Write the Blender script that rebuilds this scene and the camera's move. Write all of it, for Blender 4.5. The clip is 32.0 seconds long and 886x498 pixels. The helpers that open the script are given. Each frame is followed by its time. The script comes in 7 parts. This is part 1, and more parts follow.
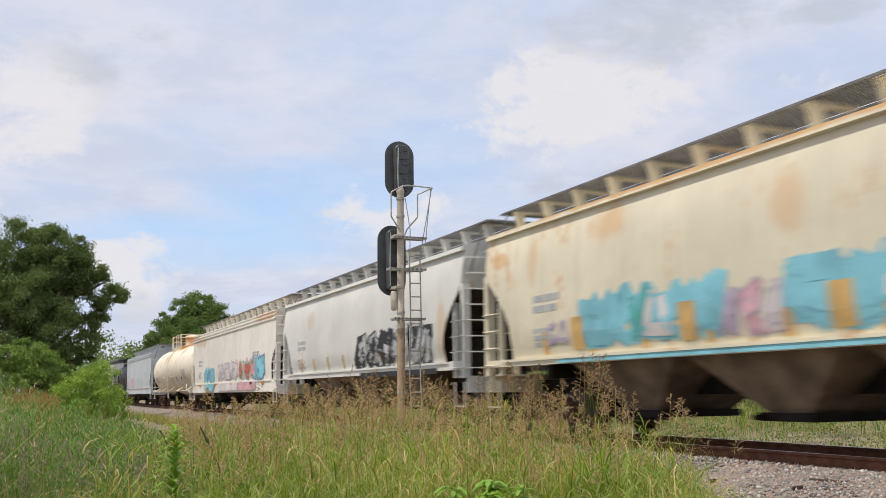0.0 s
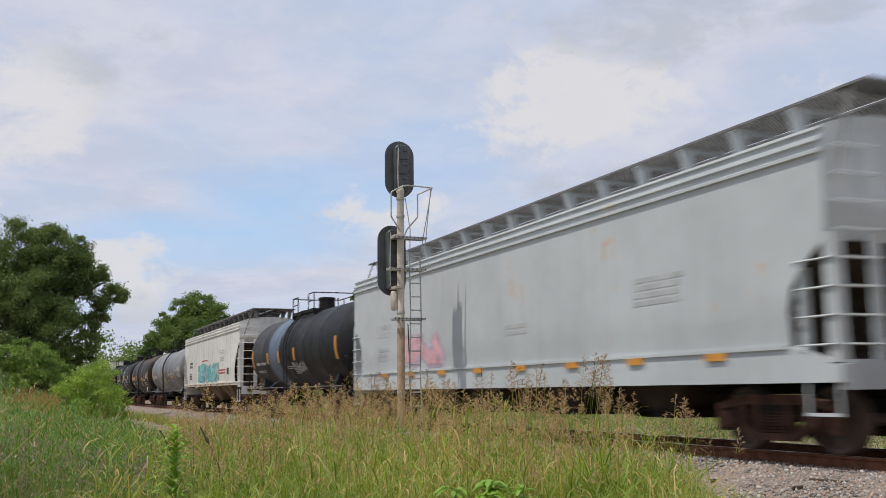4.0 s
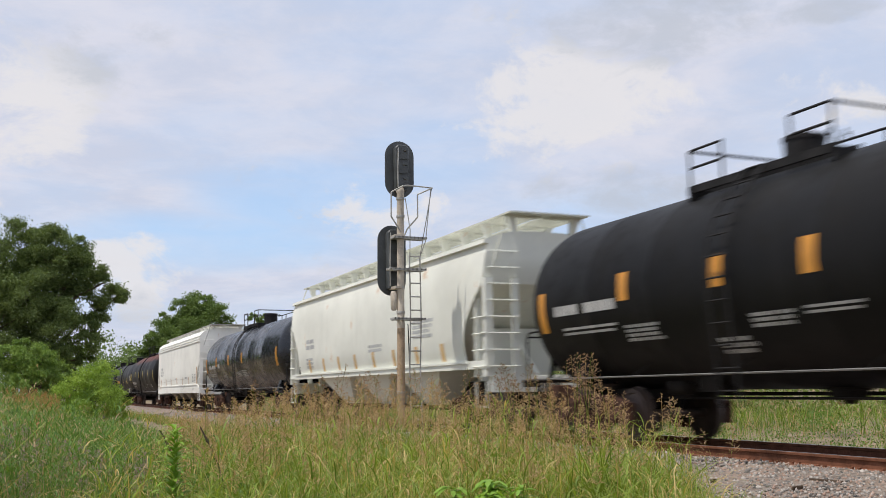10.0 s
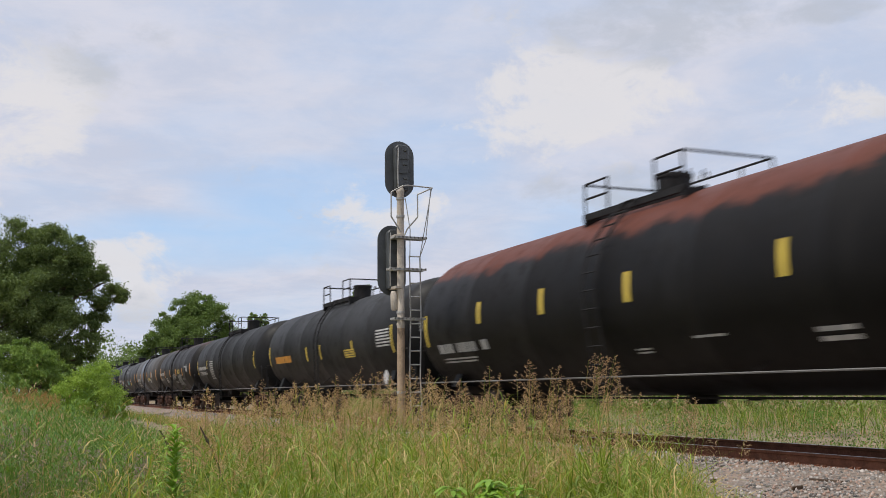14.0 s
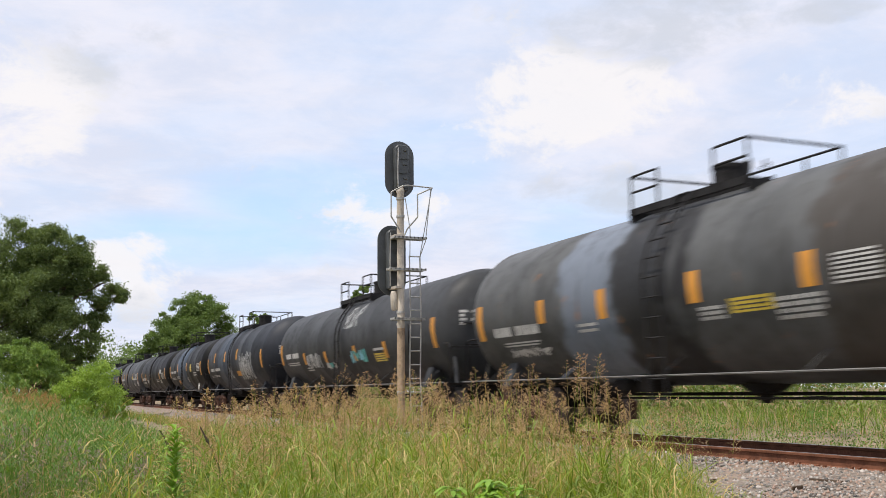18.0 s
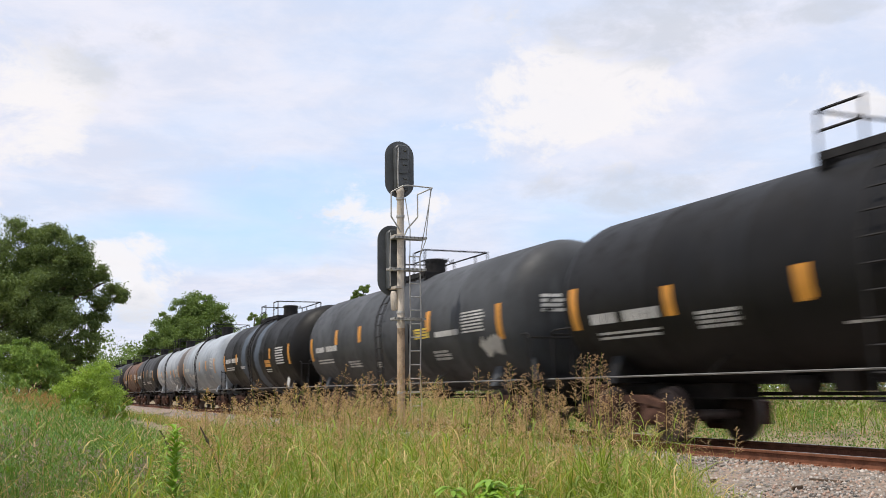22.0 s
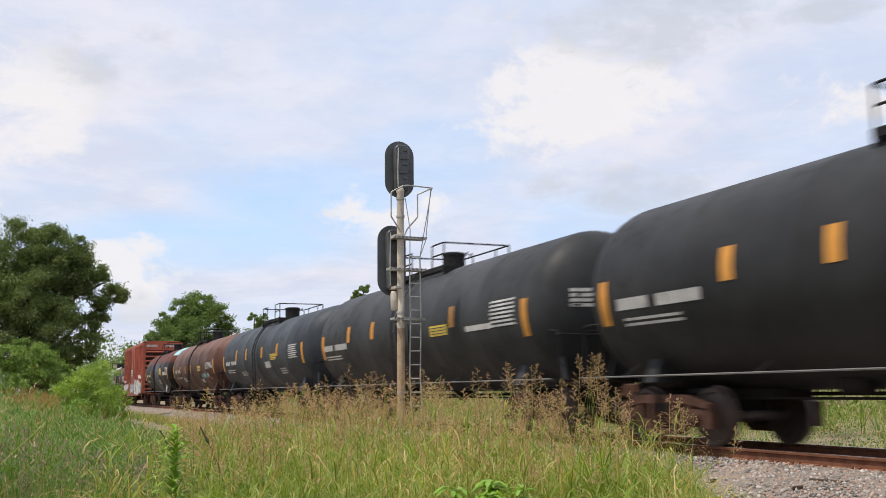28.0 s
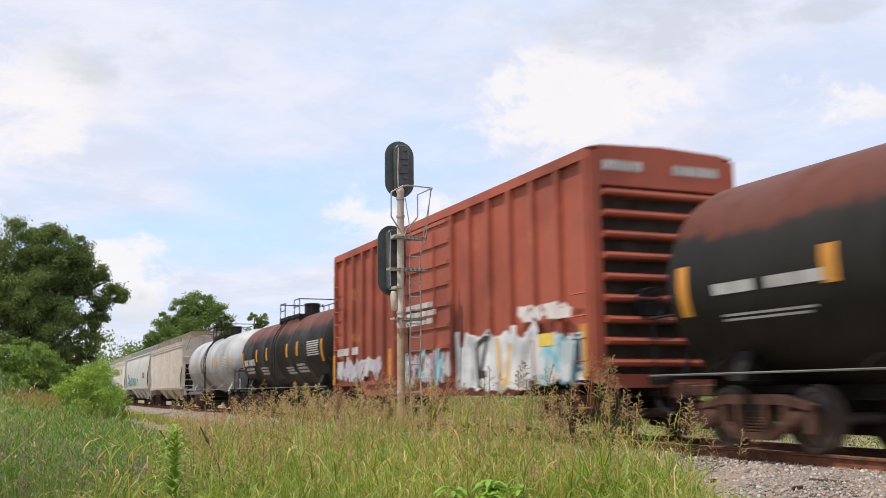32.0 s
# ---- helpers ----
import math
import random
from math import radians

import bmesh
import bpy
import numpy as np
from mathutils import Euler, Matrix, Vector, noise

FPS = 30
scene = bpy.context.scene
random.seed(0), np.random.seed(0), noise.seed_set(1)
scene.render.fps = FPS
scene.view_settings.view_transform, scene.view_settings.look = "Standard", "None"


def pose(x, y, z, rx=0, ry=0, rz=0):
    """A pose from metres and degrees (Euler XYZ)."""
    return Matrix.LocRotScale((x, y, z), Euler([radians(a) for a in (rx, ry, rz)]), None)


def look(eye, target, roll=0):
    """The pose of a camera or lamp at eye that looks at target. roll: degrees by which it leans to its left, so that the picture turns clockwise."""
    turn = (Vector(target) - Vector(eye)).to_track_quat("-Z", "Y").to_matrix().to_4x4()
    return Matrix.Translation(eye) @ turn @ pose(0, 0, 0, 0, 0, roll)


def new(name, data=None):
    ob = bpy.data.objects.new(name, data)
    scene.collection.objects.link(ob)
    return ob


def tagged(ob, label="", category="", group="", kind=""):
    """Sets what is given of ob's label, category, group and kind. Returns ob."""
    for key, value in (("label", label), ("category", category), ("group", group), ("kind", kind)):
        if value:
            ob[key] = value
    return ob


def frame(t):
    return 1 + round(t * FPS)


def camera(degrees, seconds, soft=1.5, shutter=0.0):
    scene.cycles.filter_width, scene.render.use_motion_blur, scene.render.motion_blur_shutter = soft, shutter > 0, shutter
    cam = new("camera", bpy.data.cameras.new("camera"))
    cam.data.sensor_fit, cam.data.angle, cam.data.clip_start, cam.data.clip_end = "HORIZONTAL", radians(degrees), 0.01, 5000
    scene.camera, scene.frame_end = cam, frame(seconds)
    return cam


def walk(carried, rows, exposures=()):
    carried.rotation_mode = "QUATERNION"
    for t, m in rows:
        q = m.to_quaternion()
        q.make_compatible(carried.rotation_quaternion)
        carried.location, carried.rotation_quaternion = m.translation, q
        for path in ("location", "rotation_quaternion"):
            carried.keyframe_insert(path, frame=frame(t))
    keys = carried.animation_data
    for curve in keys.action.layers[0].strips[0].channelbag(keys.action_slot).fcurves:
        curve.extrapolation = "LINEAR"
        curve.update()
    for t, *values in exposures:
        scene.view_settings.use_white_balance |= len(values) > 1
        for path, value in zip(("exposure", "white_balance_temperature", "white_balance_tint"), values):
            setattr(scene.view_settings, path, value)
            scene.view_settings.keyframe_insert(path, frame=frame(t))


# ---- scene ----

# ======== camera ========
EYE = (0.0, 0.0, 0.89)
HEADING, TILT = radians(22.83), radians(8.15)
AIM = (math.sin(HEADING) * math.cos(TILT), math.cos(HEADING) * math.cos(TILT), EYE[2] + math.sin(TILT))
cam = camera(48.02, 32.0, soft=0.7, shutter=0.4)
walk(cam, [(0.0, look(EYE, AIM, -0.6)), (32.0, look(EYE, AIM, -0.6))],
     exposures=[(0.0, -0.12, 6560, 11), (1.6, -0.15, 6560, 11), (3.2, -0.31, 6510, 11), (6.0, -0.19, 6540, 11), (12.0, -0.16, 6560, 11), (13.0, -0.24, 6560, 11), (14.0, -0.24, 6560, 11), (14.5, -0.08, 6620, 11),
                (16.8, 0.07, 6690, 11), (18.5, 0.11, 6690, 11), (22.0, 0.1, 6690, 11), (23.0, -0.03, 6690, 11), (24.0, 0.08, 6690, 11), (25.5, 0.1, 6690, 11), (27.5, 0.02, 6690, 11), (30.0, 0.11, 6690, 11), (32.0, 0.11, 6690, 11)])

# ======== sky and sun ========
SUN_ELEV, SUN_AZ = radians(68), radians(260)      # azimuth clockwise from the far end of the line
SUN_DIR = Vector((math.sin(SUN_AZ) * math.cos(SUN_ELEV), math.cos(SUN_AZ) * math.cos(SUN_ELEV), math.sin(SUN_ELEV)))
sun = new("sun", bpy.data.lights.new("sun", "SUN"))
sun.data.energy, sun.data.angle, sun.data.color = 4.3, radians(1.2), (1.0, 0.95, 0.87)
sun.matrix_world = look((0, 0, 60), Vector((0, 0, 60)) - SUN_DIR)

world = bpy.data.worlds.new("sky")
scene.world = world
world.use_nodes = True


def link(tree, a, b):
    tree.links.new(a, b)


def maths(tree, op, a, b=0.0, clamp=False):
    n = tree.nodes.new("ShaderNodeMath")
    n.operation, n.use_clamp = op, clamp
    for i, v in enumerate((a, b)):
        if isinstance(v, (int, float)):
            n.inputs[i].default_value = v
        else:
            tree.links.new(v, n.inputs[i])
    return n.outputs[0]


def mixed(tree, fac, a, b, blend="MIX"):
    n = tree.nodes.new("ShaderNodeMix")
    n.data_type, n.blend_type = "RGBA", blend
    for socket, v in ((n.inputs[0], fac), (n.inputs[6], a), (n.inputs[7], b)):
        if isinstance(v, (int, float)):
            socket.default_value = v
        elif isinstance(v, tuple):
            socket.default_value = (*v, 1) if len(v) == 3 else v
        else:
            tree.links.new(v, socket)
    return n.outputs[2]


def ramp(tree, value, lo, hi, a=0.0, b=1.0):
    n = tree.nodes.new("ShaderNodeMapRange")
    n.interpolation_type = "SMOOTHSTEP"
    tree.links.new(value, n.inputs[0])
    for i, v in enumerate((lo, hi, a, b)):
        n.inputs[i + 1].default_value = v
    return n.outputs[0]


def noisy(tree, vector, scale, detail=4.0, rough=0.55, distort=0.0):
    n = tree.nodes.new("ShaderNodeTexNoise")
    if vector:
        tree.links.new(vector, n.inputs["Vector"])
    n.inputs["Scale"].default_value, n.inputs["Detail"].default_value = scale, detail
    n.inputs["Roughness"].default_value, n.inputs["Distortion"].default_value = rough, distort
    return n.outputs[0]


def scaled(tree, vector, sx, sy, sz, ox=0.0, oy=0.0, oz=0.0):
    n = tree.nodes.new("ShaderNodeMapping")
    tree.links.new(vector, n.inputs[0])
    n.inputs["Scale"].default_value, n.inputs["Location"].default_value = (sx, sy, sz), (ox, oy, oz)
    return n.outputs[0]


def build_sky():
    t = world.node_tree
    t.nodes.clear()
    out, bg = t.nodes.new("ShaderNodeOutputWorld"), t.nodes.new("ShaderNodeBackground")
    sky = t.nodes.new("ShaderNodeTexSky")
    sky.sky_type, sky.sun_disc = "NISHITA", False
    sky.sun_elevation, sky.sun_rotation = SUN_ELEV, SUN_AZ
    sky.air_density, sky.dust_density, sky.ozone_density = 1.2, 1.0, 1.5
    co = t.nodes.new("ShaderNodeTexCoord").outputs["Generated"]
    sep = t.nodes.new("ShaderNodeSeparateXYZ")
    link(t, co, sep.inputs[0])
    # cloud sheet: the view direction laid on a plane overhead
    up = maths(t, "ADD", maths(t, "MAXIMUM", sep.outputs[2], 0.0), 0.16)
    px, py = maths(t, "DIVIDE", sep.outputs[0], up), maths(t, "DIVIDE", sep.outputs[1], up)
    com = t.nodes.new("ShaderNodeCombineXYZ")
    link(t, px, com.inputs[0]), link(t, py, com.inputs[1])
    sheet = com.outputs[0]
    broad = noisy(t, scaled(t, sheet, 1, 1, 1, 3.1, 1.7, 0), 1.1, 8, 0.6, 0.3)
    fine = noisy(t, scaled(t, sheet, 1, 1, 1, 9.4, 5.2, 2), 4.2, 9, 0.62, 0.25)
    heap = maths(t, "MULTIPLY", maths(t, "SUBTRACT", noisy(t, scaled(t, co, 1, 1, 1.6, 2.3, 0.4, 1.1), 8.5, 11, 0.62, 0.3), 0.5), 3.0)
    wisps = noisy(t, scaled(t, co, 4, 4, 20, 0.7, 0.2, 0.4), 1.0, 8, 0.62, 0.5)

    def lobe(az, el, wide, high):
        """A soft oval region of the sky about a direction, by its half width and half height in degrees."""
        a, h = radians(az), radians(el)
        f = Vector((math.sin(a) * math.cos(h), math.cos(a) * math.cos(h), math.sin(h)))
        side, over = Vector((math.cos(a), -math.sin(a), 0)), None
        over = side.cross(f)
        out_sq = None
        for axis, size in ((side, wide), (over, high)):
            n = t.nodes.new("ShaderNodeVectorMath")
            n.operation = "DOT_PRODUCT"
            link(t, co, n.inputs[0])
            n.inputs[1].default_value = axis / math.sin(radians(size))
            sq = maths(t, "MULTIPLY", n.outputs["Value"], n.outputs["Value"])
            out_sq = sq if out_sq is None else maths(t, "ADD", out_sq, sq)
        n = t.nodes.new("ShaderNodeVectorMath")
        n.operation = "DOT_PRODUCT"
        link(t, co, n.inputs[0])
        n.inputs[1].default_value = f
        return maths(t, "MULTIPLY", ramp(t, out_sq, 1.0, 0.0), maths(t, "GREATER_THAN", n.outputs["Value"], 0.0))

    def most(*values):
        v = values[0]
        for w in values[1:]:
            v = maths(t, "MAXIMUM", v, w)
        return v

    def times(v, k):
        return maths(t, "MULTIPLY", v, k)
    # thin bright veil with blue showing through low on the left
    gap = most(lobe(9, 8.5, 10, 2.2), times(lobe(15, 11, 9, 3.0), 0.8), times(lobe(3.5, 6, 5, 2.2), 0.6), times(lobe(22, 13.5, 6, 3), 0.45), times(lobe(33, 9, 8, 3), 0.55))
    veil = ramp(t, maths(t, "ADD", times(broad, 0.6), times(wisps, 0.4)), 0.36, 0.66)
    cover = maths(t, "SUBTRACT", maths(t, "ADD", times(veil, 0.40), 0.68), times(gap, 0.66), True)
    puff_zone = most(lobe(31, 15.5, 9.5, 5.5), times(lobe(5.5, 6.6, 5, 3.2), 0.95), times(lobe(20, 10.5, 5, 3), 0.6), times(lobe(-1, 15, 5, 7), 0.7), times(lobe(44, 16, 6, 3), 0.6))
    white = ramp(t, maths(t, "ADD", heap, times(puff_zone, 0.75)), 0.34, 0.70)
    grey_zone = most(lobe(36, 20.5, 8, 3.5), lobe(33, 11.5, 8, 2.2), times(lobe(45, 20, 4, 1.2), 1.0), times(lobe(5, 5, 5, 1.5), 0.6), times(lobe(2, 19, 6, 3), 0.5))
    grey = ramp(t, maths(t, "ADD", times(heap, 0.8), times(grey_zone, 0.6)), 0.18, 0.72)
    base = mixed(t, 1.0, sky.outputs[0], (0.06, 0.06, 0.06), "MULTIPLY")
    base = mixed(t, 1.0, base, (0.31, 0.49, 0.76), "ADD")
    tone = mixed(t, ramp(t, fine, 0.32, 0.68), (0.66, 0.72, 0.875), (0.79, 0.81, 0.92))
    c = mixed(t, cover, base, tone)
    c = mixed(t, times(white, 0.85), c, (0.89, 0.88, 0.90))
    c = mixed(t, times(grey, 0.72), c, (0.57, 0.62, 0.71))
    link(t, c, bg.inputs[0])
    bg.inputs[1].default_value = 1.0
    link(t, bg.outputs[0], out.inputs[0])


build_sky()

# ======== materials ========


def start(name, rough=0.6, metal=0.0):
    m = bpy.data.materials.new(name)
    m.use_nodes = True
    t = m.node_tree
    b = t.nodes["Principled BSDF"]
    b.inputs["Roughness"].default_value, b.inputs["Metallic"].default_value = rough, metal
    return m, t, b


def bumped(t, b, height, strength, distance=0.01):
    n = t.nodes.new("ShaderNodeBump")
    n.inputs["Strength"].default_value, n.inputs["Distance"].default_value = strength, distance
    link(t, height, n.inputs["Height"])
    link(t, n.outputs[0], b.inputs["Normal"])


def plain(name, rgb, rough=0.6, metal=0.0, vary=0.25, scale=3.0, grain=40.0, bump=0.15):
    """A surface with a broad and a fine variation."""
    m, t, b = start(name, rough, metal)
    if rough > 0.6 and not metal:
        b.inputs["Specular IOR Level"].default_value = 0.15
    co = t.nodes.new("ShaderNodeTexCoord").outputs["Object"]
    big, fine = noisy(t, co, scale, 5), noisy(t, co, grain, 3)
    v = maths(t, "ADD", maths(t, "MULTIPLY", big, 0.7), maths(t, "MULTIPLY", fine, 0.3))
    lo, hi = tuple(c * (1 - vary) for c in rgb), tuple(min(1, c * (1 + vary)) for c in rgb)
    link(t, mixed(t, ramp(t, v, 0.3, 0.7), lo, hi), b.inputs["Base Color"])
    if bump:
        bumped(t, b, fine, bump, 0.004)
    return m


def paint(name, rgb, dirt=0.35, rust=0.0, rough=0.5, top=None, bands=(), seed=0.0, streak=0.5, stains=(), gloss=None, cap=None):
    """Weathered car paint: broad fading, vertical dirt streaks, rust patches, a stained top, repainted bands."""
    m, t, b = start(name, rough)
    b.inputs["Specular IOR Level"].default_value = gloss or (0.13 if sum(rgb) < 0.24 else 0.3)
    raw = t.nodes.new("ShaderNodeTexCoord").outputs["Object"]
    co = scaled(t, raw, 1, 1, 1, seed * 7.3, seed * 3.1, seed * 5.7)
    sep = t.nodes.new("ShaderNodeSeparateXYZ")
    link(t, raw, sep.inputs[0])
    fade = noisy(t, co, 0.45, 6, 0.6)
    low, high = (0.92, 1.05) if sum(rgb) > 1.2 else (0.74, 1.3)
    lo, hi = tuple(c * low for c in rgb), tuple(min(1.0, c * high) for c in rgb)
    c = mixed(t, ramp(t, fade, 0.35, 0.65), lo, hi)
    for x0, x1, colour in bands:
        wob = maths(t, "ADD", sep.outputs[0], maths(t, "MULTIPLY", maths(t, "SUBTRACT", noisy(t, co, 1.1, 4), 0.5), 1.3))
        mask = maths(t, "MULTIPLY", ramp(t, wob, x0 - 0.12, x0 + 0.12), ramp(t, wob, x1 - 0.15, x1 + 0.15, 1.0, 0.0))
        c = mixed(t, maths(t, "MULTIPLY", mask, 0.75), c, colour)
    if top:
        colour, z0 = top
        edge = maths(t, "ADD", sep.outputs[2], maths(t, "MULTIPLY", maths(t, "SUBTRACT", noisy(t, co, 1.3, 6, 0.65), 0.5), 0.9))
        c = mixed(t, maths(t, "MULTIPLY", ramp(t, edge, z0 - 0.12, z0 + 0.14), 0.9), c, colour)
    if cap:
        x0, z0, colour = cap
        c = mixed(t, maths(t, "MULTIPLY", ramp(t, sep.outputs[0], x0 - 0.03, x0 + 0.03), ramp(t, sep.outputs[2], z0 - 0.05, z0 + 0.05)), c, colour)
    lines = noisy(t, scaled(t, co, 5.0, 5.0, 0.22), 1.0, 5, 0.6)
    dark = sum(rgb) < 0.24
    if dark:
        dust = maths(t, "MULTIPLY", ramp(t, noisy(t, scaled(t, co, 2.6, 2.6, 0.3, 3.0, 1.0, 2.0), 1.0, 6, 0.65), 0.52, 0.74), dirt * 0.5)
        c = mixed(t, dust, c, tuple(min(1.0, 2.2 * v + 0.016) for v in rgb))
    grime = maths(t, "MULTIPLY", ramp(t, lines, 0.5, 0.72), dirt * streak)
    c = mixed(t, grime, c, (0.014, 0.011, 0.009) if dark else (0.10, 0.085, 0.065))
    film = ramp(t, noisy(t, co, 2.3, 7, 0.65), 0.45, 0.8)
    c = mixed(t, maths(t, "MULTIPLY", film, dirt * 0.5), c, (0.024, 0.021, 0.018) if dark else (0.16, 0.13, 0.10))
    if rust:
        spots = maths(t, "ADD", maths(t, "MULTIPLY", noisy(t, co, 0.9, 9, 0.68), 0.75), maths(t, "MULTIPLY", lines, 0.25))
        mask = ramp(t, spots, 0.60 - rust * 0.10, 0.67 - rust * 0.08)
        c = mixed(t, maths(t, "MULTIPLY", mask, 0.62), c, (0.30, 0.13, 0.045) if dark else (0.55, 0.27, 0.08))
    for x, z, rx, rz, strength in stains:
        rag = maths(t, "MULTIPLY", maths(t, "SUBTRACT", noisy(t, co, 2.2, 6, 0.65), 0.5), 2.4)
        dx = maths(t, "MULTIPLY", maths(t, "SUBTRACT", sep.outputs[0], x), 1 / rx)
        dz = maths(t, "MULTIPLY", maths(t, "SUBTRACT", sep.outputs[2], z), 1 / rz)
        far = maths(t, "ADD", maths(t, "ADD", maths(t, "MULTIPLY", dx, dx), maths(t, "MULTIPLY", dz, dz)), rag)
        c = mixed(t, maths(t, "MULTIPLY", ramp(t, far, 1.1, 0.2), strength), c, (0.60, 0.30, 0.09))
    link(t, c, b.inputs["Base Color"])
    fine = noisy(t, co, 26, 4)
    link(t, maths(t, "ADD", maths(t, "MULTIPLY", film, 0.2), rough), b.inputs["Roughness"])
    bumped(t, b, maths(t, "ADD", fine, maths(t, "MULTIPLY", fade, 1.2)), 0.10, 0.005)
    return m


def leafy(name, dark, light, gloss=0.55, dry=None, dry_part=0.0, through_light=0.35, base=None):
    """Leaves: a colour for each leaf, between two greens, some of them dry; light comes through them."""
    m, t, b = start(name, gloss)
    isl = t.nodes.new("ShaderNodeNewGeometry").outputs["Random Per Island"]
    co = t.nodes.new("ShaderNodeTexCoord").outputs["Object"]
    patch = noisy(t, co, 0.9, 5, 0.6)
    c = mixed(t, maths(t, "ADD", maths(t, "MULTIPLY", isl, 0.6), maths(t, "MULTIPLY", ramp(t, patch, 0.3, 0.7), 0.4)), dark, light)
    if dry:
        other = maths(t, "FRACT", maths(t, "MULTIPLY", isl, 37.7))
        c = mixed(t, ramp(t, maths(t, "ADD", other, maths(t, "MULTIPLY", maths(t, "SUBTRACT", patch, 0.5), 1.7)), 1 - dry_part - 0.06, 1 - dry_part + 0.06), c, dry)
    link(t, c, b.inputs["Base Color"])
    b.inputs["Specular IOR Level"].default_value = 0.3
    glow = t.nodes.new("ShaderNodeBsdfTranslucent")
    link(t, mixed(t, 1.0, c, (1.3, 1.25, 0.6), "MULTIPLY"), glow.inputs[0])
    mix = t.nodes.new("ShaderNodeMixShader")
    mix.inputs[0].default_value = through_light
    link(t, b.outputs[0], mix.inputs[1]), link(t, glow.outputs[0], mix.inputs[2])
    link(t, mix.outputs[0], t.nodes["Material Output"].inputs[0])
    return m


STEEL_DARK = plain("dark_steel", (0.020, 0.019, 0.019), 0.65, vary=0.4)
WORN_STEEL = plain("worn_grey_steel", (0.16, 0.155, 0.15), 0.5, 0.2, vary=0.35)
WALK_BROWN = plain("dusty_brown_walkway", (0.24, 0.205, 0.165), 0.7, vary=0.3)
WALK_PALE = plain("pale_green_walkway", (0.55, 0.56, 0.49), 0.6, vary=0.15)
BAY_GRIME = plain("brown_bay_grime", (0.17, 0.125, 0.088), 0.85, vary=0.45, scale=1.5)
# brown grime with the shade of the car-end recesses put into its colour
END_SHADE_GRIME = plain("shaded_end_grime", (0.045, 0.034, 0.027), 0.9, vary=0.5, scale=2)
UNDER = plain("underframe_grime", (0.016, 0.013, 0.011), 0.8, vary=0.5)
TRUCK_RUST = plain("rusty_truck_casting", (0.080, 0.042, 0.030), 0.85, vary=0.5, scale=4)
WHEEL_STEEL = plain("worn_wheel_steel", (0.085, 0.060, 0.050), 0.65, 0.2, vary=0.4)
RAIL_RUST = plain("rusty_rail", (0.16, 0.068, 0.040), 0.8, vary=0.35, scale=5)
RAIL_TOP = plain("polished_rail_head", (0.30, 0.27, 0.25), 0.35, 0.8, vary=0.25)
TIE_WOOD = plain("weathered_tie_wood", (0.10, 0.072, 0.052), 0.9, vary=0.5, scale=2, grain=25, bump=0.6)
GALV = plain("galvanised_steel", (0.40, 0.39, 0.36), 0.5, 0.3, vary=0.3, scale=6)
MAST_PAINT = plain("faded_mast_paint", (0.50, 0.44, 0.36), 0.6, 0.1, vary=0.28, scale=2.5)
MAST_RUST = plain("rusty_mast_foot", (0.38, 0.28, 0.19), 0.75, vary=0.35, scale=2.5)
SIGNAL_BLACK = plain("signal_black", (0.062, 0.068, 0.070), 0.5, vary=0.3)
CONCRETE = plain("foundation_concrete", (0.42, 0.40, 0.37), 0.9, vary=0.25)
ORANGE = plain("orange_reflective_tape", (0.56, 0.245, 0.03), 0.45, vary=0.18)
TAN_TAPE = plain("faded_tan_tape", (0.56, 0.38, 0.25), 0.6, vary=0.25)
YELLOW = plain("yellow_reflective_tape", (0.68, 0.50, 0.07), 0.45, vary=0.15)
WHITE_MARK = plain("white_stencil_paint", (0.46, 0.455, 0.44), 0.6, vary=0.25)
GREY_MARK = plain("grey_stencil_paint", (0.40, 0.41, 0.41), 0.6, vary=0.2)
DARK_MARK = plain("black_stencil_paint", (0.05, 0.05, 0.055), 0.6, vary=0.25)
RED_MARK = plain("red_stencil_paint", (0.45, 0.08, 0.07), 0.6, vary=0.2)
SPRAY = {
    "cyan": plain("cyan_spray_paint", (0.22, 0.52, 0.60), 0.6, vary=0.25, scale=1.5),
    "teal": plain("teal_spray_paint", (0.10, 0.40, 0.38), 0.6, vary=0.3, scale=1.5),
    "black": plain("black_spray_paint", (0.022, 0.022, 0.025), 0.6, vary=0.3),
    "white": plain("white_spray_paint", (0.62, 0.63, 0.64), 0.6, vary=0.3, scale=2),
    "pink": plain("pink_spray_paint", (0.62, 0.36, 0.40), 0.6, vary=0.25),
    "red": plain("red_spray_paint", (0.55, 0.13, 0.09), 0.6, vary=0.25),
    "green": plain("green_spray_paint", (0.22, 0.50, 0.33), 0.6, vary=0.25),
    "blue": plain("blue_spray_paint", (0.16, 0.28, 0.42), 0.6, vary=0.25),
    "silver": plain("silver_spray_paint", (0.52, 0.52, 0.52), 0.45, 0.3, vary=0.3, scale=2),
    "ochre": plain("ochre_spray_paint", (0.60, 0.38, 0.14), 0.6, vary=0.25),
    "pale": plain("pale_pink_spray_paint", (0.66, 0.60, 0.57), 0.6, vary=0.2, scale=1.5),
    "grey": plain("grey_spray_paint", (0.30, 0.31, 0.31), 0.6, vary=0.4, scale=2.5),
    "mauve": plain("mauve_spray_paint", (0.44, 0.36, 0.45), 0.6, vary=0.25),
}

# ======== mesh tools ========


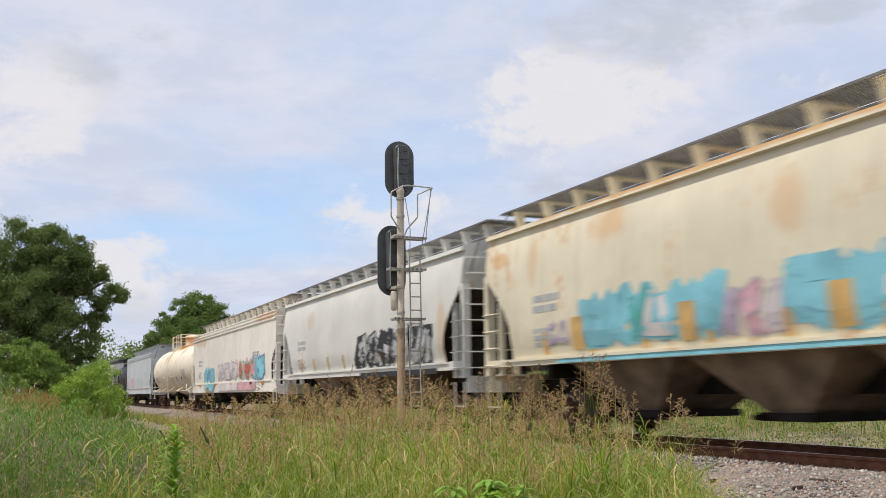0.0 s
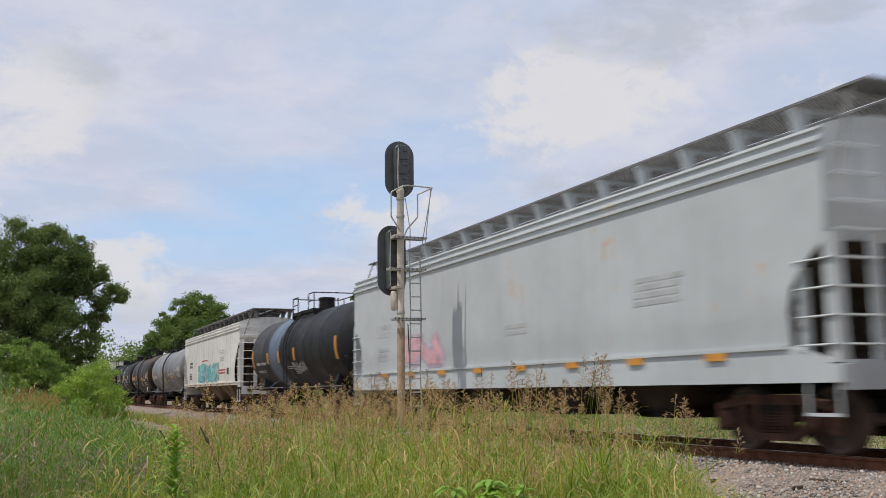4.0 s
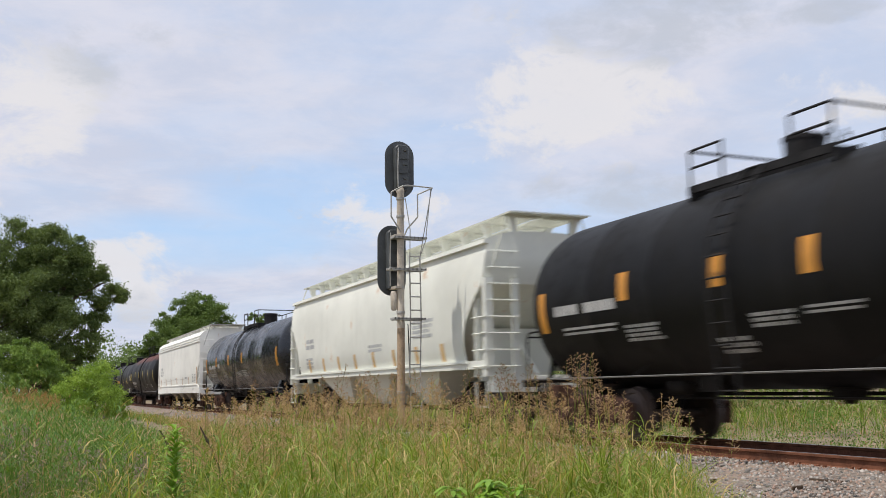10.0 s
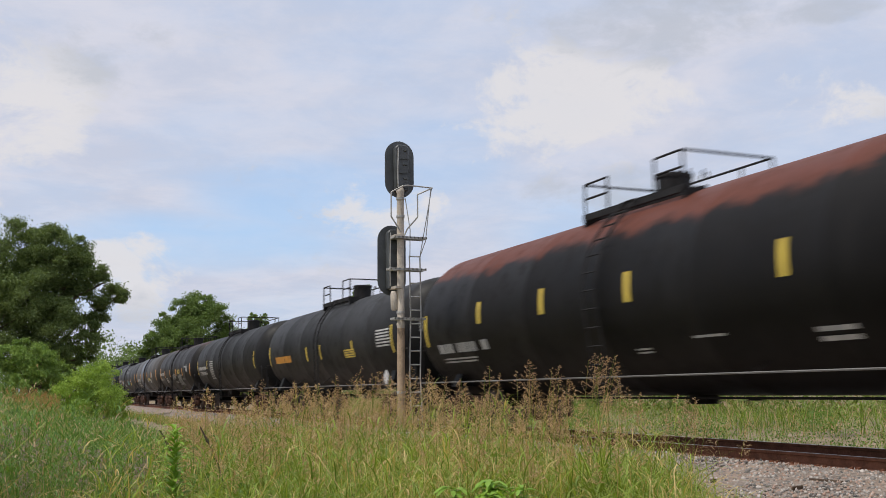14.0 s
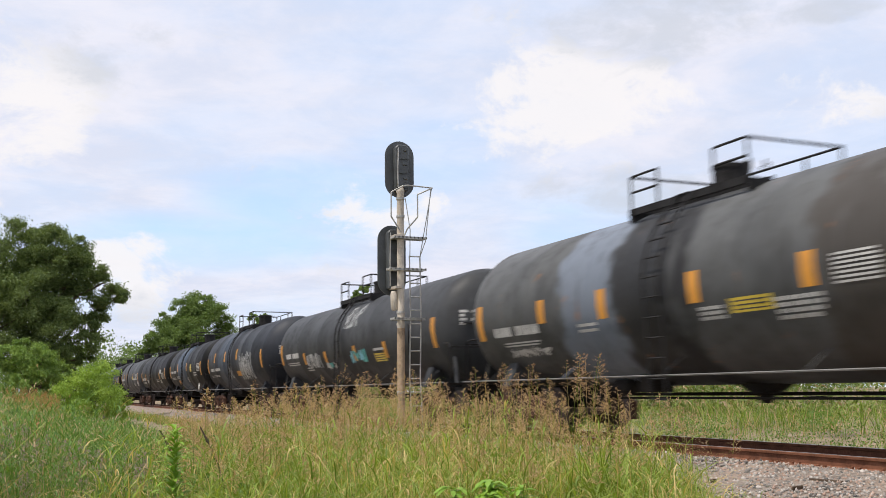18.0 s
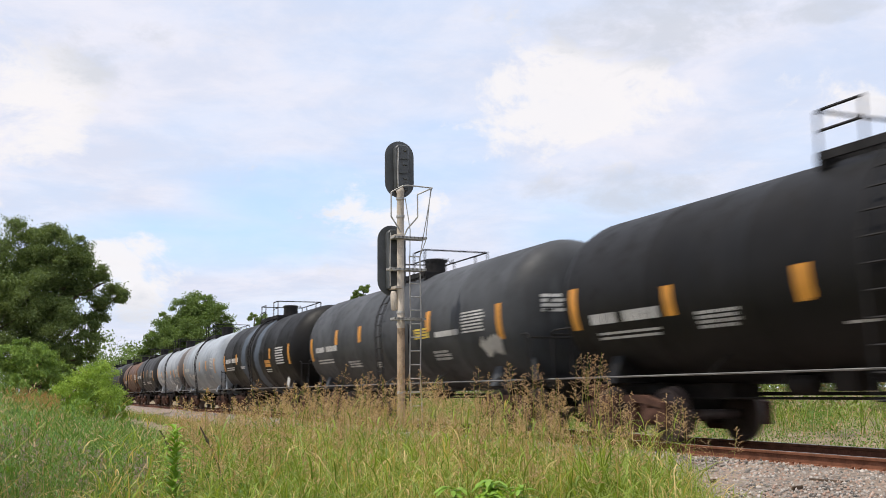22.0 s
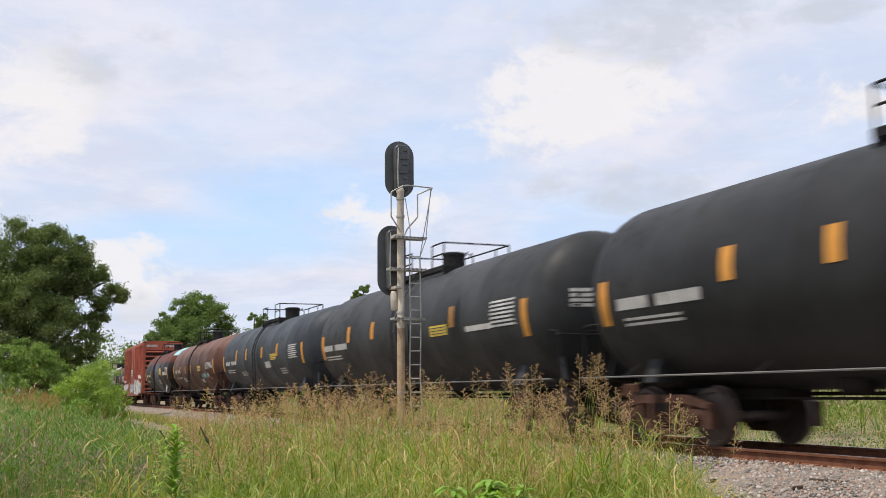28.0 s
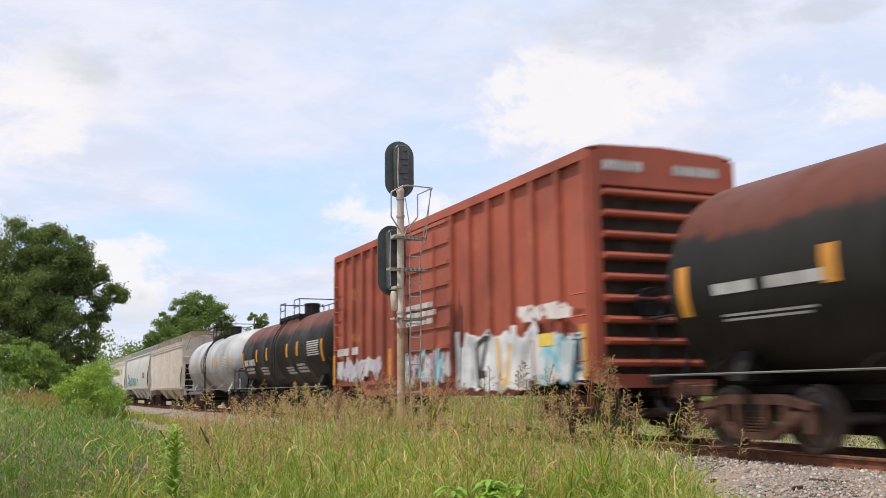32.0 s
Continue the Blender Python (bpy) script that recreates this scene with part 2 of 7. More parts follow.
def quad_box(bm, x0, x1, y0, y1, z0, z1):
    v = [bm.verts.new(p) for p in ((x0, y0, z0), (x1, y0, z0), (x1, y1, z0), (x0, y1, z0), (x0, y0, z1), (x1, y0, z1), (x1, y1, z1), (x0, y1, z1))]
    for f in ((0, 3, 2, 1), (4, 5, 6, 7), (0, 1, 5, 4), (1, 2, 6, 5), (2, 3, 7, 6), (3, 0, 4, 7)):
        bm.faces.new([v[i] for i in f])
    return v


def rod(bm, a, b, r, seg=6, r2=None):
    """A round bar from a to b."""
    a, b = Vector(a), Vector(b)
    w = (b - a).normalized()
    u = w.orthogonal().normalized()
    n = w.cross(u)
    rings = []
    for p, rr in ((a, r), (b, r if r2 is None else r2)):
        rings.append([bm.verts.new(p + (u * math.cos(k * math.tau / seg) + n * math.sin(k * math.tau / seg)) * rr) for k in range(seg)])
    for k in range(seg):
        bm.faces.new((rings[0][k], rings[0][(k + 1) % seg], rings[1][(k + 1) % seg], rings[1][k]))
    bm.faces.new(rings[0][::-1]), bm.faces.new(rings[1])


def path_rod(bm, points, r, seg=6):
    for a, b in zip(points, points[1:]):
        rod(bm, a, b, r, seg)


def turned(bm, profile, seg=24, axis="x", centre=(0, 0, 0)):
    """A turned solid: profile of (along, radius) about an axis through centre."""
    rings = []
    for s, r in profile:
        ring = []
        for k in range(seg):
            c, d = math.cos(k * math.tau / seg) * r, math.sin(k * math.tau / seg) * r
            p = {"x": (s, c, d), "y": (d, s, c), "z": (c, d, s)}[axis]
            ring.append(bm.verts.new(Vector(p) + Vector(centre)))
        rings.append(ring)
    for a, b in zip(rings, rings[1:]):
        for k in range(seg):
            bm.faces.new((a[k], a[(k + 1) % seg], b[(k + 1) % seg], b[k]))
    bm.faces.new(rings[0][::-1]), bm.faces.new(rings[-1])


def extruded(bm, outline, y0, y1, plane="xz"):
    """A flat outline given depth."""
    def place(p, d):
        return {"xz": (p[0], d, p[1]), "yz": (d, p[0], p[1]), "xy": (p[0], p[1], d)}[plane]
    a, b = [bm.verts.new(place(p, y0)) for p in outline], [bm.verts.new(place(p, y1)) for p in outline]
    n = len(outline)
    for k in range(n):
        bm.faces.new((a[k], a[(k + 1) % n], b[(k + 1) % n], b[k]))
    bm.faces.new(a[::-1]), bm.faces.new(b)


def bevelled(bm, width=0.01):
    bmesh.ops.bevel(bm, geom=list(bm.edges), offset=width, segments=1, affect="EDGES", profile=0.6)


def finish(name, bm, material, smooth=35):
    bmesh.ops.recalc_face_normals(bm, faces=bm.faces)
    me = bpy.data.meshes.new(name)
    bm.to_mesh(me)
    bm.free()
    for mm in material if isinstance(material, (list, tuple)) else (material,):
        me.materials.append(mm)
    if smooth:
        me.shade_smooth()
        me.set_sharp_from_angle(angle=radians(smooth))
    return me


def part(name, bm, material, parent, label="", at=None, smooth=35):
    """Link a bmesh (or a mesh that is shared) as one part under a thing."""
    ob = new(name, finish(name, bm, material, smooth) if isinstance(bm, bmesh.types.BMesh) else bm)
    ob.parent = parent
    if at is not None:
        ob.matrix_basis = at
    if label:
        ob["label"] = label
    return ob


SHARED = {}


def shared(key, build, material, smooth=35):
    """A mesh that alike parts have in common."""
    if key not in SHARED:
        bm = bmesh.new()
        build(bm)
        SHARED[key] = finish(key, bm, material, smooth)
    return SHARED[key]

# ======== railway cars ========
WHEEL_R = 0.457
WHEELSETS = []


def on_tank(zc, r):
    """The near flank of a tank shell."""
    def surface(x, z, off):
        k = max(-0.995, min(0.995, (z - zc) / r))
        a = math.asin(k)
        return (x, -(r + off) * math.cos(a), zc + (r + off) * math.sin(a))
    return surface


def on_levels(levels):
    """The near flank of a car body given by its levels (z, half width)."""
    zs, ys = [p[0] for p in levels], [p[1] for p in levels]

    def surface(x, z, off):
        return (x, -float(np.interp(z, zs, ys)) - off, z)
    return surface


def patch(bm, surface, x0, x1, z0, z1, off=0.005, step=0.14, mat=0, slant=0.0):
    """A thin sheet on a flank."""
    n = max(1, int(abs(z1 - z0) / step))
    rows = []
    for k in range(n + 1):
        z = z0 + (z1 - z0) * k / n
        dx = slant * (z - z0)
        rows.append([bm.verts.new(surface(x + dx, z, off)) for x in (x0, x1)])
    for a, b in zip(rows, rows[1:]):
        bm.faces.new((a[0], a[1], b[1], b[0])).material_index = mat


def stroke(bm, surface, points, width, off, mat=0):
    """A sprayed stroke along points (x, z)."""
    for step, ((xa, za), (xb, zb)) in enumerate(zip(points, points[1:])):
        d = Vector((xb - xa, zb - za))
        if d.length < 1e-4:
            continue
        n = max(1, int(d.length / 0.18))
        u = d.normalized() * width * 0.45
        side = Vector((-d.y, d.x)).normalized() * width / 2
        a, b = Vector((xa, za)) - u, Vector((xb, zb)) + u
        last = None
        for k in range(n + 1):
            p = a.lerp(b, k / n)
            pair = [bm.verts.new(surface(q.x, q.y, off + 0.0005 * step)) for q in (p + side, p - side)]
            if last:
                bm.faces.new((last[0], last[1], pair[1], pair[0])).material_index = mat
            last = pair


GLYPHS = (
    ((0, 0), (0, 1), (0.8, 1), (0.8, 0.5), (0, 0.5), (0.9, 0)),
    ((0.9, 1), (0, 0.9), (0.1, 0.5), (0.9, 0.45), (0.85, 0.0), (0, 0.05)),
    ((0, 0), (0.45, 1), (0.9, 0), (0.65, 0.4), (0.2, 0.4)),
    ((0.9, 1), (0, 1), (0, 0), (0.95, 0)),
    ((0, 1), (0.1, 0), (0.9, 0.05), (0.9, 1)),
    ((0, 0), (0, 1), (0.9, 0), (0.9, 1)),
    ((0.45, 0), (0.45, 1), (0, 0.95), (0.95, 1)),
    ((0.1, 0.1), (0, 0.8), (0.5, 1), (0.9, 0.7), (0.8, 0.1), (0.1, 0.1)),
    ((0, 1), (0.3, 0), (0.5, 0.6), (0.7, 0), (1, 1)),
)


def graffiti(car, surface, x0, x1, z0, z1, fill, edge, back=None, letters=6, seed=1, weight=0.3, lean=0.12):
    """Sprayed letter-like shapes that spell nothing: a ground, and letters with an outline and a fill."""
    rnd = random.Random(seed)
    w, h = (x1 - x0) / letters, z1 - z0
    fills = fill if isinstance(fill, tuple) else (fill,)
    if back:
        bm = bmesh.new()
        n = letters * 3
        edge_lo = [z0 + rnd.uniform(0, 0.18) * h for _ in range(n + 1)]
        edge_hi = [z1 - rnd.uniform(0, 0.32) * h for _ in range(n + 1)]
        for k in range(n):
            xa, xb = x0 + (x1 - x0) * k / n, x0 + (x1 - x0) * (k + 1) / n
            rows = []
            for j in range(6):
                f = j / 5
                rows.append([bm.verts.new(surface(x, lo + (hi - lo) * f, 0.004)) for x, lo, hi in ((xa, edge_lo[k], edge_hi[k]), (xb, edge_lo[k + 1], edge_hi[k + 1]))])
            for a, b in zip(rows, rows[1:]):
                bm.faces.new((a[0], a[1], b[1], b[0]))
        bmesh.ops.remove_doubles(bm, verts=bm.verts, dist=0.0005)
        part("graffiti_ground", bm, SPRAY[back], car, "rolled ground colour of a graffiti piece", smooth=0)
    for k in range(letters):
        g = rnd.choice(GLYPHS)
        th = min(w, h) * weight * rnd.uniform(0.8, 1.2)
        pad = th * 0.75
        sx, sz = max(0.1, w * rnd.uniform(0.9, 1.05) - th * 0.9), max(0.1, h * rnd.uniform(0.85, 1.0) - 2 * pad)
        ox, oz = x0 + w * k + th * 0.4, z0 + pad + rnd.uniform(0, 0.06) * h
        pts = [(ox + a * sx + lean * b * sz + rnd.uniform(-0.3, 0.3) * w, oz + min(1.0, max(0.0, b + rnd.uniform(-0.32, 0.32))) * sz) for a, b in g]
        bm = bmesh.new()
        if edge:
            stroke(bm, surface, pts, th * 1.45, 0.008 + 0.0006 * k, 0)
        stroke(bm, surface, pts, th, 0.013 + 0.0006 * k, 1 if edge else 0)
        for _ in range(2):
            px, pz = rnd.choice(pts)
            stroke(bm, surface, [(px, pz), (px + rnd.uniform(-0.1, 0.1), pz + rnd.uniform(-0.1, 0.1))], th * 0.3, 0.02, 0)
        f = SPRAY[fills[k % len(fills)]]
        part("graffiti_letter", bm, [SPRAY[edge], f] if edge else f, car, "", smooth=0)


def stencil(car, surface, x0, x1, z0, z1, lines, material, seed=1, solid=False):
    """Small writing as rows of bars."""
    rnd = random.Random(seed)
    bm = bmesh.new()
    pitch = (z1 - z0) / lines
    for k in range(lines):
        z = z0 + pitch * (k + 0.18)
        if solid:
            patch(bm, surface, x0, x1 - rnd.uniform(0, 0.12) * (x1 - x0), z, z + pitch * 0.52)
            continue
        x = x0
        end = x1 - rnd.uniform(0, 0.18) * (x1 - x0)
        while x < end:
            run = min(rnd.uniform(1.0, 3.2) * pitch, end - x)
            patch(bm, surface, x, x + run, z, z + pitch * 0.66)
            x += run + pitch * 0.35
    part("stencil_block", bm, material, car, "rows of small painted marks", smooth=0)["kind"] = "stuff"


def big_marks(car, surface, x0, x1, z0, z1, count, material, seed=1):
    """A row of block marks where the car's initials and number stand."""
    rnd = random.Random(seed)
    bm = bmesh.new()
    w = (x1 - x0) / count
    for k in range(count):
        if k == 4:
            continue
        patch(bm, surface, x0 + w * k, x0 + w * (k + rnd.uniform(0.8, 0.93)), z0, z1, 0.005)
    part("stencil_strip", bm, material, car, "row of plain painted blocks", smooth=0)["kind"] = "stuff"


def side_frame_mesh(bm):
    top = [(-1.2, 0.58), (-1.2, 0.66), (-0.6, 0.80), (0.6, 0.80), (1.2, 0.66), (1.2, 0.58), (0.6, 0.66), (-0.6, 0.66)]
    extruded(bm, top, -1.13, -0.98)
    for s in (-1, 1):
        extruded(bm, [(s * 1.2, 0.28), (s * 1.2, 0.62), (s * 1.06, 0.62), (s * 1.06, 0.28)], -1.12, -0.99)
        extruded(bm, [(s * 0.72, 0.3), (s * 0.72, 0.66), (s * 0.60, 0.7), (s * 0.56, 0.3)], -1.12, -0.99)
        extruded(bm, [(s * 0.34, 0.26), (s * 0.34, 0.7), (s * 0.26, 0.7), (s * 0.26, 0.26)], -1.14, -0.97)
        turned(bm, [(-1.17, 0.09), (-1.15, 0.125), (-0.93, 0.125)], 14, "y", (s * 0.889, 0, 0.457))
    extruded(bm, [(-0.74, 0.40), (-0.42, 0.17), (0.42, 0.17), (0.74, 0.40), (0.70, 0.50), (0.38, 0.27), (-0.38, 0.27), (-0.70, 0.50)], -1.13, -0.98)


def spring_mesh(bm):
    prof = []
    for k in range(7):
        prof += [(0.27 + k * 0.045, 0.058), (0.285 + k * 0.045, 0.075), (0.30 + k * 0.045, 0.075)]
    turned(bm, prof + [(0.59, 0.058)], 8, "z")


def wheelset_mesh(bm):
    turned(bm, [(-1.08, 0.07), (-0.8, 0.085), (0.8, 0.085), (1.08, 0.07)], 12, "y")
    for s in (-1, 1):
        prof = [(-0.83, 0.10), (-0.83, 0.20), (-0.79, 0.36), (-0.825, 0.38), (-0.825, 0.447), (-0.70, 0.462), (-0.69, 0.487), (-0.675, 0.487), (-0.67, 0.38), (-0.71, 0.34), (-0.69, 0.12)]
        turned(bm, [(p[0] * -s, p[1]) for p in prof], 32, "y")


def truck(car, x):
    def bolster(bm):
        quad_box(bm, -0.22, 0.22, -1.12, 1.12, 0.52, 0.72)
        turned(bm, [(0.70, 0.2), (0.86, 0.2)], 12, "z")
    base = part("truck", shared("truck_bolster", bolster, UNDER), None, car, "rust-brown cast steel freight truck", pose(x, 0, 0))
    frame_mesh, spring = shared("side_frame", side_frame_mesh, TRUCK_RUST), shared("spring", spring_mesh, TRUCK_RUST)
    for turn in (0, 180):
        part("side_frame", frame_mesh, None, base, at=pose(0, 0, 0, 0, 0, turn))
        for dx in (-0.16, 0.0, 0.16):
            part("spring", spring, None, base, at=pose(dx, -1.05 if turn == 0 else 1.05, 0))
    for s in (-1, 1):
        w = part("wheelset", shared("wheelset", wheelset_mesh, WHEEL_STEEL), None, base, "worn steel wheels on an axle")
        w.matrix_parent_inverse = Matrix.Translation((s * 0.889, 0, WHEEL_R))
        WHEELSETS.append(w)


def coupler(car, x, s):
    bm = bmesh.new()
    quad_box(bm, min(x - s * 0.75, x - s * 0.12), max(x - s * 0.75, x - s * 0.12), -0.09, 0.09, 0.76, 0.96)
    quad_box(bm, min(x - s * 0.2, x + s * 0.04), max(x - s * 0.2, x + s * 0.04), -0.17, 0.15, 0.72, 1.0)
    bevelled(bm, 0.02)
    part("coupler", bm, TRUCK_RUST, car)
    bm = bmesh.new()
    pts = [(x - s * 0.5, -0.35, 0.85), (x - s * 0.25, -0.36, 0.55), (x, -0.3, 0.45), (x + s * 0.1, -0.25, 0.47)]
    path_rod(bm, pts, 0.025)
    part("brake_hose", bm, STEEL_DARK, car)


def ladder(bm, points, width, rung=0.32, r=0.016):
    """Two stringers along points; returns the places of the rungs between them. It is width wide along x."""
    places = []
    pts = [Vector(p) for p in points]
    for dx in (-width / 2, width / 2):
        path_rod(bm, [p + Vector((dx, 0, 0)) for p in pts], r * 1.5, 5)
    carry = 0.0
    for a, b in zip(pts, pts[1:]):
        n = (b - a).length
        d = carry
        while d < n:
            p = a.lerp(b, d / n)
            places.append(p)
            d += rung
        carry = d - n
    return places


def rungs(parent, places, width, material, turn=0, r=0.016):
    """Round rungs, each a piece of its own."""
    me = shared("rung_%03d_%s" % (round(width * 100), material.name), lambda bm: rod(bm, (-width / 2, 0, 0), (width / 2, 0, 0), r, 5), material)
    for p in places:
        part("rung", me, None, parent, at=pose(*p, 0, 0, turn))


def hand_wheel(bm, centre, r):
    pts = [Vector(centre) + Vector((0, math.cos(a), math.sin(a))) * r for a in np.linspace(0, math.tau, 15)]
    path_rod(bm, pts, 0.016, 5)
    for k in range(4):
        rod(bm, centre, pts[k * 3 + 1], 0.012, 4)


def tank_car(label, length, r, colour, tape=None, rail_colour=None, old=False, seed=0, reach=0.0):
    """A stub-sill tank car about its own middle, its near flank at -y."""
    tape, rail_colour = tape or ORANGE, rail_colour or STEEL_DARK
    car = tagged(new("tank_car"), label, "tank car", "cars of the freight train")
    zc = 2.51
    half = length / 2 - 1.3          # to the head seam
    bm = bmesh.new()
    prof = []
    depth = r * 0.5
    for k in range(9):
        a = math.pi / 2 * k / 8
        prof.append((-half - depth * math.cos(a), max(0.02, r * math.sin(a))))
    for s in np.linspace(-half, half, 7)[1:-1]:
        prof += [(s - 0.03, r), (s - 0.015, r + 0.003), (s + 0.015, r + 0.003), (s + 0.03, r)]
    prof += [(-p[0], p[1]) for p in reversed(prof[:9])]
    turned(bm, prof, 48)
    for v in bm.verts:
        v.co.z += zc
    part("tank", bm, colour, car, smooth=25)
    sf = on_tank(zc, r)
    top = zc + r - 0.05
    # platform, manway and hand rails over the middle
    x_lo, x_hi = (-3.5, 1.5) if old else (-1.6, 1.6)
    bm = bmesh.new()
    for y in (-0.95, -0.55, 0.55, 0.92):
        quad_box(bm, x_lo, x_hi, y, y + 0.05, top - (0.05 if old else 0.10), top + 0.02)
    for x in np.arange(x_lo, x_hi, 0.2):
        quad_box(bm, x, x + 0.03, -0.95, -0.5, top - 0.02, top + 0.025)
        quad_box(bm, x, x + 0.03, 0.5, 0.95, top - 0.02, top + 0.025)
    for x in (x_lo + 0.05, x_hi - 0.05):
        quad_box(bm, x - 0.04, x + 0.04, -0.95, 0.95, top - 0.22, top - 0.02)
    part("walkway", bm, rail_colour, car, "steel grating walkway")
    bm = bmesh.new()
    turned(bm, [(top - 0.2, 0.31), (top + 0.48, 0.31), (top + 0.48, 0.33), (top + 0.54, 0.33), (top + 0.56, 0.27)] if not old else
           [(top - 0.2, 0.54), (top + 0.58, 0.54), (top + 0.6, 0.58), (top + 0.68, 0.58), (top + 0.76, 0.5), (top + 0.8, 0.25), (top + 0.8, 0.1)], 24, "z", (0.04, 0, 0))
    dome = part("manway", bm, rail_colour if not old else colour, car)
    bolt = shared("lid_bolt_" + rail_colour.name, lambda b: rod(b, (0, 0, -0.05), (0, 0, 0.05), 0.02, 5), rail_colour)
    for k in range(8):
        a = k * math.tau / 8 + 0.2
        part("lid_bolt", bolt, None, dome, at=pose(*((0.04 + 0.57 * math.cos(a), 0.57 * math.sin(a), top + 0.62) if old else (0.45 + 0.33 * math.cos(a), 0.33 * math.sin(a), top + 0.45))))
    h = 0.82 if old else 0.60
    thick = 0.032 if old else 0.022
    post = shared("rail_post_" + rail_colour.name, lambda m: rod(m, (0, 0, -0.2), (0, 0, h), thick, 6), rail_colour)
    for y in (-0.93, 0.93):
        for x in (-3.45, -2.95, -1.65, -0.8, 0.15, 0.8) if old else (-1.55, -0.75, 0.75, 1.55):
            part("rail_post", post, None, car, at=pose(x, y, top))
    bars = [((-1.55, 0.93), (1.55, 0.93)), ((-1.55, -0.93), (-0.75, -0.93)), ((0.75, -0.93), (1.55, -0.93))]
    if old:
        bars = [((xa, y), (xb, y)) for xa, xb in ((-3.45, -2.95), (-1.65, -0.8), (0.15, 0.8)) for y in (-0.93, 0.93)] + [((-2.95, -0.93), (-2.95, 0.0)), ((0.8, -0.93), (0.8, 0.93))]
    for (xa, ya), (xb, yb) in bars:
        for z in (h, h * 0.52):
            bm = bmesh.new()
            rod(bm, (xa, ya, top + z), (xb, yb, top + z), thick * 0.8 if old else thick, 5)
            part("hand_rail", bm, rail_colour, car)
    for x in () if old else (-1.55, 1.55):
        bm = bmesh.new()
        path_rod(bm, [(x, -0.93, top + h), (x, 0.93, top + h)], 0.022, 5)
        part("hand_rail", bm, rail_colour, car)
    # ladders at mid-length, both flanks
    for s in (-1, 1):
        bm = bmesh.new()
        pts = [(0.0, s * 0.95, top + 0.02)]
        for a in np.linspace(42, -10, 7):
            pts.append((0.0, s * (r + 0.13) * math.cos(radians(a)), zc + (r + 0.13) * math.sin(radians(a))))
        pts.append((0.0, s * 1.58, 0.62))
        places = ladder(bm, pts, 0.42)
        steps = part("ladder", bm, colour if old else STEEL_DARK, car)
        rungs(steps, places, 0.42, colour if old else STEEL_DARK)
        bm = bmesh.new()
        path_rod(bm, [(-length / 2 + 0.55, s * 1.56, 1.10), (length / 2 - 0.55, s * 1.56, 1.10)], 0.016, 6)
        part("side_rail", bm, WORN_STEEL if not old else colour, car, "thin steel rail along the flank")
        for x in np.linspace(-half + 0.6, half - 0.6, 5):
            bm = bmesh.new()
            rod(bm, (x, s * 1.55, 1.09), (x, s * r * 0.72, zc - r * 0.72), 0.013 if not old else 0.05, 6)
            part("rail_bracket", bm, colour, car)
    # saddles, stub sills, end platforms
    tc = length / 2 - 2.35
    for s in (-1, 1):
        bm = bmesh.new()
        extruded(bm, [(-1.35, 1.0), (1.35, 1.0), (1.15, 1.5), (0.7, 1.28), (0, 1.18), (-0.7, 1.28), (-1.15, 1.5)], s * tc - 0.16, s * tc + 0.16, "yz")
        quad_box(bm, s * tc - 0.3, s * tc + 0.3, -0.35, 0.35, 0.82, 1.12)
        part("saddle", bm, colour, car)
        bm = bmesh.new()
        lo, hi = sorted((s * (length / 2 - 0.45), s * (length / 2 - 4.3)))
        quad_box(bm, lo, hi, -0.28, 0.28, 0.74, 1.08)
        part("stub_sill", bm, UNDER, car)
        truck(car, s * tc)
        coupler(car, s * length / 2 - (reach if s < 0 else 0.0), s)
        bm = bmesh.new()
        lo, hi = sorted((s * (length / 2 - 0.42), s * (length / 2 - 1.02)))
        quad_box(bm, lo, hi, -1.52, 1.52, 1.04, 1.09)
        for y in (-1.5, 1.44):
            quad_box(bm, lo, hi, y, y + 0.06, 0.96, 1.04)
        for y in (-1.45, 1.45):
            quad_box(bm, (lo + hi) / 2 - 0.2, (lo + hi) / 2 + 0.2, y - 0.06, y + 0.06, 0.56, 0.60)
            rod(bm, ((lo + hi) / 2 - 0.19, y, 0.58), ((lo + hi) / 2 - 0.19, y, 1.05), 0.018, 5)
            rod(bm, ((lo + hi) / 2 + 0.19, y, 0.58), ((lo + hi) / 2 + 0.19, y, 1.05), 0.018, 5)
        plat = part("end_platform", bm, rail_colour if old else UNDER, car)
        bm = bmesh.new()
        x = s * (length / 2 - 0.48)
        for y in (-1.42, 1.42):
            bm = bmesh.new()
            path_rod(bm, [(x, y, 1.05), (x, y, 1.92), (x - s * 0.05, y, 2.0), (x - s * 0.15, y, 2.03), (x - s * 0.62, y * 0.92, 2.05)], 0.02, 5)
            path_rod(bm, [(x, y * 0.99, 1.95), (x, y * 0.32, 1.95), (x, y * 0.32, 1.05)], 0.02, 5)
            part("grab_rail", bm, rail_colour, plat)
        # brace from the platform to the head
        for y in (-1.0, 1.0):
            bm = bmesh.new()
            rod(bm, (s * (length / 2 - 0.8), y * 1.1, 1.07), (s * (half + 0.25), y * 1.05, zc - 0.75), 0.045, 6)
            part("head_brace", bm, colour, car)
        bm = bmesh.new()
        path_rod(bm, [(s * (half + depth * 0.8), -0.98, zc + 0.02), (s * (half + depth * 1.06), 0.0, zc + 0.02), (s * (half + depth * 0.8), 0.98, zc + 0.02)], 0.018, 5)
        part("head_grab_rail", bm, rail_colour, car)
        # hazard placard in its holder
        if s < 0 or seed not in (3, 8, 15, 21, 24, 26, 33):
            continue
        bm = bmesh.new()
        cx = s * (half - 0.75)
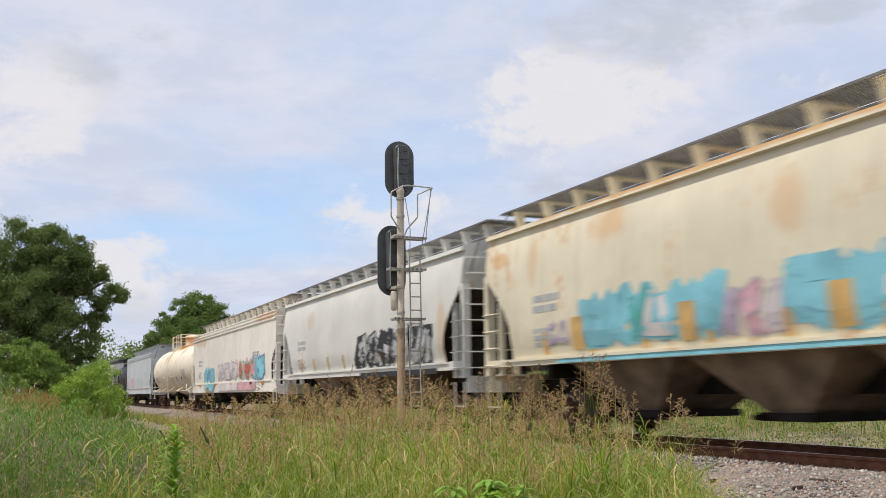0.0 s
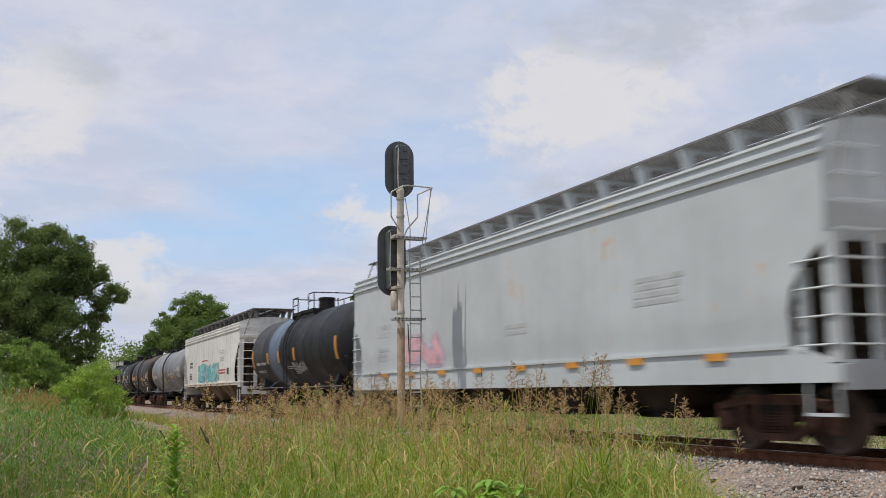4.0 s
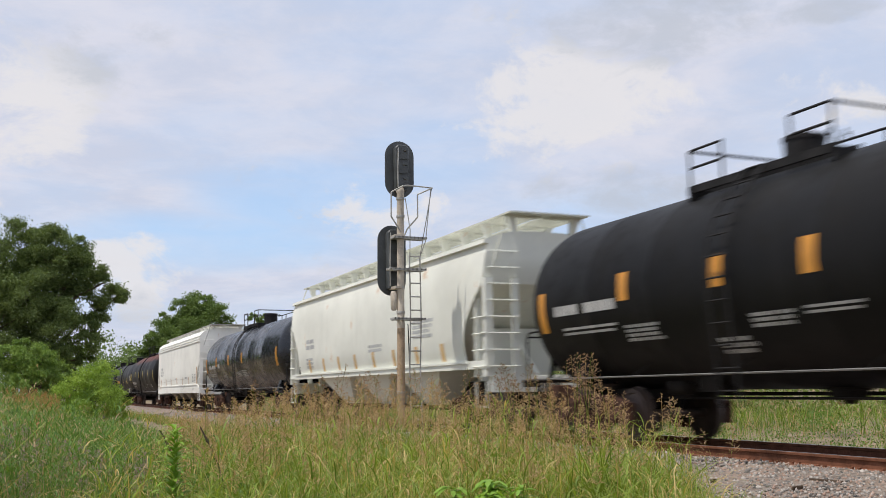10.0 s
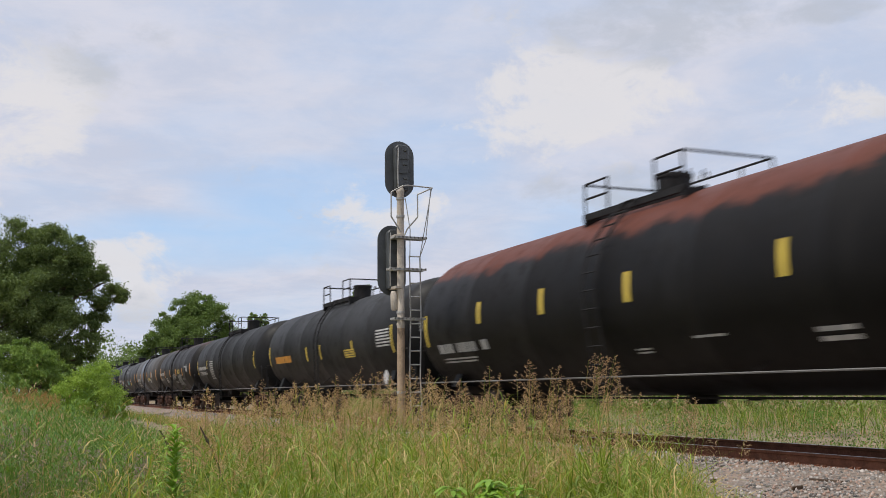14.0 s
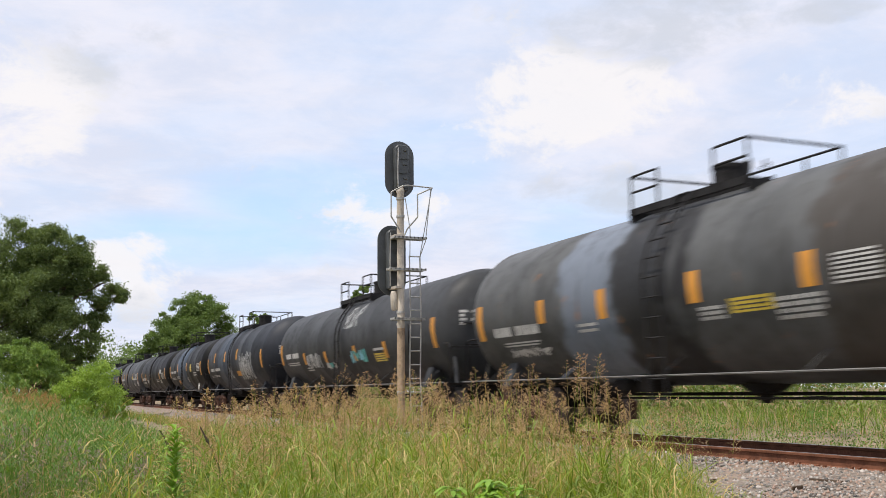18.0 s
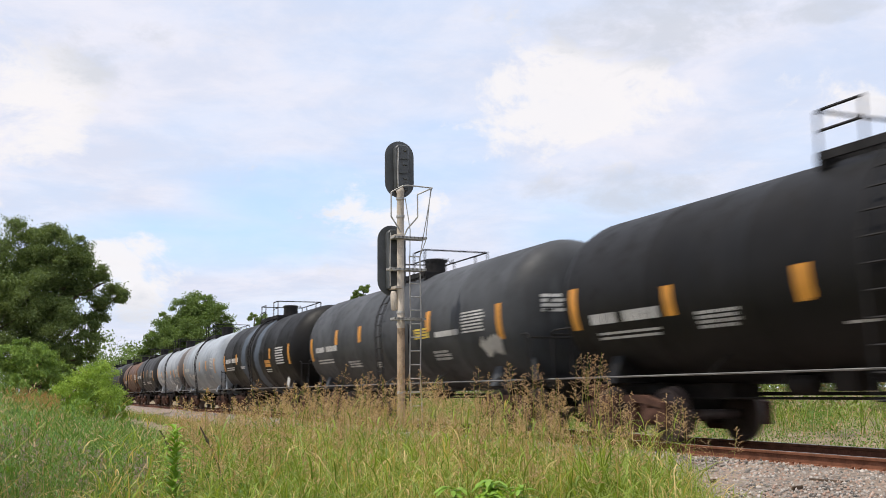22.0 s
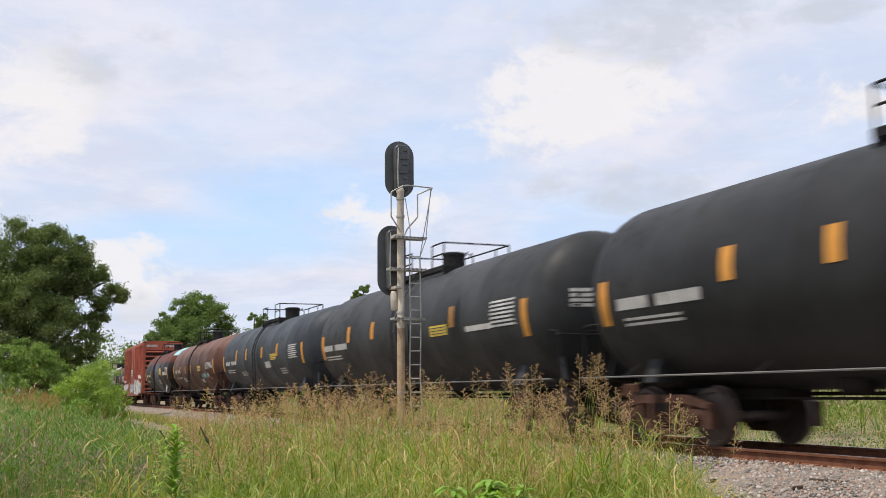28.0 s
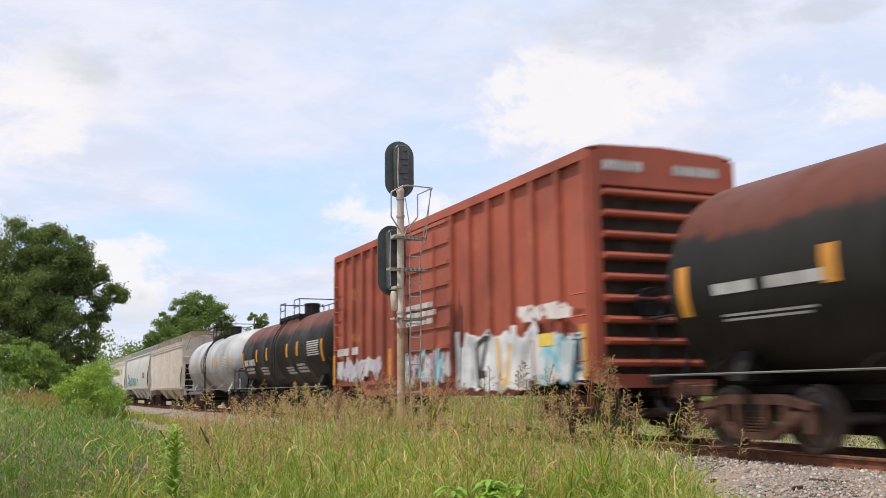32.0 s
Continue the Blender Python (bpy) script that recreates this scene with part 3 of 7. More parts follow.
        extruded(bm, [(cx - 0.18, 1.22), (cx, 1.04), (cx + 0.18, 1.22), (cx + 0.18, 1.34), (cx, 1.5), (cx - 0.18, 1.34)], -1.52, -1.49)
        part("placard", bm, WHITE_MARK, car, "white placard holder")
    bm = bmesh.new()
    hand_wheel(bm, (-length / 2 + 0.62, 0.55, 1.75), 0.26)
    rod(bm, (-length / 2 + 0.62, 0.55, 1.05), (-length / 2 + 0.62, 0.55, 1.75), 0.025, 5)
    part("brake_wheel", bm, STEEL_DARK, car)
    # belly: outlet, skid, brake gear
    bm = bmesh.new()
    turned(bm, [(zc - r + 0.1, 0.3), (zc - r - 0.14, 0.28), (zc - r - 0.15, 0.16), (0.74, 0.14), (0.66, 0.10)], 14, "z", (0.6, 0, 0))
    extruded(bm, [(0.0, zc - r + 0.08), (0.35, 0.84), (0.85, 0.84), (1.2, zc - r + 0.08)], -0.18, 0.18)
    part("bottom_outlet", bm, UNDER, car)
    bm = bmesh.new()
    quad_box(bm, -1.75, -1.3, -0.8, -0.35, 0.84, 1.12)
    turned(bm, [(-2.75, 0.02), (-2.7, 0.14), (-2.2, 0.14), (-2.15, 0.02)], 12, "x", (0, -0.6, 0.93))

    part("brake_cylinder", bm, UNDER, car)
    bm = bmesh.new()
    rod(bm, (-tc, -0.5, 0.84 if old else 0.74), (tc, -0.5, 0.84 if old else 0.74), 0.02, 6)
    if not old:
        rod(bm, (-tc, 0.3, 0.80), (tc, 0.3, 0.80), 0.03, 6)
    part("brake_pipe", bm, UNDER, car)
    # small painted marks on the leading head
    if not old:
        def on_head(u, z, off):
            return (half + (depth + off) * math.sqrt(max(0.0, 1 - (u * u + (z - zc) ** 2) / (r * r))), u, z)
        bm = bmesh.new()
        for k in range(4):
            patch(bm, on_head, -1.02, -0.55 - 0.06 * (k % 2), zc - 0.02 + 0.1 * k, zc + 0.045 + 0.1 * k, 0.012)
        part("stencil_strip", bm, WHITE_MARK, car, "rows of small painted marks", smooth=0)["kind"] = "stuff"
    # reflective tape and painted marks on the near flank
    rnd = random.Random(seed)
    wide = 0.13 if tape is YELLOW else 0.25
    spots = [-half + 3.0, -half + 4.9, 1.6, half - 3.6] if not old and not LIVERY.get(seed, ((),))[0] else []
    for x in () if old else (-half + 0.10, half - 0.32):
        bm = bmesh.new()
        patch(bm, sf, x, x + wide, zc - 0.55, zc + 0.2, 0.006)
        part("reflective_stripe", bm, tape, car)
    for x in spots:
        bm = bmesh.new()
        z = zc - 0.03 + rnd.uniform(-0.04, 0.04)
        patch(bm, sf, x, x + wide, z - 0.26, z + 0.26, 0.006)
        part("reflective_stripe", bm, tape, car)
    return car, sf, half, zc


# where reflective tape (x, low, high) and painted marks (kind, from, to, low, high, rows) stand on the tank cars, by their number in the train
LIVERY = {}
LIVERY[5] = (((-3.44, 2.08, 2.53), (-1.57, 2.07, 2.52), (0.84, 2.09, 2.56)),
    (("lines", -5.63, -4.16, 1.75, 1.85, 2), ("number", -5.62, -3.86, 2.06, 2.16, 1), ("lines", -0.48, 0.41, 1.79, 1.92, 2), ("data", 0.40, 1.10, 1.60, 1.96, 6),))
LIVERY[7] = (((-1.75, 2.12, 2.56), (1.37, 2.09, 2.53), (4.33, 2.08, 2.53)),
    (("number", -6.57, -4.41, 2.03, 2.27, 1), ("lines", -3.39, -2.53, 1.72, 1.85, 2), ("yellow", -0.91, -0.17, 1.67, 1.99, 1), ("lines", 0.83, 2.15, 1.77, 1.88, 2), ("white", 1.67, 2.47, 2.17, 2.27, 1), ("lines", 2.76, 3.48, 1.74, 1.86, 2), ("orange", 2.77, 3.69, 1.95, 2.10, 1), ("white", 2.87, 3.66, 2.18, 2.28, 1), ("white", 5.34, 5.89, 2.38, 2.47, 1), ("data", 5.88, 7.11, 1.97, 2.66, 9),))
LIVERY[8] = (((-3.79, 2.03, 2.44), (-2.24, 2.01, 2.49), (0.55, 2.03, 2.50), (3.40, 2.09, 2.50)),
    (("number", -5.98, -3.89, 2.17, 2.38, 1), ("lines", -5.89, -3.98, 1.78, 1.94, 2), ("lines", -3.26, -2.25, 1.56, 1.92, 4), ("lines", 0.65, 1.56, 1.60, 1.93, 4), ("yellow", 1.17, 2.10, 2.01, 2.26, 1), ("white", 2.65, 3.48, 1.98, 2.16, 1), ("lines", 2.95, 3.83, 1.60, 1.90, 4), ("lines", 4.10, 4.73, 1.64, 1.92, 2), ("data", 4.31, 5.58, 2.16, 2.58, 8),))
LIVERY[9] = (((-3.65, 2.28, 2.77), (-1.74, 2.33, 2.79), (1.88, 2.32, 2.80)),
    (("number", -5.79, -3.85, 2.20, 2.39, 1), ("lines", -5.73, -3.72, 1.89, 2.01, 2), ("orange", -3.22, -2.27, 1.58, 1.85, 1), ("lines", 0.79, 1.46, 1.69, 1.93, 3), ("lines", 2.34, 4.28, 1.82, 1.90, 2), ("data", 4.33, 5.50, 2.27, 2.66, 8),))
LIVERY[10] = (((-2.58, 2.35, 2.82), (-0.14, 2.34, 2.81), (1.71, 2.33, 2.81)),
    (("number", -4.89, -2.81, 2.24, 2.42, 1), ("lines", -4.69, -2.87, 1.87, 2.04, 2), ("lines", -2.69, -1.69, 1.67, 1.96, 4), ("lines", -0.47, 0.30, 1.38, 1.64, 3), ("lines", 0.42, 1.37, 1.71, 1.93, 3), ("lines", 1.49, 2.51, 1.82, 1.96, 2),))
LIVERY[12] = (((-5.11, 2.26, 2.73), (-1.91, 2.25, 2.73), (1.31, 2.25, 2.73)),
    (("number", -7.34, -5.38, 2.16, 2.33, 1), ("lines", -7.28, -5.79, 1.76, 1.93, 2), ("white", -4.78, -4.25, 2.17, 2.38, 1), ("lines", -0.24, 0.64, 1.67, 1.91, 4), ("lines", 0.95, 1.96, 1.65, 1.95, 4),))
LIVERY[14] = (((-4.79, 2.33, 2.80), (-1.96, 2.32, 2.81), (0.98, 2.30, 2.80), (4.63, 2.32, 2.82)),
    (("number", -7.27, -5.20, 1.77, 1.98, 1), ("lines", -7.19, -5.36, 1.54, 1.68, 2), ("white", -4.91, -4.59, 1.78, 1.99, 1), ("lines", 0.79, 1.22, 1.46, 1.57, 2), ("lines", 2.41, 3.18, 1.63, 1.70, 1), ("lines", 4.91, 5.63, 1.45, 1.69, 2),))
LIVERY[15] = (((-1.68, 1.99, 2.48), (0.07, 2.00, 2.48), (3.61, 2.00, 2.45)),
    (("orange", -6.34, -3.96, 2.03, 2.28, 1), ("yellow", 2.76, 3.77, 1.96, 2.21, 1), ("data", 5.91, 7.13, 2.14, 2.66, 6),))
LIVERY[16] = (((-4.45, 2.22, 2.72),),
    (("number", -7.20, -4.73, 2.20, 2.37, 1), ("lines", -6.70, -4.51, 1.91, 2.10, 3), ("data", -3.62, -2.65, 1.67, 2.64, 9),))
LIVERY[17] = (((-4.46, 2.02, 2.48), (-1.92, 2.04, 2.50), (0.93, 2.05, 2.49), (3.71, 2.04, 2.49)),
    (("number", -6.99, -4.74, 2.20, 2.38, 1), ("lines", -6.87, -5.05, 1.87, 2.00, 2), ("lines", -4.12, -3.16, 1.68, 2.02, 3), ("lines", 0.08, 1.19, 1.60, 1.77, 3), ("yellow", 1.59, 2.61, 2.20, 2.45, 1), ("lines", 3.39, 4.43, 1.75, 1.90, 3), ("white", 4.54, 5.16, 2.52, 2.60, 1), ("data", 5.20, 5.86, 2.21, 2.68, 7),))
LIVERY[18] = (((-3.88, 2.17, 2.62), (-1.68, 2.11, 2.62), (0.92, 2.16, 2.64), (3.30, 2.17, 2.63)),
    (("number", -6.03, -4.06, 2.00, 2.19, 1), ("lines", -5.69, -4.14, 1.78, 1.89, 2), ("lines", -2.57, -1.92, 1.90, 2.10, 2), ("lines", 0.97, 1.59, 1.88, 2.10, 3), ("yellow", 1.69, 2.56, 1.95, 2.16, 1), ("lines", 2.60, 3.53, 1.78, 2.11, 4), ("data", 3.74, 4.53, 2.15, 2.56, 7),))
LIVERY[19] = (((-4.54, 1.90, 2.30), (-1.88, 1.79, 2.26), (1.34, 1.85, 2.31), (4.11, 1.85, 2.30)),
    (("number", -7.12, -5.27, 2.16, 2.34, 1), ("lines", -6.99, -5.25, 1.89, 2.03, 2), ("lines", -4.61, -3.85, 1.66, 1.81, 2), ("yellow", 3.10, 3.99, 1.77, 2.00, 1), ("white", 3.15, 4.04, 2.08, 2.15, 1),))
LIVERY[20] = (((-4.48, 2.47, 2.95), (-1.71, 2.44, 2.93), (1.23, 2.45, 2.93)),
    (("lines", -5.80, -3.62, 1.74, 1.85, 2), ("number", -5.64, -3.13, 2.04, 2.18, 1), ("orange", 0.87, 1.88, 1.71, 1.93, 1), ("white", 2.94, 3.59, 2.01, 2.15, 1),))
LIVERY[21] = (((-2.71, 2.31, 2.79), (1.01, 2.29, 2.77)),
    (("number", -5.57, -3.40, 2.23, 2.38, 1), ("lines", -5.49, -3.62, 1.84, 1.99, 2), ("lines", -3.38, -2.26, 1.85, 2.04, 3), ("orange", -3.31, -2.44, 1.53, 1.77, 1), ("lines", 0.78, 1.21, 1.62, 1.92, 3), ("yellow", 2.32, 2.89, 2.22, 2.64, 1), ("lines", 3.55, 4.69, 1.94, 2.19, 2), ("data", 4.77, 5.92, 2.20, 2.64, 6),))
LIVERY[22] = (((-4.28, 2.02, 2.49), (-1.38, 2.00, 2.47), (-1.32, 2.03, 2.48), (4.12, 1.98, 2.46)),
    (("number", -6.63, -4.59, 2.02, 2.20, 1), ("lines", -6.53, -4.67, 1.74, 1.90, 2), ("lines", -3.68, -2.70, 1.77, 2.05, 4), ("lines", -0.85, -0.29, 1.66, 1.73, 1), ("lines", 2.16, 3.29, 1.79, 2.02, 2), ("lines", 4.16, 5.04, 1.72, 1.95, 3), ("white", 4.39, 5.20, 2.38, 2.67, 1), ("data", 5.41, 6.81, 2.00, 2.44, 6),))
LIVERY[23] = (((-4.41, 2.38, 2.85), (-2.04, 2.35, 2.83), (3.40, 2.35, 2.85)),
    (("number", -6.78, -4.36, 2.21, 2.38, 1), ("lines", -6.71, -4.78, 1.83, 2.00, 2), ("lines", -3.51, -2.31, 1.64, 1.85, 3), ("lines", -1.03, -0.56, 1.58, 1.75, 3), ("yellow", 2.47, 3.41, 2.20, 2.45, 1), ("lines", 3.45, 4.45, 1.63, 1.88, 3), ("white", 3.81, 5.20, 2.18, 2.31, 1), ("data", 5.44, 6.69, 2.18, 2.68, 7),))
LIVERY[24] = (((-3.42, 2.22, 2.68), (3.30, 2.26, 2.66)),
    (("number", -5.95, -2.97, 2.32, 2.51, 1), ("lines", -5.89, -3.87, 1.96, 2.14, 2), ("lines", -2.61, -1.58, 1.99, 2.11, 3), ("lines", 2.30, 3.32, 1.73, 1.89, 2), ("orange", 2.31, 3.24, 1.95, 2.22, 1), ("data", 4.29, 5.62, 2.00, 2.68, 7),))
LIVERY[25] = (((0.68, 2.14, 2.66), (2.81, 2.11, 2.65)),
    (("number", -4.60, -3.02, 2.19, 2.39, 1), ("lines", 1.81, 2.51, 1.83, 1.95, 2), ("lines", 3.56, 4.61, 1.72, 1.90, 3), ("data", 3.97, 4.95, 2.17, 2.77, 8),))
LIVERY[26] = (((-2.83, 2.07, 2.48), (-0.13, 1.99, 2.49), (1.79, 2.04, 2.45), (3.34, 1.99, 2.46)),
    (("number", -4.76, -2.93, 2.17, 2.34, 1), ("lines", -4.59, -3.12, 1.86, 2.06, 2), ("lines", 2.74, 3.34, 1.72, 1.82, 2), ("lines", 3.52, 4.33, 1.59, 1.87, 3), ("data", 3.97, 5.14, 2.01, 2.50, 9),))
LIVERY[27] = (((-2.34, 2.27, 2.77), (-0.63, 2.26, 2.77), (1.97, 2.28, 2.81)),
    (("number", -4.85, -2.26, 2.23, 2.43, 1), ("lines", -1.86, -0.40, 1.68, 1.95, 2), ("lines", 1.18, 4.11, 1.70, 1.93, 2), ("data", 3.89, 5.15, 2.20, 2.75, 7),))
LIVERY[28] = ((),
    (("number", -4.07, -1.60, 1.95, 2.21, 1), ("data", 4.65, 6.26, 2.20, 2.65, 6),))
LIVERY[29] = (((-3.70, 2.40, 2.89), (-1.66, 2.41, 2.89)),
    (("number", -6.55, -4.32, 2.19, 2.38, 1), ("lines", -6.41, -4.73, 1.91, 2.08, 2),))
LIVERY[30] = (((-4.42, 2.39, 2.88), (-2.18, 2.38, 2.87), (3.58, 2.36, 2.85)),
    (("number", -7.10, -4.61, 2.21, 2.39, 1), ("lines", -6.94, -5.20, 1.91, 2.07, 2), ("yellow", 2.21, 3.25, 2.21, 2.46, 1), ("white", 4.33, 5.68, 2.21, 2.33, 1), ("data", 5.66, 6.84, 2.21, 2.80, 7),))
LIVERY[31] = (((-4.39, 2.40, 2.89), (-2.19, 2.38, 2.88), (1.00, 2.37, 2.81), (3.71, 2.35, 2.83)),
    (("number", -6.87, -4.38, 2.23, 2.40, 1), ("lines", -6.74, -4.87, 1.85, 2.04, 2), ("lines", -3.54, -2.35, 1.69, 1.89, 4), ("white", 1.47, 2.40, 1.93, 2.18, 1), ("yellow", 2.54, 3.49, 2.22, 2.46, 1), ("lines", 3.79, 4.81, 1.63, 1.88, 3), ("data", 5.57, 6.81, 2.18, 2.71, 7),))
LIVERY[32] = (((-4.41, 2.16, 2.60), (-2.29, 2.12, 2.58), (-0.19, 2.12, 2.60)),
    (("number", -6.46, -4.38, 2.21, 2.40, 1), ("lines", -6.42, -3.88, 1.84, 1.96, 2), ("lines", -3.55, -2.24, 1.62, 1.90, 4), ("yellow", 2.24, 3.29, 2.18, 2.48, 1), ("white", 2.80, 3.60, 1.53, 1.74, 1), ("data", 4.93, 7.17, 2.24, 2.60, 6),))
LIVERY[33] = (((-3.31, 2.18, 2.67), (2.99, 2.21, 2.66)),
    (("number", -5.60, -3.36, 2.22, 2.38, 1), ("lines", -5.50, -3.60, 1.83, 1.96, 2), ("lines", 1.24, 2.56, 1.61, 1.94, 3), ("yellow", 1.86, 2.81, 2.32, 2.75, 1), ("white", 3.95, 5.12, 2.22, 2.44, 1), ("data", 4.97, 6.37, 2.22, 2.78, 7),))


def livery_marks(car, sf, tapes, marks, material, tape, seed):
    """Tape and painted marks where this car carries them."""
    wide = 0.15 if tape is YELLOW else 0.27
    for x, z0, z1 in tapes:
        bm = bmesh.new()
        patch(bm, sf, x - wide / 2, x + wide / 2, z0, z1, 0.006)
        part("reflective_stripe", bm, tape, car)
    flat = {"yellow": (YELLOW, "yellow warning panel"), "white": (WHITE_MARK, "white painted panel"), "orange": (ORANGE, "orange warning panel")}
    for k, (kind, x0, x1, z0, z1, rows) in enumerate(marks):
        if kind == "number":
            big_marks(car, sf, x0, x1, z0, z1, 10, material, seed + k)
        elif kind == "lines":
            stencil(car, sf, x0, x1, z0, z1, rows, material, seed + k, solid=rows < 3)
        elif kind == "data":
            stencil(car, sf, x0, x1, z0, z1, rows, material, seed + k, solid=True)
        else:
            bm = bmesh.new()
            patch(bm, sf, x0, x1, z0, z1, 0.005)
            panel = part("warning_panel", bm, flat[kind][0], car, flat[kind][1], smooth=0)
            if kind == "yellow":
                bm = bmesh.new()
                for j in range(3):
                    z = z0 + (z1 - z0) * (0.16 + 0.28 * j)
                    patch(bm, sf, x0 + 0.06, x1 - 0.06, z, z + (z1 - z0) * 0.09, 0.009)
                part("stencil_bars", bm, DARK_MARK, panel, smooth=0)


def tank_marks(car, sf, half, zc, material, seed):
    zc += 0.09
    big_marks(car, sf, -half + 0.55, -half + 2.7, zc - 0.5, zc - 0.24, 11, material, seed)
    stencil(car, sf, -half + 0.7, -half + 2.5, zc - 0.86, zc - 0.58, 2, material, seed + 1)
    stencil(car, sf, -half + 3.6, -half + 5.0, zc - 0.95, zc - 0.6, 3, material, seed + 2)
    stencil(car, sf, half - 2.1, half - 0.5, zc - 0.42, zc + 0.12, 7, material, seed + 3, solid=True)
    stencil(car, sf, half - 3.9, half - 2.5, zc - 0.98, zc - 0.62, 3, material, seed + 4)
    stencil(car, sf, 1.2, 2.4, zc - 1.0, zc - 0.7, 3, material, seed + 5)


def hopper_car(label, length, colour, kind="ridged", sill_colour=None, sill=(0.92, 1.36), board=None, bays=3, open_ends=False, solid_board=False, bay_colour=None, end_colour=None, high_roof=False):
    """A covered hopper about its own middle. kind: ridged (flat flanks, ridged eaves) or round (bowed flanks)."""
    car = tagged(new("covered_hopper_car"), label, "hopper car", "cars of the freight train")
    sill_colour, board = sill_colour or colour, board or GALV
    e = length / 2 - 0.55
    s0, s1 = sill
    if kind == "ridged":
        flank = [(s1, 1.52), (s1 + 0.35, 1.54), (1.9, 1.55), (2.2, 1.55), (2.5, 1.55), (2.75, 1.55), (3.0, 1.55), (3.25, 1.55), (3.5, 1.55), (3.7, 1.55), (3.84, 1.55), (3.855, 1.59), (3.895, 1.59), (3.91, 1.55), (3.995, 1.545), (4.01, 1.585),
                 (4.045, 1.58), (4.06, 1.535), (4.145, 1.525), (4.16, 1.56), (4.20, 1.55), (4.215, 1.50), (4.29, 1.30), (4.36, 1.02), (4.42, 0.6), (4.44, 0.0001)]
        if high_roof:
            flank[-5:] = [(4.215, 1.52), (4.33, 1.44), (4.44, 1.30), (4.54, 1.08), (4.62, 0.6), (4.64, 0.0001)]
    else:
        flank = [(s1, 1.46), (s1 + 0.2, 1.50), (1.9, 1.535), (2.2, 1.55), (2.5, 1.56), (2.8, 1.56), (3.05, 1.555), (3.25, 1.55), (3.55, 1.53), (3.85, 1.49), (4.11, 1.43), (4.125, 1.515),
                 (4.22, 1.50), (4.25, 1.40), (4.31, 1.22), (4.38, 0.98), (4.43, 0.55), (4.44, 0.0001)]
    mouth, bite = {"ridged": (2.78, 0.75), "round": (3.3, 1.15), "open": (3.35, 1.15)}["open" if open_ends else kind]
    levels = [(z, y, 0.1 + bite * math.sin(math.pi / 2 * max(0.0, min(1.0, (mouth - z) / (mouth - 1.95))))) for z, y in flank]
    bm = bmesh.new()
    rings = []
    cuts = np.linspace(-1, 1, 9)

    def deep(z, inset):
        return max(inset, min(3.2, 0.15 + (mouth - z) * 1.7)) if z < mouth else inset
    for z, y, inset in levels:
        hx = e - deep(z, inset)
        ring = [bm.verts.new((c * hx, -y, z)) for c in cuts] + [bm.verts.new((c * hx, y, z)) for c in reversed(cuts)]
        rings.append(ring)
    n = len(rings[0])
    for a, b in zip(rings, rings[1:]):
        for k in range(n):
            bm.faces.new((a[k], a[(k + 1) % n], b[(k + 1) % n], b[k]))
    bm.faces.new(rings[0][::-1])
    bm.normal_update()
    # slope sheets below the mouth: grime colour darkened for the recess's shade
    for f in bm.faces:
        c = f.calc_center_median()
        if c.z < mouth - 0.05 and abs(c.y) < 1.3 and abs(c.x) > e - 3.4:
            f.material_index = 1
    part("hopper_body", bm, [colour, end_colour or END_SHADE_GRIME], car, smooth=30)
    # side sheets run on past the slope sheets, cut to a curve
    for s in (-1, 1):
        for side in (-1, 1):
            bm = bmesh.new()
            low = [p for p in levels if p[0] < mouth + 0.3]
            rows = []
            for z, y, inset in low:
                rows.append([bm.verts.new((s * (e - x), side * (y - d), z)) for x, d in ((deep(z, inset) + 0.004, 0.0), (min(inset, deep(z, inset)), 0.0), (min(inset, deep(z, inset)), 0.02), (deep(z, inset) + 0.004, 0.02))])
            for a, b in zip(rows, rows[1:]):
                for k in range(3):
                    bm.faces.new((a[k], a[k + 1], b[k + 1], b[k]))
            part("side_sheet_end", bm, colour, car)
    sf = on_levels([(p[0], p[1]) for p in levels])
    # side sills run the whole length, closed by the end sills
    for y in (-1, 1):
        bm = bmesh.new()
        a, b = sorted((y * 1.42, y * 1.53))
        if s1 - s0 > 0.25:
            extruded(bm, [(-e, s0), (e, s0), (e, s0 + 0.22), (e - 0.9, s1), (-e + 0.9, s1), (-e, s0 + 0.22)], a, b)
        else:
            quad_box(bm, -e, e, a, b, s0, s1)
        quad_box(bm, -e + 0.9, e - 0.9, min(y * 1.53, y * 1.56), max(y * 1.53, y * 1.56), s1 - 0.05, s1)
        part("side_sill", bm, sill_colour, car)
    bm = bmesh.new()
    quad_box(bm, -e, e, -0.3, 0.3, 0.8, 1.12)
    part("center_sill", bm, UNDER, car)
    tc = e - 1.75
    for s in (-1, 1):
        bm = bmesh.new()
        lo, hi = sorted((s * e, s * (e - 0.16)))
        quad_box(bm, lo, hi, -1.42, 1.42, 0.86, 1.2)
        lo2, hi2 = sorted((s * (e - 0.02), s * (e - 0.75)))
        quad_box(bm, lo2, hi2, -1.40, 1.40, 1.2, 1.235)
        part("end_sill", bm, sill_colour, car)
        for y in (-1, 1):
            bm = bmesh.new()
            quad_box(bm, *sorted((s * (e - 0.02), s * (e - 0.18))), *sorted((y * 1.54, y * 1.36)), 1.2, mouth + 0.05)
            part("corner_post", bm, colour, car)
            bm = bmesh.new()
            quad_box(bm, *sorted((s * (e - 0.02), s * (e - 0.10))), *sorted((y * 0.88, y * 0.72)), 1.2, mouth + 0.05)
            part("end_post", bm, colour, car)
            bm = bmesh.new()
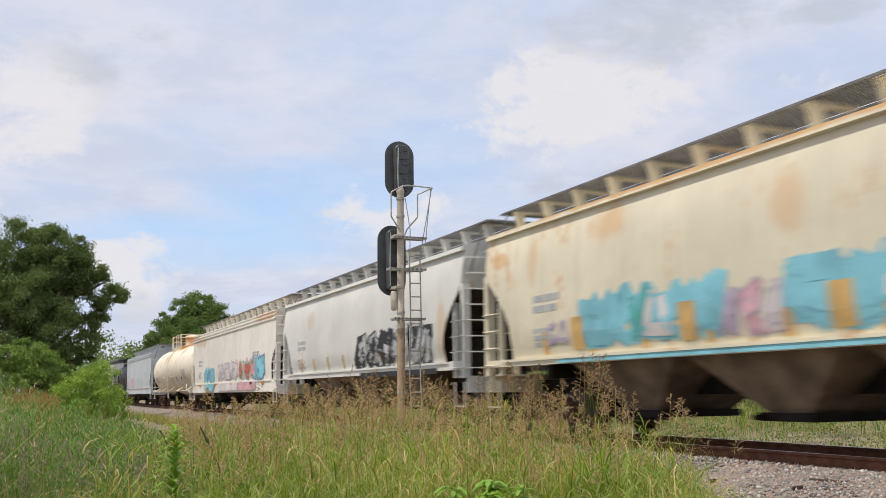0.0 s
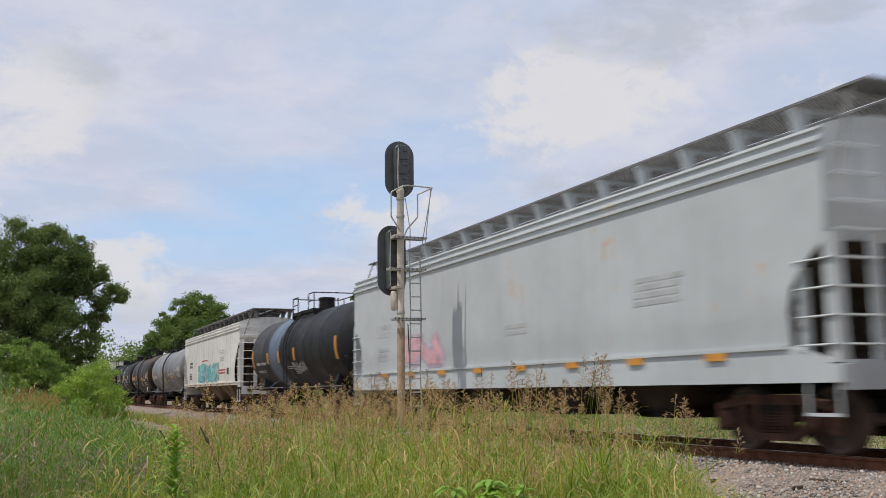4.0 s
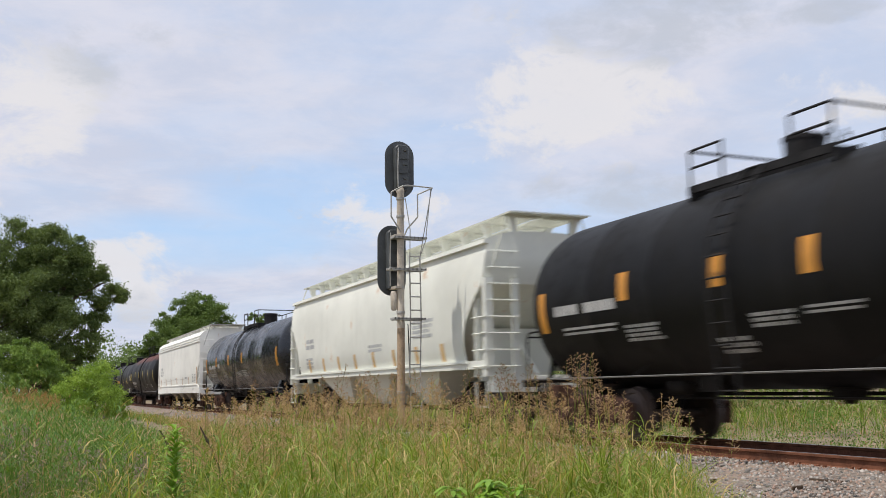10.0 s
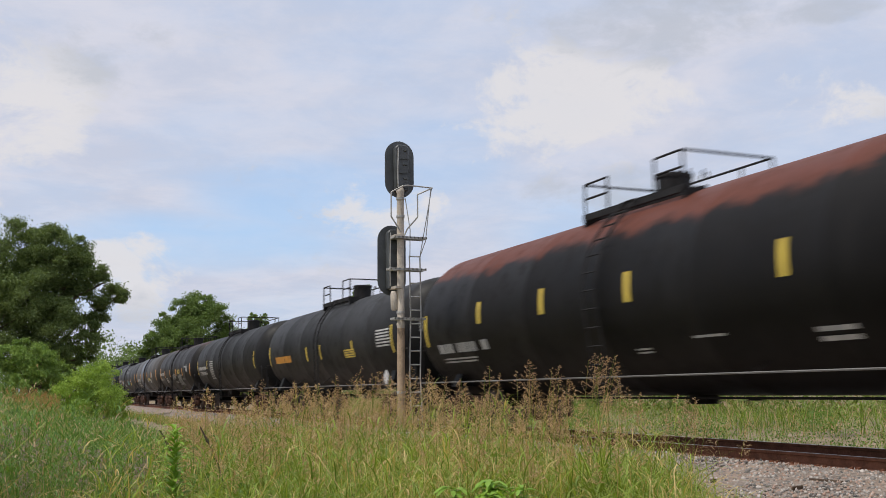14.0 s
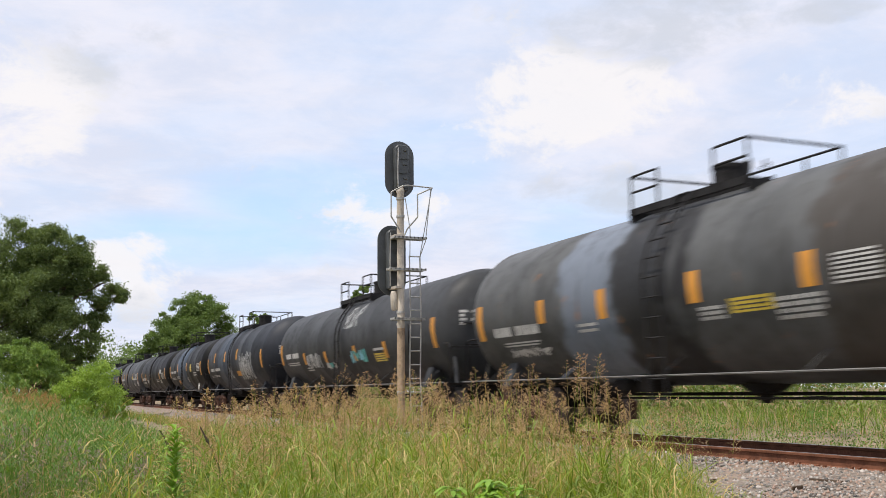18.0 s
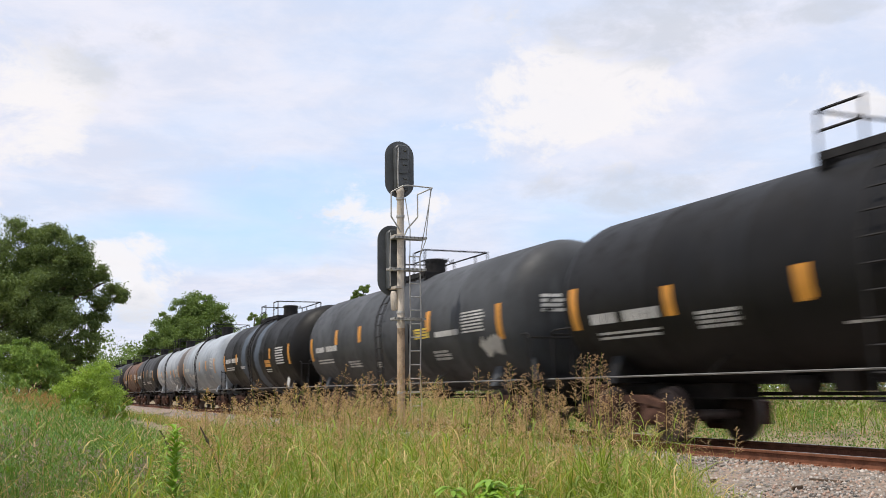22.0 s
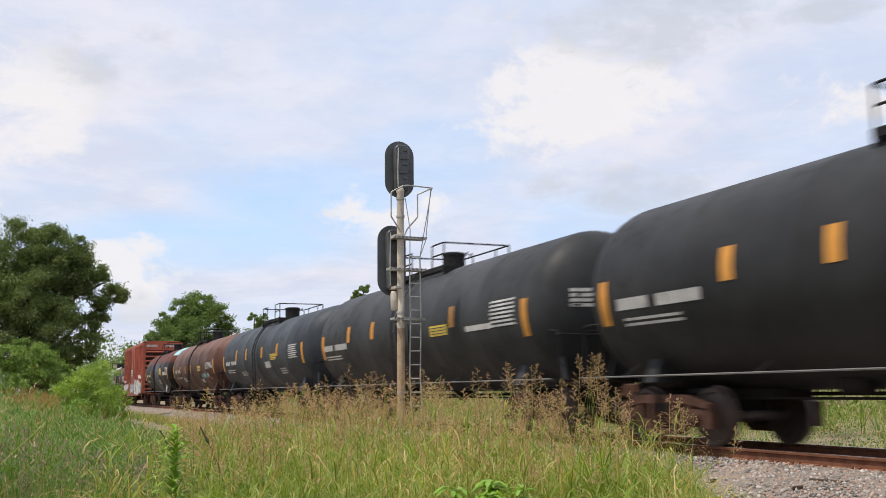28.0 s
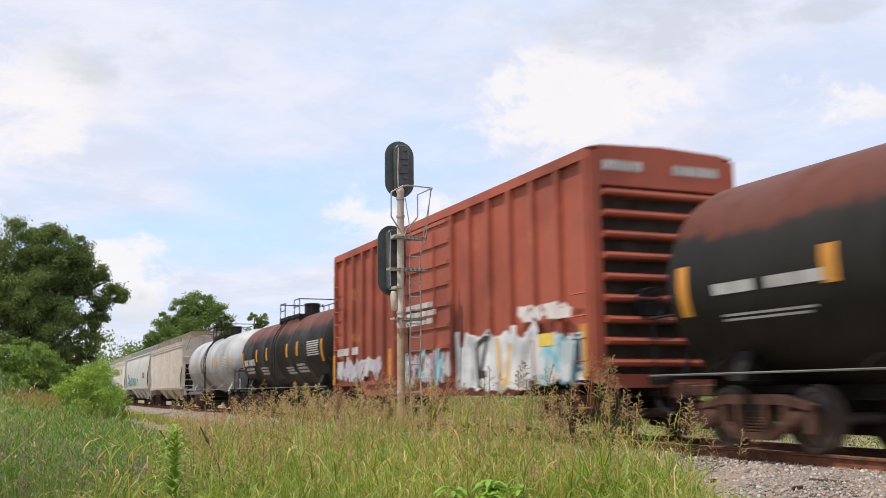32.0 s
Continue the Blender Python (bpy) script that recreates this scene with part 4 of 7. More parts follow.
            quad_box(bm, *sorted((s * (e - 0.62), s * (e - 0.70))), *sorted((y * 1.50, y * 1.38)), 1.2, mouth - 0.35)
            part("side_post", bm, colour, car)
            bm = bmesh.new()
            for x in (e - 0.08, e - 0.62):
                rod(bm, (s * x, y * 1.5, 0.55), (s * x, y * 1.5, 1.1), 0.02, 5)
            quad_box(bm, s * (e - 0.35) - 0.29, s * (e - 0.35) + 0.29, y * 1.5 - 0.03, y * 1.5 + 0.03, 0.53, 0.57)
            steps = part("sill_step", bm, colour, car)
            rungs(steps, [(s * (e - 0.34), y * 1.555, 1.42 + k * 0.36) for k in range(4)], 0.66, colour)
            rungs(steps, [(s * (e + 0.03), y * 1.12, 1.42 + k * 0.36) for k in range(8)], 0.74, colour, 90)
        bm = bmesh.new()
        lo, hi = sorted((s * (e - 0.1), s * (e - 2.3)))
        extruded(bm, [(s * (e - 0.5), 1.2), (s * (e - 0.62), 1.2), (s * (e - 1.9), 2.2), (s * (e - 1.8), 2.3)], -0.05, 0.05)
        extruded(bm, [(s * (e - 1.6), 1.12), (s * (e - 1.8), 1.12), (s * (e - 1.8), 2.25), (s * (e - 1.6), 2.35)], -0.9, 0.9)
        # brace in the recess wears the same shade-darkened grime
        part("slope_brace", bm, end_colour or END_SHADE_GRIME, car)
        truck(car, s * tc)
        coupler(car, s * length / 2, s)
    bm = bmesh.new()
    hand_wheel(bm, (-e - 0.05, 0.0, 2.4), 0.28)
    quad_box(bm, -e, -e + 0.2, -0.2, 0.2, 2.2, 2.6)
    part("brake_wheel", bm, STEEL_DARK, car)
    # discharge bays
    span = 2 * (e - 3.1)
    for k in range(bays):
        cx = -span / 2 + span * (k + 0.5) / bays
        w = span / bays / 2 - 0.05
        bm = bmesh.new()
        a = [bm.verts.new(p) for p in ((cx - w, -1.36, s1 - 0.02), (cx + w, -1.36, s1 - 0.02), (cx + w, 1.36, s1 - 0.02), (cx - w, 1.36, s1 - 0.02))]
        b = [bm.verts.new(p) for p in ((cx - 0.4, -0.75, 0.52), (cx + 0.4, -0.75, 0.52), (cx + 0.4, 0.75, 0.52), (cx - 0.4, 0.75, 0.52))]
        for i in range(4):
            bm.faces.new((a[i], a[(i + 1) % 4], b[(i + 1) % 4], b[i]))
        bm.faces.new(a), bm.faces.new(b[::-1])
        bay = part("discharge_bay", bm, bay_colour or colour, car, smooth=0)
        bm = bmesh.new()
        quad_box(bm, cx - 0.55, cx + 0.55, -0.85, 0.85, 0.42, 0.54)
        rod(bm, (cx - 0.3, -1.15, 0.48), (cx - 0.3, 1.15, 0.48), 0.04, 8)
        part("outlet_gate", bm, UNDER, bay)
    # roof: hatch trough and running boards on brackets
    bm = bmesh.new()
    for k in range(4):
        a, b = -e + 1.0 + k * (2 * e - 2.0) / 4, -e + 1.0 + (k + 1) * (2 * e - 2.0) / 4 - 0.06
        quad_box(bm, a, b, -0.34, 0.34, 4.38, 4.70 if high_roof else 4.62)
    bevelled(bm, 0.03)
    part("roof_hatch", bm, WORN_STEEL if solid_board else colour, car)
    for y in (-1, 1):
        bm = bmesh.new()
        for k in range(18):
            a, b = sorted((y * (0.06 + k * 0.053), y * (0.06 + k * 0.053 + (0.046 if solid_board else 0.024))))
            quad_box(bm, -e + 0.1, e - 0.1, a, b, 4.79, 4.825)
        part("running_board", bm, board, car, "steel grating running board")["kind"] = "stuff"
        for x in np.arange(-e + 0.35, e, 1.28):
            bm = bmesh.new()
            a, b = sorted((y * 0.10, y * 0.94))
            quad_box(bm, x - 0.08, x + 0.08, a, b, 4.745, 4.785)
            foot = 4.58 if high_roof else 4.38
            extruded(bm, [(y * 0.70, foot), (y * 0.80, foot - 0.01), (y * 0.92, 4.75), (y * 0.72, 4.75)], x - 0.08, x + 0.08, "yz")
            part("board_bracket", bm, board if solid_board else colour, car)
    for s in (-1, 1):
        bm = bmesh.new()
        lo, hi = sorted((s * (e - 0.35), s * (e + 0.22)))
        quad_box(bm, lo, hi, -1.0, 1.0, 4.79, 4.825)
        rod(bm, (s * (e - 0.02), -1.35, 3.6), (s * (e - 0.1), -0.95, 4.81), 0.02, 5)
        rod(bm, (s * (e - 0.02), 1.35, 3.6), (s * (e - 0.1), 0.95, 4.81), 0.02, 5)
        part("end_walkway", bm, board, car)
    return car, sf, e


def box_car(label, length, colour):
    car = tagged(new("box_car"), label, "boxcar", "cars of the freight train")
    e = length / 2 - 0.5
    z0, z1, w = 1.10, 5.16, 1.52
    bm = bmesh.new()
    quad_box(bm, -e, e, -w, w, z0, z1)
    # end walls coloured near black: shade between the ribs is painted on
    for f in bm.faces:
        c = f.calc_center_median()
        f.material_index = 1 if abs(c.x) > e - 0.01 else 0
    part("body_shell", bm, [colour, END_SHADE_GRIME], car, smooth=0)
    sf = on_levels([(0.5, w + 0.115), (5.2, w + 0.115)])
    door = (-2.15, 1.55)
    for y in (-1, 1):
        def span(d0, d1):
            return sorted((y * (w + d0), y * (w + d1)))
        bm = bmesh.new()
        a, b = span(0.0, 0.085)
        quad_box(bm, -e, e, a, b, z1 - 0.14, z1 + 0.06)
        part("top_chord", bm, colour, car)
        bm = bmesh.new()
        a, b = span(-0.05, 0.05)
        extruded(bm, [(-e, z0 - 0.02), (-e, z0 + 0.12), (e, z0 + 0.12), (e, z0 - 0.02), (e - 2.6, z0 - 0.02), (e - 3.1, z0 - 0.3), (-e + 3.1, z0 - 0.3), (-e + 2.6, z0 - 0.02)], a, b)
        part("side_sill", bm, colour, car)
        left, right = np.linspace(-e + 0.1, door[0] - 0.1, 7), np.linspace(door[1] + 0.1, e - 0.1, 7)
        for x in (*left, *right):
            bm = bmesh.new()
            a, b = span(0.0, 0.11)
            extruded(bm, [(x - 0.085, a if y > 0 else b), (x - 0.065, b if y > 0 else a), (x + 0.065, b if y > 0 else a), (x + 0.085, a if y > 0 else b)], z0 + 0.12, z1 - 0.14, "xy")
            part("side_post", bm, colour, car, smooth=0)
        bm = bmesh.new()
        a, b = span(0.0, 0.05)
        quad_box(bm, door[0], door[1], a, b, z0 + 0.14, z1 - 0.22)
        plug = part("sliding_door", bm, colour, car, "horizontally ribbed sliding door")
        for k in range(8):
            bm = bmesh.new()
            z = z0 + 0.3 + k * 0.5
            a, b = span(0.05, 0.085)
            quad_box(bm, door[0] + 0.1, door[1] - 0.1, a, b, z, z + 0.09)
            part("door_rib", bm, colour, plug)
        bm = bmesh.new()
        for x in (door[0] + 0.9, door[1] - 0.9):
            rod(bm, (x, y * (w + 0.11), z0 + 0.3), (x, y * (w + 0.11), z1 - 0.4), 0.025, 6)
        part("lock_rod", bm, colour, plug)
        bm = bmesh.new()
        a, b = span(0.05, 0.11)
        quad_box(bm, door[0] - 2.4, door[1] + 0.2, a, b, z0 + 0.0, z0 + 0.1)
        part("door_track", bm, colour, car)
        bm = bmesh.new()
        for s in (-1, 1):
            x = s * (e - 0.35)
            for k in range(5 if s > 0 else 9):
                rod(bm, (x - 0.24, y * (w + 0.12), 1.0 + k * 0.4), (x + 0.24, y * (w + 0.12), 1.0 + k * 0.4), 0.016, 5)
            path_rod(bm, [(x - 0.24, y * (w + 0.06), 1.1), (x - 0.24, y * (w + 0.06), 0.58), (x + 0.24, y * (w + 0.06), 0.58), (x + 0.24, y * (w + 0.06), 1.1)], 0.02, 5)
        part("side_ladder", bm, colour, car)
    for s in (-1, 1):
        bm = bmesh.new()
        for y in (-1, 1):
            a, b = sorted((y * (w - 0.14), y * (w + 0.07)))
            quad_box(bm, *sorted((s * e, s * (e + 0.09))), a, b, z0 - 0.1, z1)
        quad_box(bm, *sorted((s * e, s * (e + 0.08))), -w + 0.14, w - 0.14, z1 - 0.62, z1 + 0.05)
        quad_box(bm, *sorted((s * e, s * (e + 0.08))), -w + 0.14, w - 0.14, z0 - 0.18, z0 + 0.06)
        part("end_frame", bm, colour, car)
        for k in range(9):
            bm = bmesh.new()
            z = z0 + 0.16 + k * 0.38
            prof = [(-0.02, z + 0.02), (0.17, z + 0.05), (0.19, z + 0.10), (0.17, z + 0.15), (-0.02, z + 0.18)]
            extruded(bm, [(s * (e + p), zz) for p, zz in prof], -w + 0.16, w - 0.16)
            part("end_rib", bm, colour, car, smooth=0)
        for y0, y1 in ((-1.32, -0.45), (0.2, 1.25)):
            bm = bmesh.new()
            for k in range(9):
                a = y0 + (y1 - y0) * k / 9
                quad_box(bm, *sorted((s * (e + 0.08), s * (e + 0.086))), a, a + (y1 - y0) / 9 * 0.8, z1 - 0.34, z1 - 0.16)
            part("stencil_strip", bm, WHITE_MARK, car, "row of plain painted blocks")["kind"] = "stuff"
        truck(car, s * (e - 1.7))
        coupler(car, s * length / 2, s)
    bm = bmesh.new()
    hand_wheel(bm, (e + 0.2, -0.5, 2.4), 0.28)
    quad_box(bm, e + 0.02, e + 0.18, -0.72, -0.3, 2.2, 2.6)
    part("brake_wheel", bm, STEEL_DARK, car)
    bm = bmesh.new()
    extruded(bm, [(-w - 0.06, z1 + 0.05), (w + 0.06, z1 + 0.05), (w - 0.2, z1 + 0.09), (0, z1 + 0.13), (-w + 0.2, z1 + 0.09)], -e - 0.02, e + 0.02, "yz")
    roof = part("roof", bm, colour, car, smooth=0)
    for x in np.linspace(-e, e, 14):
        bm = bmesh.new()
        extruded(bm, [(-w - 0.07, z1 + 0.06), (w + 0.07, z1 + 0.06), (w - 0.2, z1 + 0.12), (0, z1 + 0.17), (-w + 0.2, z1 + 0.12)], x - 0.05, x + 0.05, "yz")
        part("roof_seam", bm, colour, roof, smooth=0)
    bm = bmesh.new()
    quad_box(bm, -e + 0.2, e - 0.2, -0.35, 0.35, 0.78, 1.07)
    part("center_sill", bm, UNDER, car)
    return car, sf, e

# ======== ground and track ========
TRACK_X, GAUGE = 10.75, 0.755
GROUND = plain("soil_and_thatch", (0.19, 0.15, 0.098), 0.95, vary=0.5, scale=0.7, grain=9, bump=0.8)


def ballast_material():
    m, t, b = start("grey_ballast", 0.9)
    co = t.nodes.new("ShaderNodeTexCoord").outputs["Object"]
    v = t.nodes.new("ShaderNodeTexVoronoi")
    link(t, co, v.inputs["Vector"])
    v.inputs["Scale"].default_value = 20.0
    sep = t.nodes.new("ShaderNodeSeparateColor")
    link(t, v.outputs["Color"], sep.inputs[0])
    c = mixed(t, sep.outputs[0], (0.10, 0.09, 0.08), (0.30, 0.28, 0.255))
    c = mixed(t, ramp(t, noisy(t, co, 0.5, 6), 0.3, 0.7, 0.25, 0.8), c, (0.31, 0.225, 0.17))
    link(t, c, b.inputs["Base Color"])
    bumped(t, b, v.outputs["Distance"], 1.0, 0.05)
    return m


def stone_material():
    m, t, b = start("loose_ballast_stone", 0.85)
    isl = t.nodes.new("ShaderNodeNewGeometry").outputs["Random Per Island"]
    co = t.nodes.new("ShaderNodeTexCoord").outputs["Object"]
    c = mixed(t, isl, (0.085, 0.08, 0.075), (0.46, 0.42, 0.385))
    warm = ramp(t, maths(t, "FRACT", maths(t, "MULTIPLY", isl, 17.3)), 0.68, 0.72)
    c = mixed(t, maths(t, "MULTIPLY", warm, 0.7), c, (0.34, 0.21, 0.15))
    link(t, c, b.inputs["Base Color"])
    bumped(t, b, noisy(t, co, 60, 4), 0.4, 0.006)
    return m


BALLAST, STONE = ballast_material(), stone_material()


def strip(name, profile, ys, material, rough, label, category, kind="structure"):
    """A sheet with the profile (x, z) carried along y, made uneven."""
    nx, ny = len(profile), len(ys)
    verts = []
    for y in ys:
        for x, z, amp in profile:
            verts.append((x, y, z + amp * rough * (noise.noise((x * 0.35, y * 0.35, 0.0)) + 0.5 * noise.noise((x * 1.3, y * 1.3, 4.0)))))
    faces = [(j * nx + i, j * nx + i + 1, (j + 1) * nx + i + 1, (j + 1) * nx + i) for j in range(ny - 1) for i in range(nx - 1)]
    me = bpy.data.meshes.new(name)
    me.from_pydata(verts, [], faces)
    me.materials.append(material)
    me.shade_smooth()
    return tagged(new(name, me), label, category, kind=kind)


def ground_z(x, y):
    xs = (-60, -8, 0, 4, 6.6, 9.0, 12.5, 15.5, 24, 60)
    zs = (0.1, -0.2, -0.45, -0.45, -0.42, -0.40, -0.40, -0.40, -0.25, -0.1)
    return float(np.interp(x, xs, zs))


def build_ground():
    gx = [-3500, -600, -150, -60, -30, -16, -8, -4, 0, 2, 4, 5.5, 6.6, 7.5, 9, 10.75, 12.5, 14, 15.5, 18, 24, 35, 60, 150, 600, 3500]
    ys = [-3500, -500, -100, -40] + [-20 + 1.5 * k for k in range(70)] + [90, 100, 115, 130, 150, 180, 220, 280, 400, 700, 1500, 4500]
    strip("ground", [(x, ground_z(x, 0), 0.0 if abs(x) > 100 else 1.0) for x in gx], ys, GROUND, 0.09, "rough soil with dead grass thatch", "ground")
    bx = [6.7, 7.1, 7.6, 8.1, 8.6, 9.05, 9.35, 9.8, 10.4, 11.1, 11.7, 12.15, 12.45, 13.2, 14.2, 14.8]
    bz = [-0.52, -0.45, -0.38, -0.31, -0.245, -0.19, -0.17, -0.165, -0.17, -0.17, -0.165, -0.17, -0.19, -0.3, -0.45, -0.52]
    strip("ballast", [(x, z, 1.0) for x, z in zip(bx, bz)], [-60, -30] + [-20 + 0.4 * k for k in range(200)] + [62, 70, 80, 100, 130, 170, 220, 300, 450, 800], BALLAST, 0.035, "grey crushed stone ballast bed with brown dust", "ballast")
    # loose stones that can be told apart, beside the near rail
    base = [Vector(p).normalized() for p in ((1, 1, 1), (-1, -1, 1), (-1, 1, -1), (1, -1, -1), (0, 0, 1.1), (1.1, 0, 0), (0, 1.1, 0), (-1.1, 0, 0), (0, -1.1, 0), (0, 0, -1.1))]
    bm = bmesh.new()
    for p in base:
        bm.verts.new(p)
    bmesh.ops.convex_hull(bm, input=list(bm.verts))
    bm.verts.ensure_lookup_table()
    bm.verts.index_update()
    hv, hf = np.array([v.co[:] for v in bm.verts]), [[v.index for v in f.verts] for f in bm.faces]
    bm.free()
    tri = np.array([f for f in hf if len(f) == 3])
    rng = np.random.default_rng(5)
    n = 38000
    px, py = rng.uniform(6.7, 9.95, n), 4.0 + 56.0 * rng.random(n) ** 2.1
    inner = 2600
    px[:inner], py[:inner] = rng.uniform(10.1, 12.4, inner), rng.uniform(5, 24, inner)
    pz = np.interp(px, bx, bz) + 0.006
    size = rng.uniform(0.010, 0.024, n) * (1 + 0.6 * (rng.random(n) > 0.9))
    ang = rng.uniform(0, math.tau, n)
    sc = rng.uniform(0.6, 1.3, (n, 3)) * size[:, None]
    v = hv[None] * sc[:, None] * (1 + 0.25 * rng.standard_normal((n, len(hv), 1)) * 0.5)
    ca, sa = np.cos(ang)[:, None], np.sin(ang)[:, None]
    v = np.stack((v[..., 0] * ca - v[..., 1] * sa, v[..., 0] * sa + v[..., 1] * ca, v[..., 2]), -1) + np.stack((px, py, pz), -1)[:, None]
    raw_mesh("loose_stones", v.reshape(-1, 3), (tri[None] + (np.arange(n) * len(hv))[:, None, None]).reshape(-1, 3), STONE, "loose grey ballast stones beside the rail", "gravel", smooth=False)


def raw_mesh(name, verts, tris, material, label, category, kind="stuff", smooth=True):
    me = bpy.data.meshes.new(name)
    me.vertices.add(len(verts))
    me.vertices.foreach_set("co", np.ascontiguousarray(verts, dtype=np.float32).ravel())
    m = len(tris)
    me.loops.add(m * 3)
    me.loops.foreach_set("vertex_index", np.ascontiguousarray(tris, dtype=np.int32).ravel())
    me.polygons.add(m)
    me.polygons.foreach_set("loop_start", np.arange(0, m * 3, 3, dtype=np.int32))
    me.update(calc_edges=True)
    me.materials.append(material)
    if smooth:
        me.shade_smooth()
    ob = new(name, me)
    return tagged(ob, label, category, kind=kind) if label else ob


def build_track():
    track = tagged(new("railway_track"), "rusty steel rails spiked to weathered wooden ties", "railway track", kind="structure")
    prof = [(-0.07, -0.17), (0.07, -0.17), (0.07, -0.158), (0.012, -0.14), (0.009, -0.045), (0.035, -0.036), (0.036, -0.008), (0.026, 0.0), (-0.026, 0.0), (-0.036, -0.008), (-0.035, -0.036), (-0.009, -0.045), (-0.012, -0.14), (-0.07, -0.158)]
    for s in (-1, 1):
        bm = bmesh.new()
        extruded(bm, [(TRACK_X + s * GAUGE + x, z) for x, z in prof], -60, 800)
        rail = part("rail", bm, RAIL_RUST, track, "rust-brown steel rail", smooth=40)
        bm = bmesh.new()
        quad_box(bm, TRACK_X + s * GAUGE - 0.024, TRACK_X + s * GAUGE + 0.024, -60, 800, 0.0005, 0.004)
        part("running_surface", bm, RAIL_TOP, rail, "polished top of the rail", smooth=0)
    rnd = random.Random(3)

    def tie(bm):
        quad_box(bm, -1.3, 1.3, -0.115, 0.115, -0.33, -0.172)
        bevelled(bm, 0.015)

    def plate(bm):
        quad_box(bm, -0.17, 0.17, -0.1, 0.1, -0.172, -0.158)
        for x, y in ((-0.09, -0.06), (0.09, 0.06), (-0.09, 0.06)):
            quad_box(bm, x - 0.02, x + 0.02, y - 0.02, y + 0.02, -0.16, -0.13)
    tie_mesh, plate_mesh = shared("tie", tie, TIE_WOOD), shared("tie_plate", plate, RAIL_RUST)
    for k in range(110):
        y = 2.0 + k * 0.5
        t = part("tie", tie_mesh, None, track, at=pose(TRACK_X + rnd.uniform(-0.04, 0.04), y + rnd.uniform(-0.03, 0.03), rnd.uniform(-0.01, 0.008), 0, 0, rnd.uniform(-1.5, 1.5)))
        if k < 70:
            for s in (-1, 1):
                part("tie_plate", plate_mesh, None, t, at=pose(s * GAUGE, 0, 0))
    bm = bmesh.new()
    for k in range(300):
        quad_box(bm, TRACK_X - 1.3, TRACK_X + 1.3, 57 + k * 0.5 - 0.11, 57 + k * 0.5 + 0.11, -0.3, -0.172)
    far = part("far_ties", bm, TIE_WOOD, track, smooth=0)
    far["kind"] = "stuff"


build_ground()
build_track()

# ======== plants ========


SKYLINE_X = (-200, 0, 60, 115, 170, 230, 300, 400, 500, 650, 750, 900, 1050, 1130, 1180, 1220, 1250)
SKYLINE_Y = (684, 688, 692, 712, 730, 744, 764, 752, 738, 732, 736, 740, 744, 760, 786, 842, 900)


def view_points(rng, n, px0, px1, d0, d1, power=1.0):
    """Random places in the part of the field that lies before the camera, and the height to which plants grow there."""
    px, d = rng.uniform(px0, px1, n), d0 + (d1 - d0) * rng.random(n) ** power
    lat = (px - 784) / 1740
    xy = np.stack((d * (math.sin(HEADING) + lat * math.cos(HEADING)), d * (math.cos(HEADING) - lat * math.sin(HEADING))), -1)
    top = EYE[2] - (np.interp(px, SKYLINE_X, SKYLINE_Y) - 701 + 0.0105 * (px - 40)) / 1760 * d
    return xy, np.clip(top - np.array([ground_z(x, 0) for x in xy[:, 0]]), 0.12, 1.35)


def blades(name, xy, heights, widths, lean, droop, material, label, category="grass", seed=1, levels=5, zoff=None):
    rng = np.random.default_rng(seed)
    n = len(xy)
    z = np.array([ground_z(x, 0) for x in xy[:, 0]]) - 0.05 if zoff is None else zoff
    az, turn = rng.uniform(0, math.tau, n), rng.normal(0, 0.7, n)
    ln, dr = lean * rng.uniform(0.3, 1.4, n), droop * rng.uniform(0.1, 1.3, n)
    t = np.linspace(0, 1, levels)[None]
    out = heights[:, None] * (ln[:, None] * t ** 1.6 + dr[:, None] * 0.55 * t ** 3)
    up = heights[:, None] * (t - dr[:, None] * 0.55 * t ** 3.2)
    cx, cy = np.cos(az)[:, None], np.sin(az)[:, None]
    centre = np.stack((xy[:, :1] + cx * out, xy[:, 1:] + cy * out, z[:, None] + up), -1)
    wa = az + math.pi / 2 + turn
    side = np.stack((np.cos(wa), np.sin(wa), np.zeros(n)), -1)[:, None]
    w = widths[:, None] * np.clip((0.55 + 1.6 * t) * (1 - t) ** 0.75, 0.02, 1) * 0.5
    a, b = centre - side * w[..., None], centre + side * w[..., None]
    verts = np.stack((a, b), 2).reshape(-1, 3)
    k = np.arange(levels - 1)
    quad = np.stack((2 * k, 2 * k + 1, 2 * k + 3, 2 * k + 2), -1)
    tris = np.concatenate((quad[:, [0, 1, 2]], quad[:, [0, 2, 3]]))
    tris = (tris[None] + (np.arange(n) * levels * 2)[:, None, None]).reshape(-1, 3)
    return raw_mesh(name, verts, tris, material, label, category)


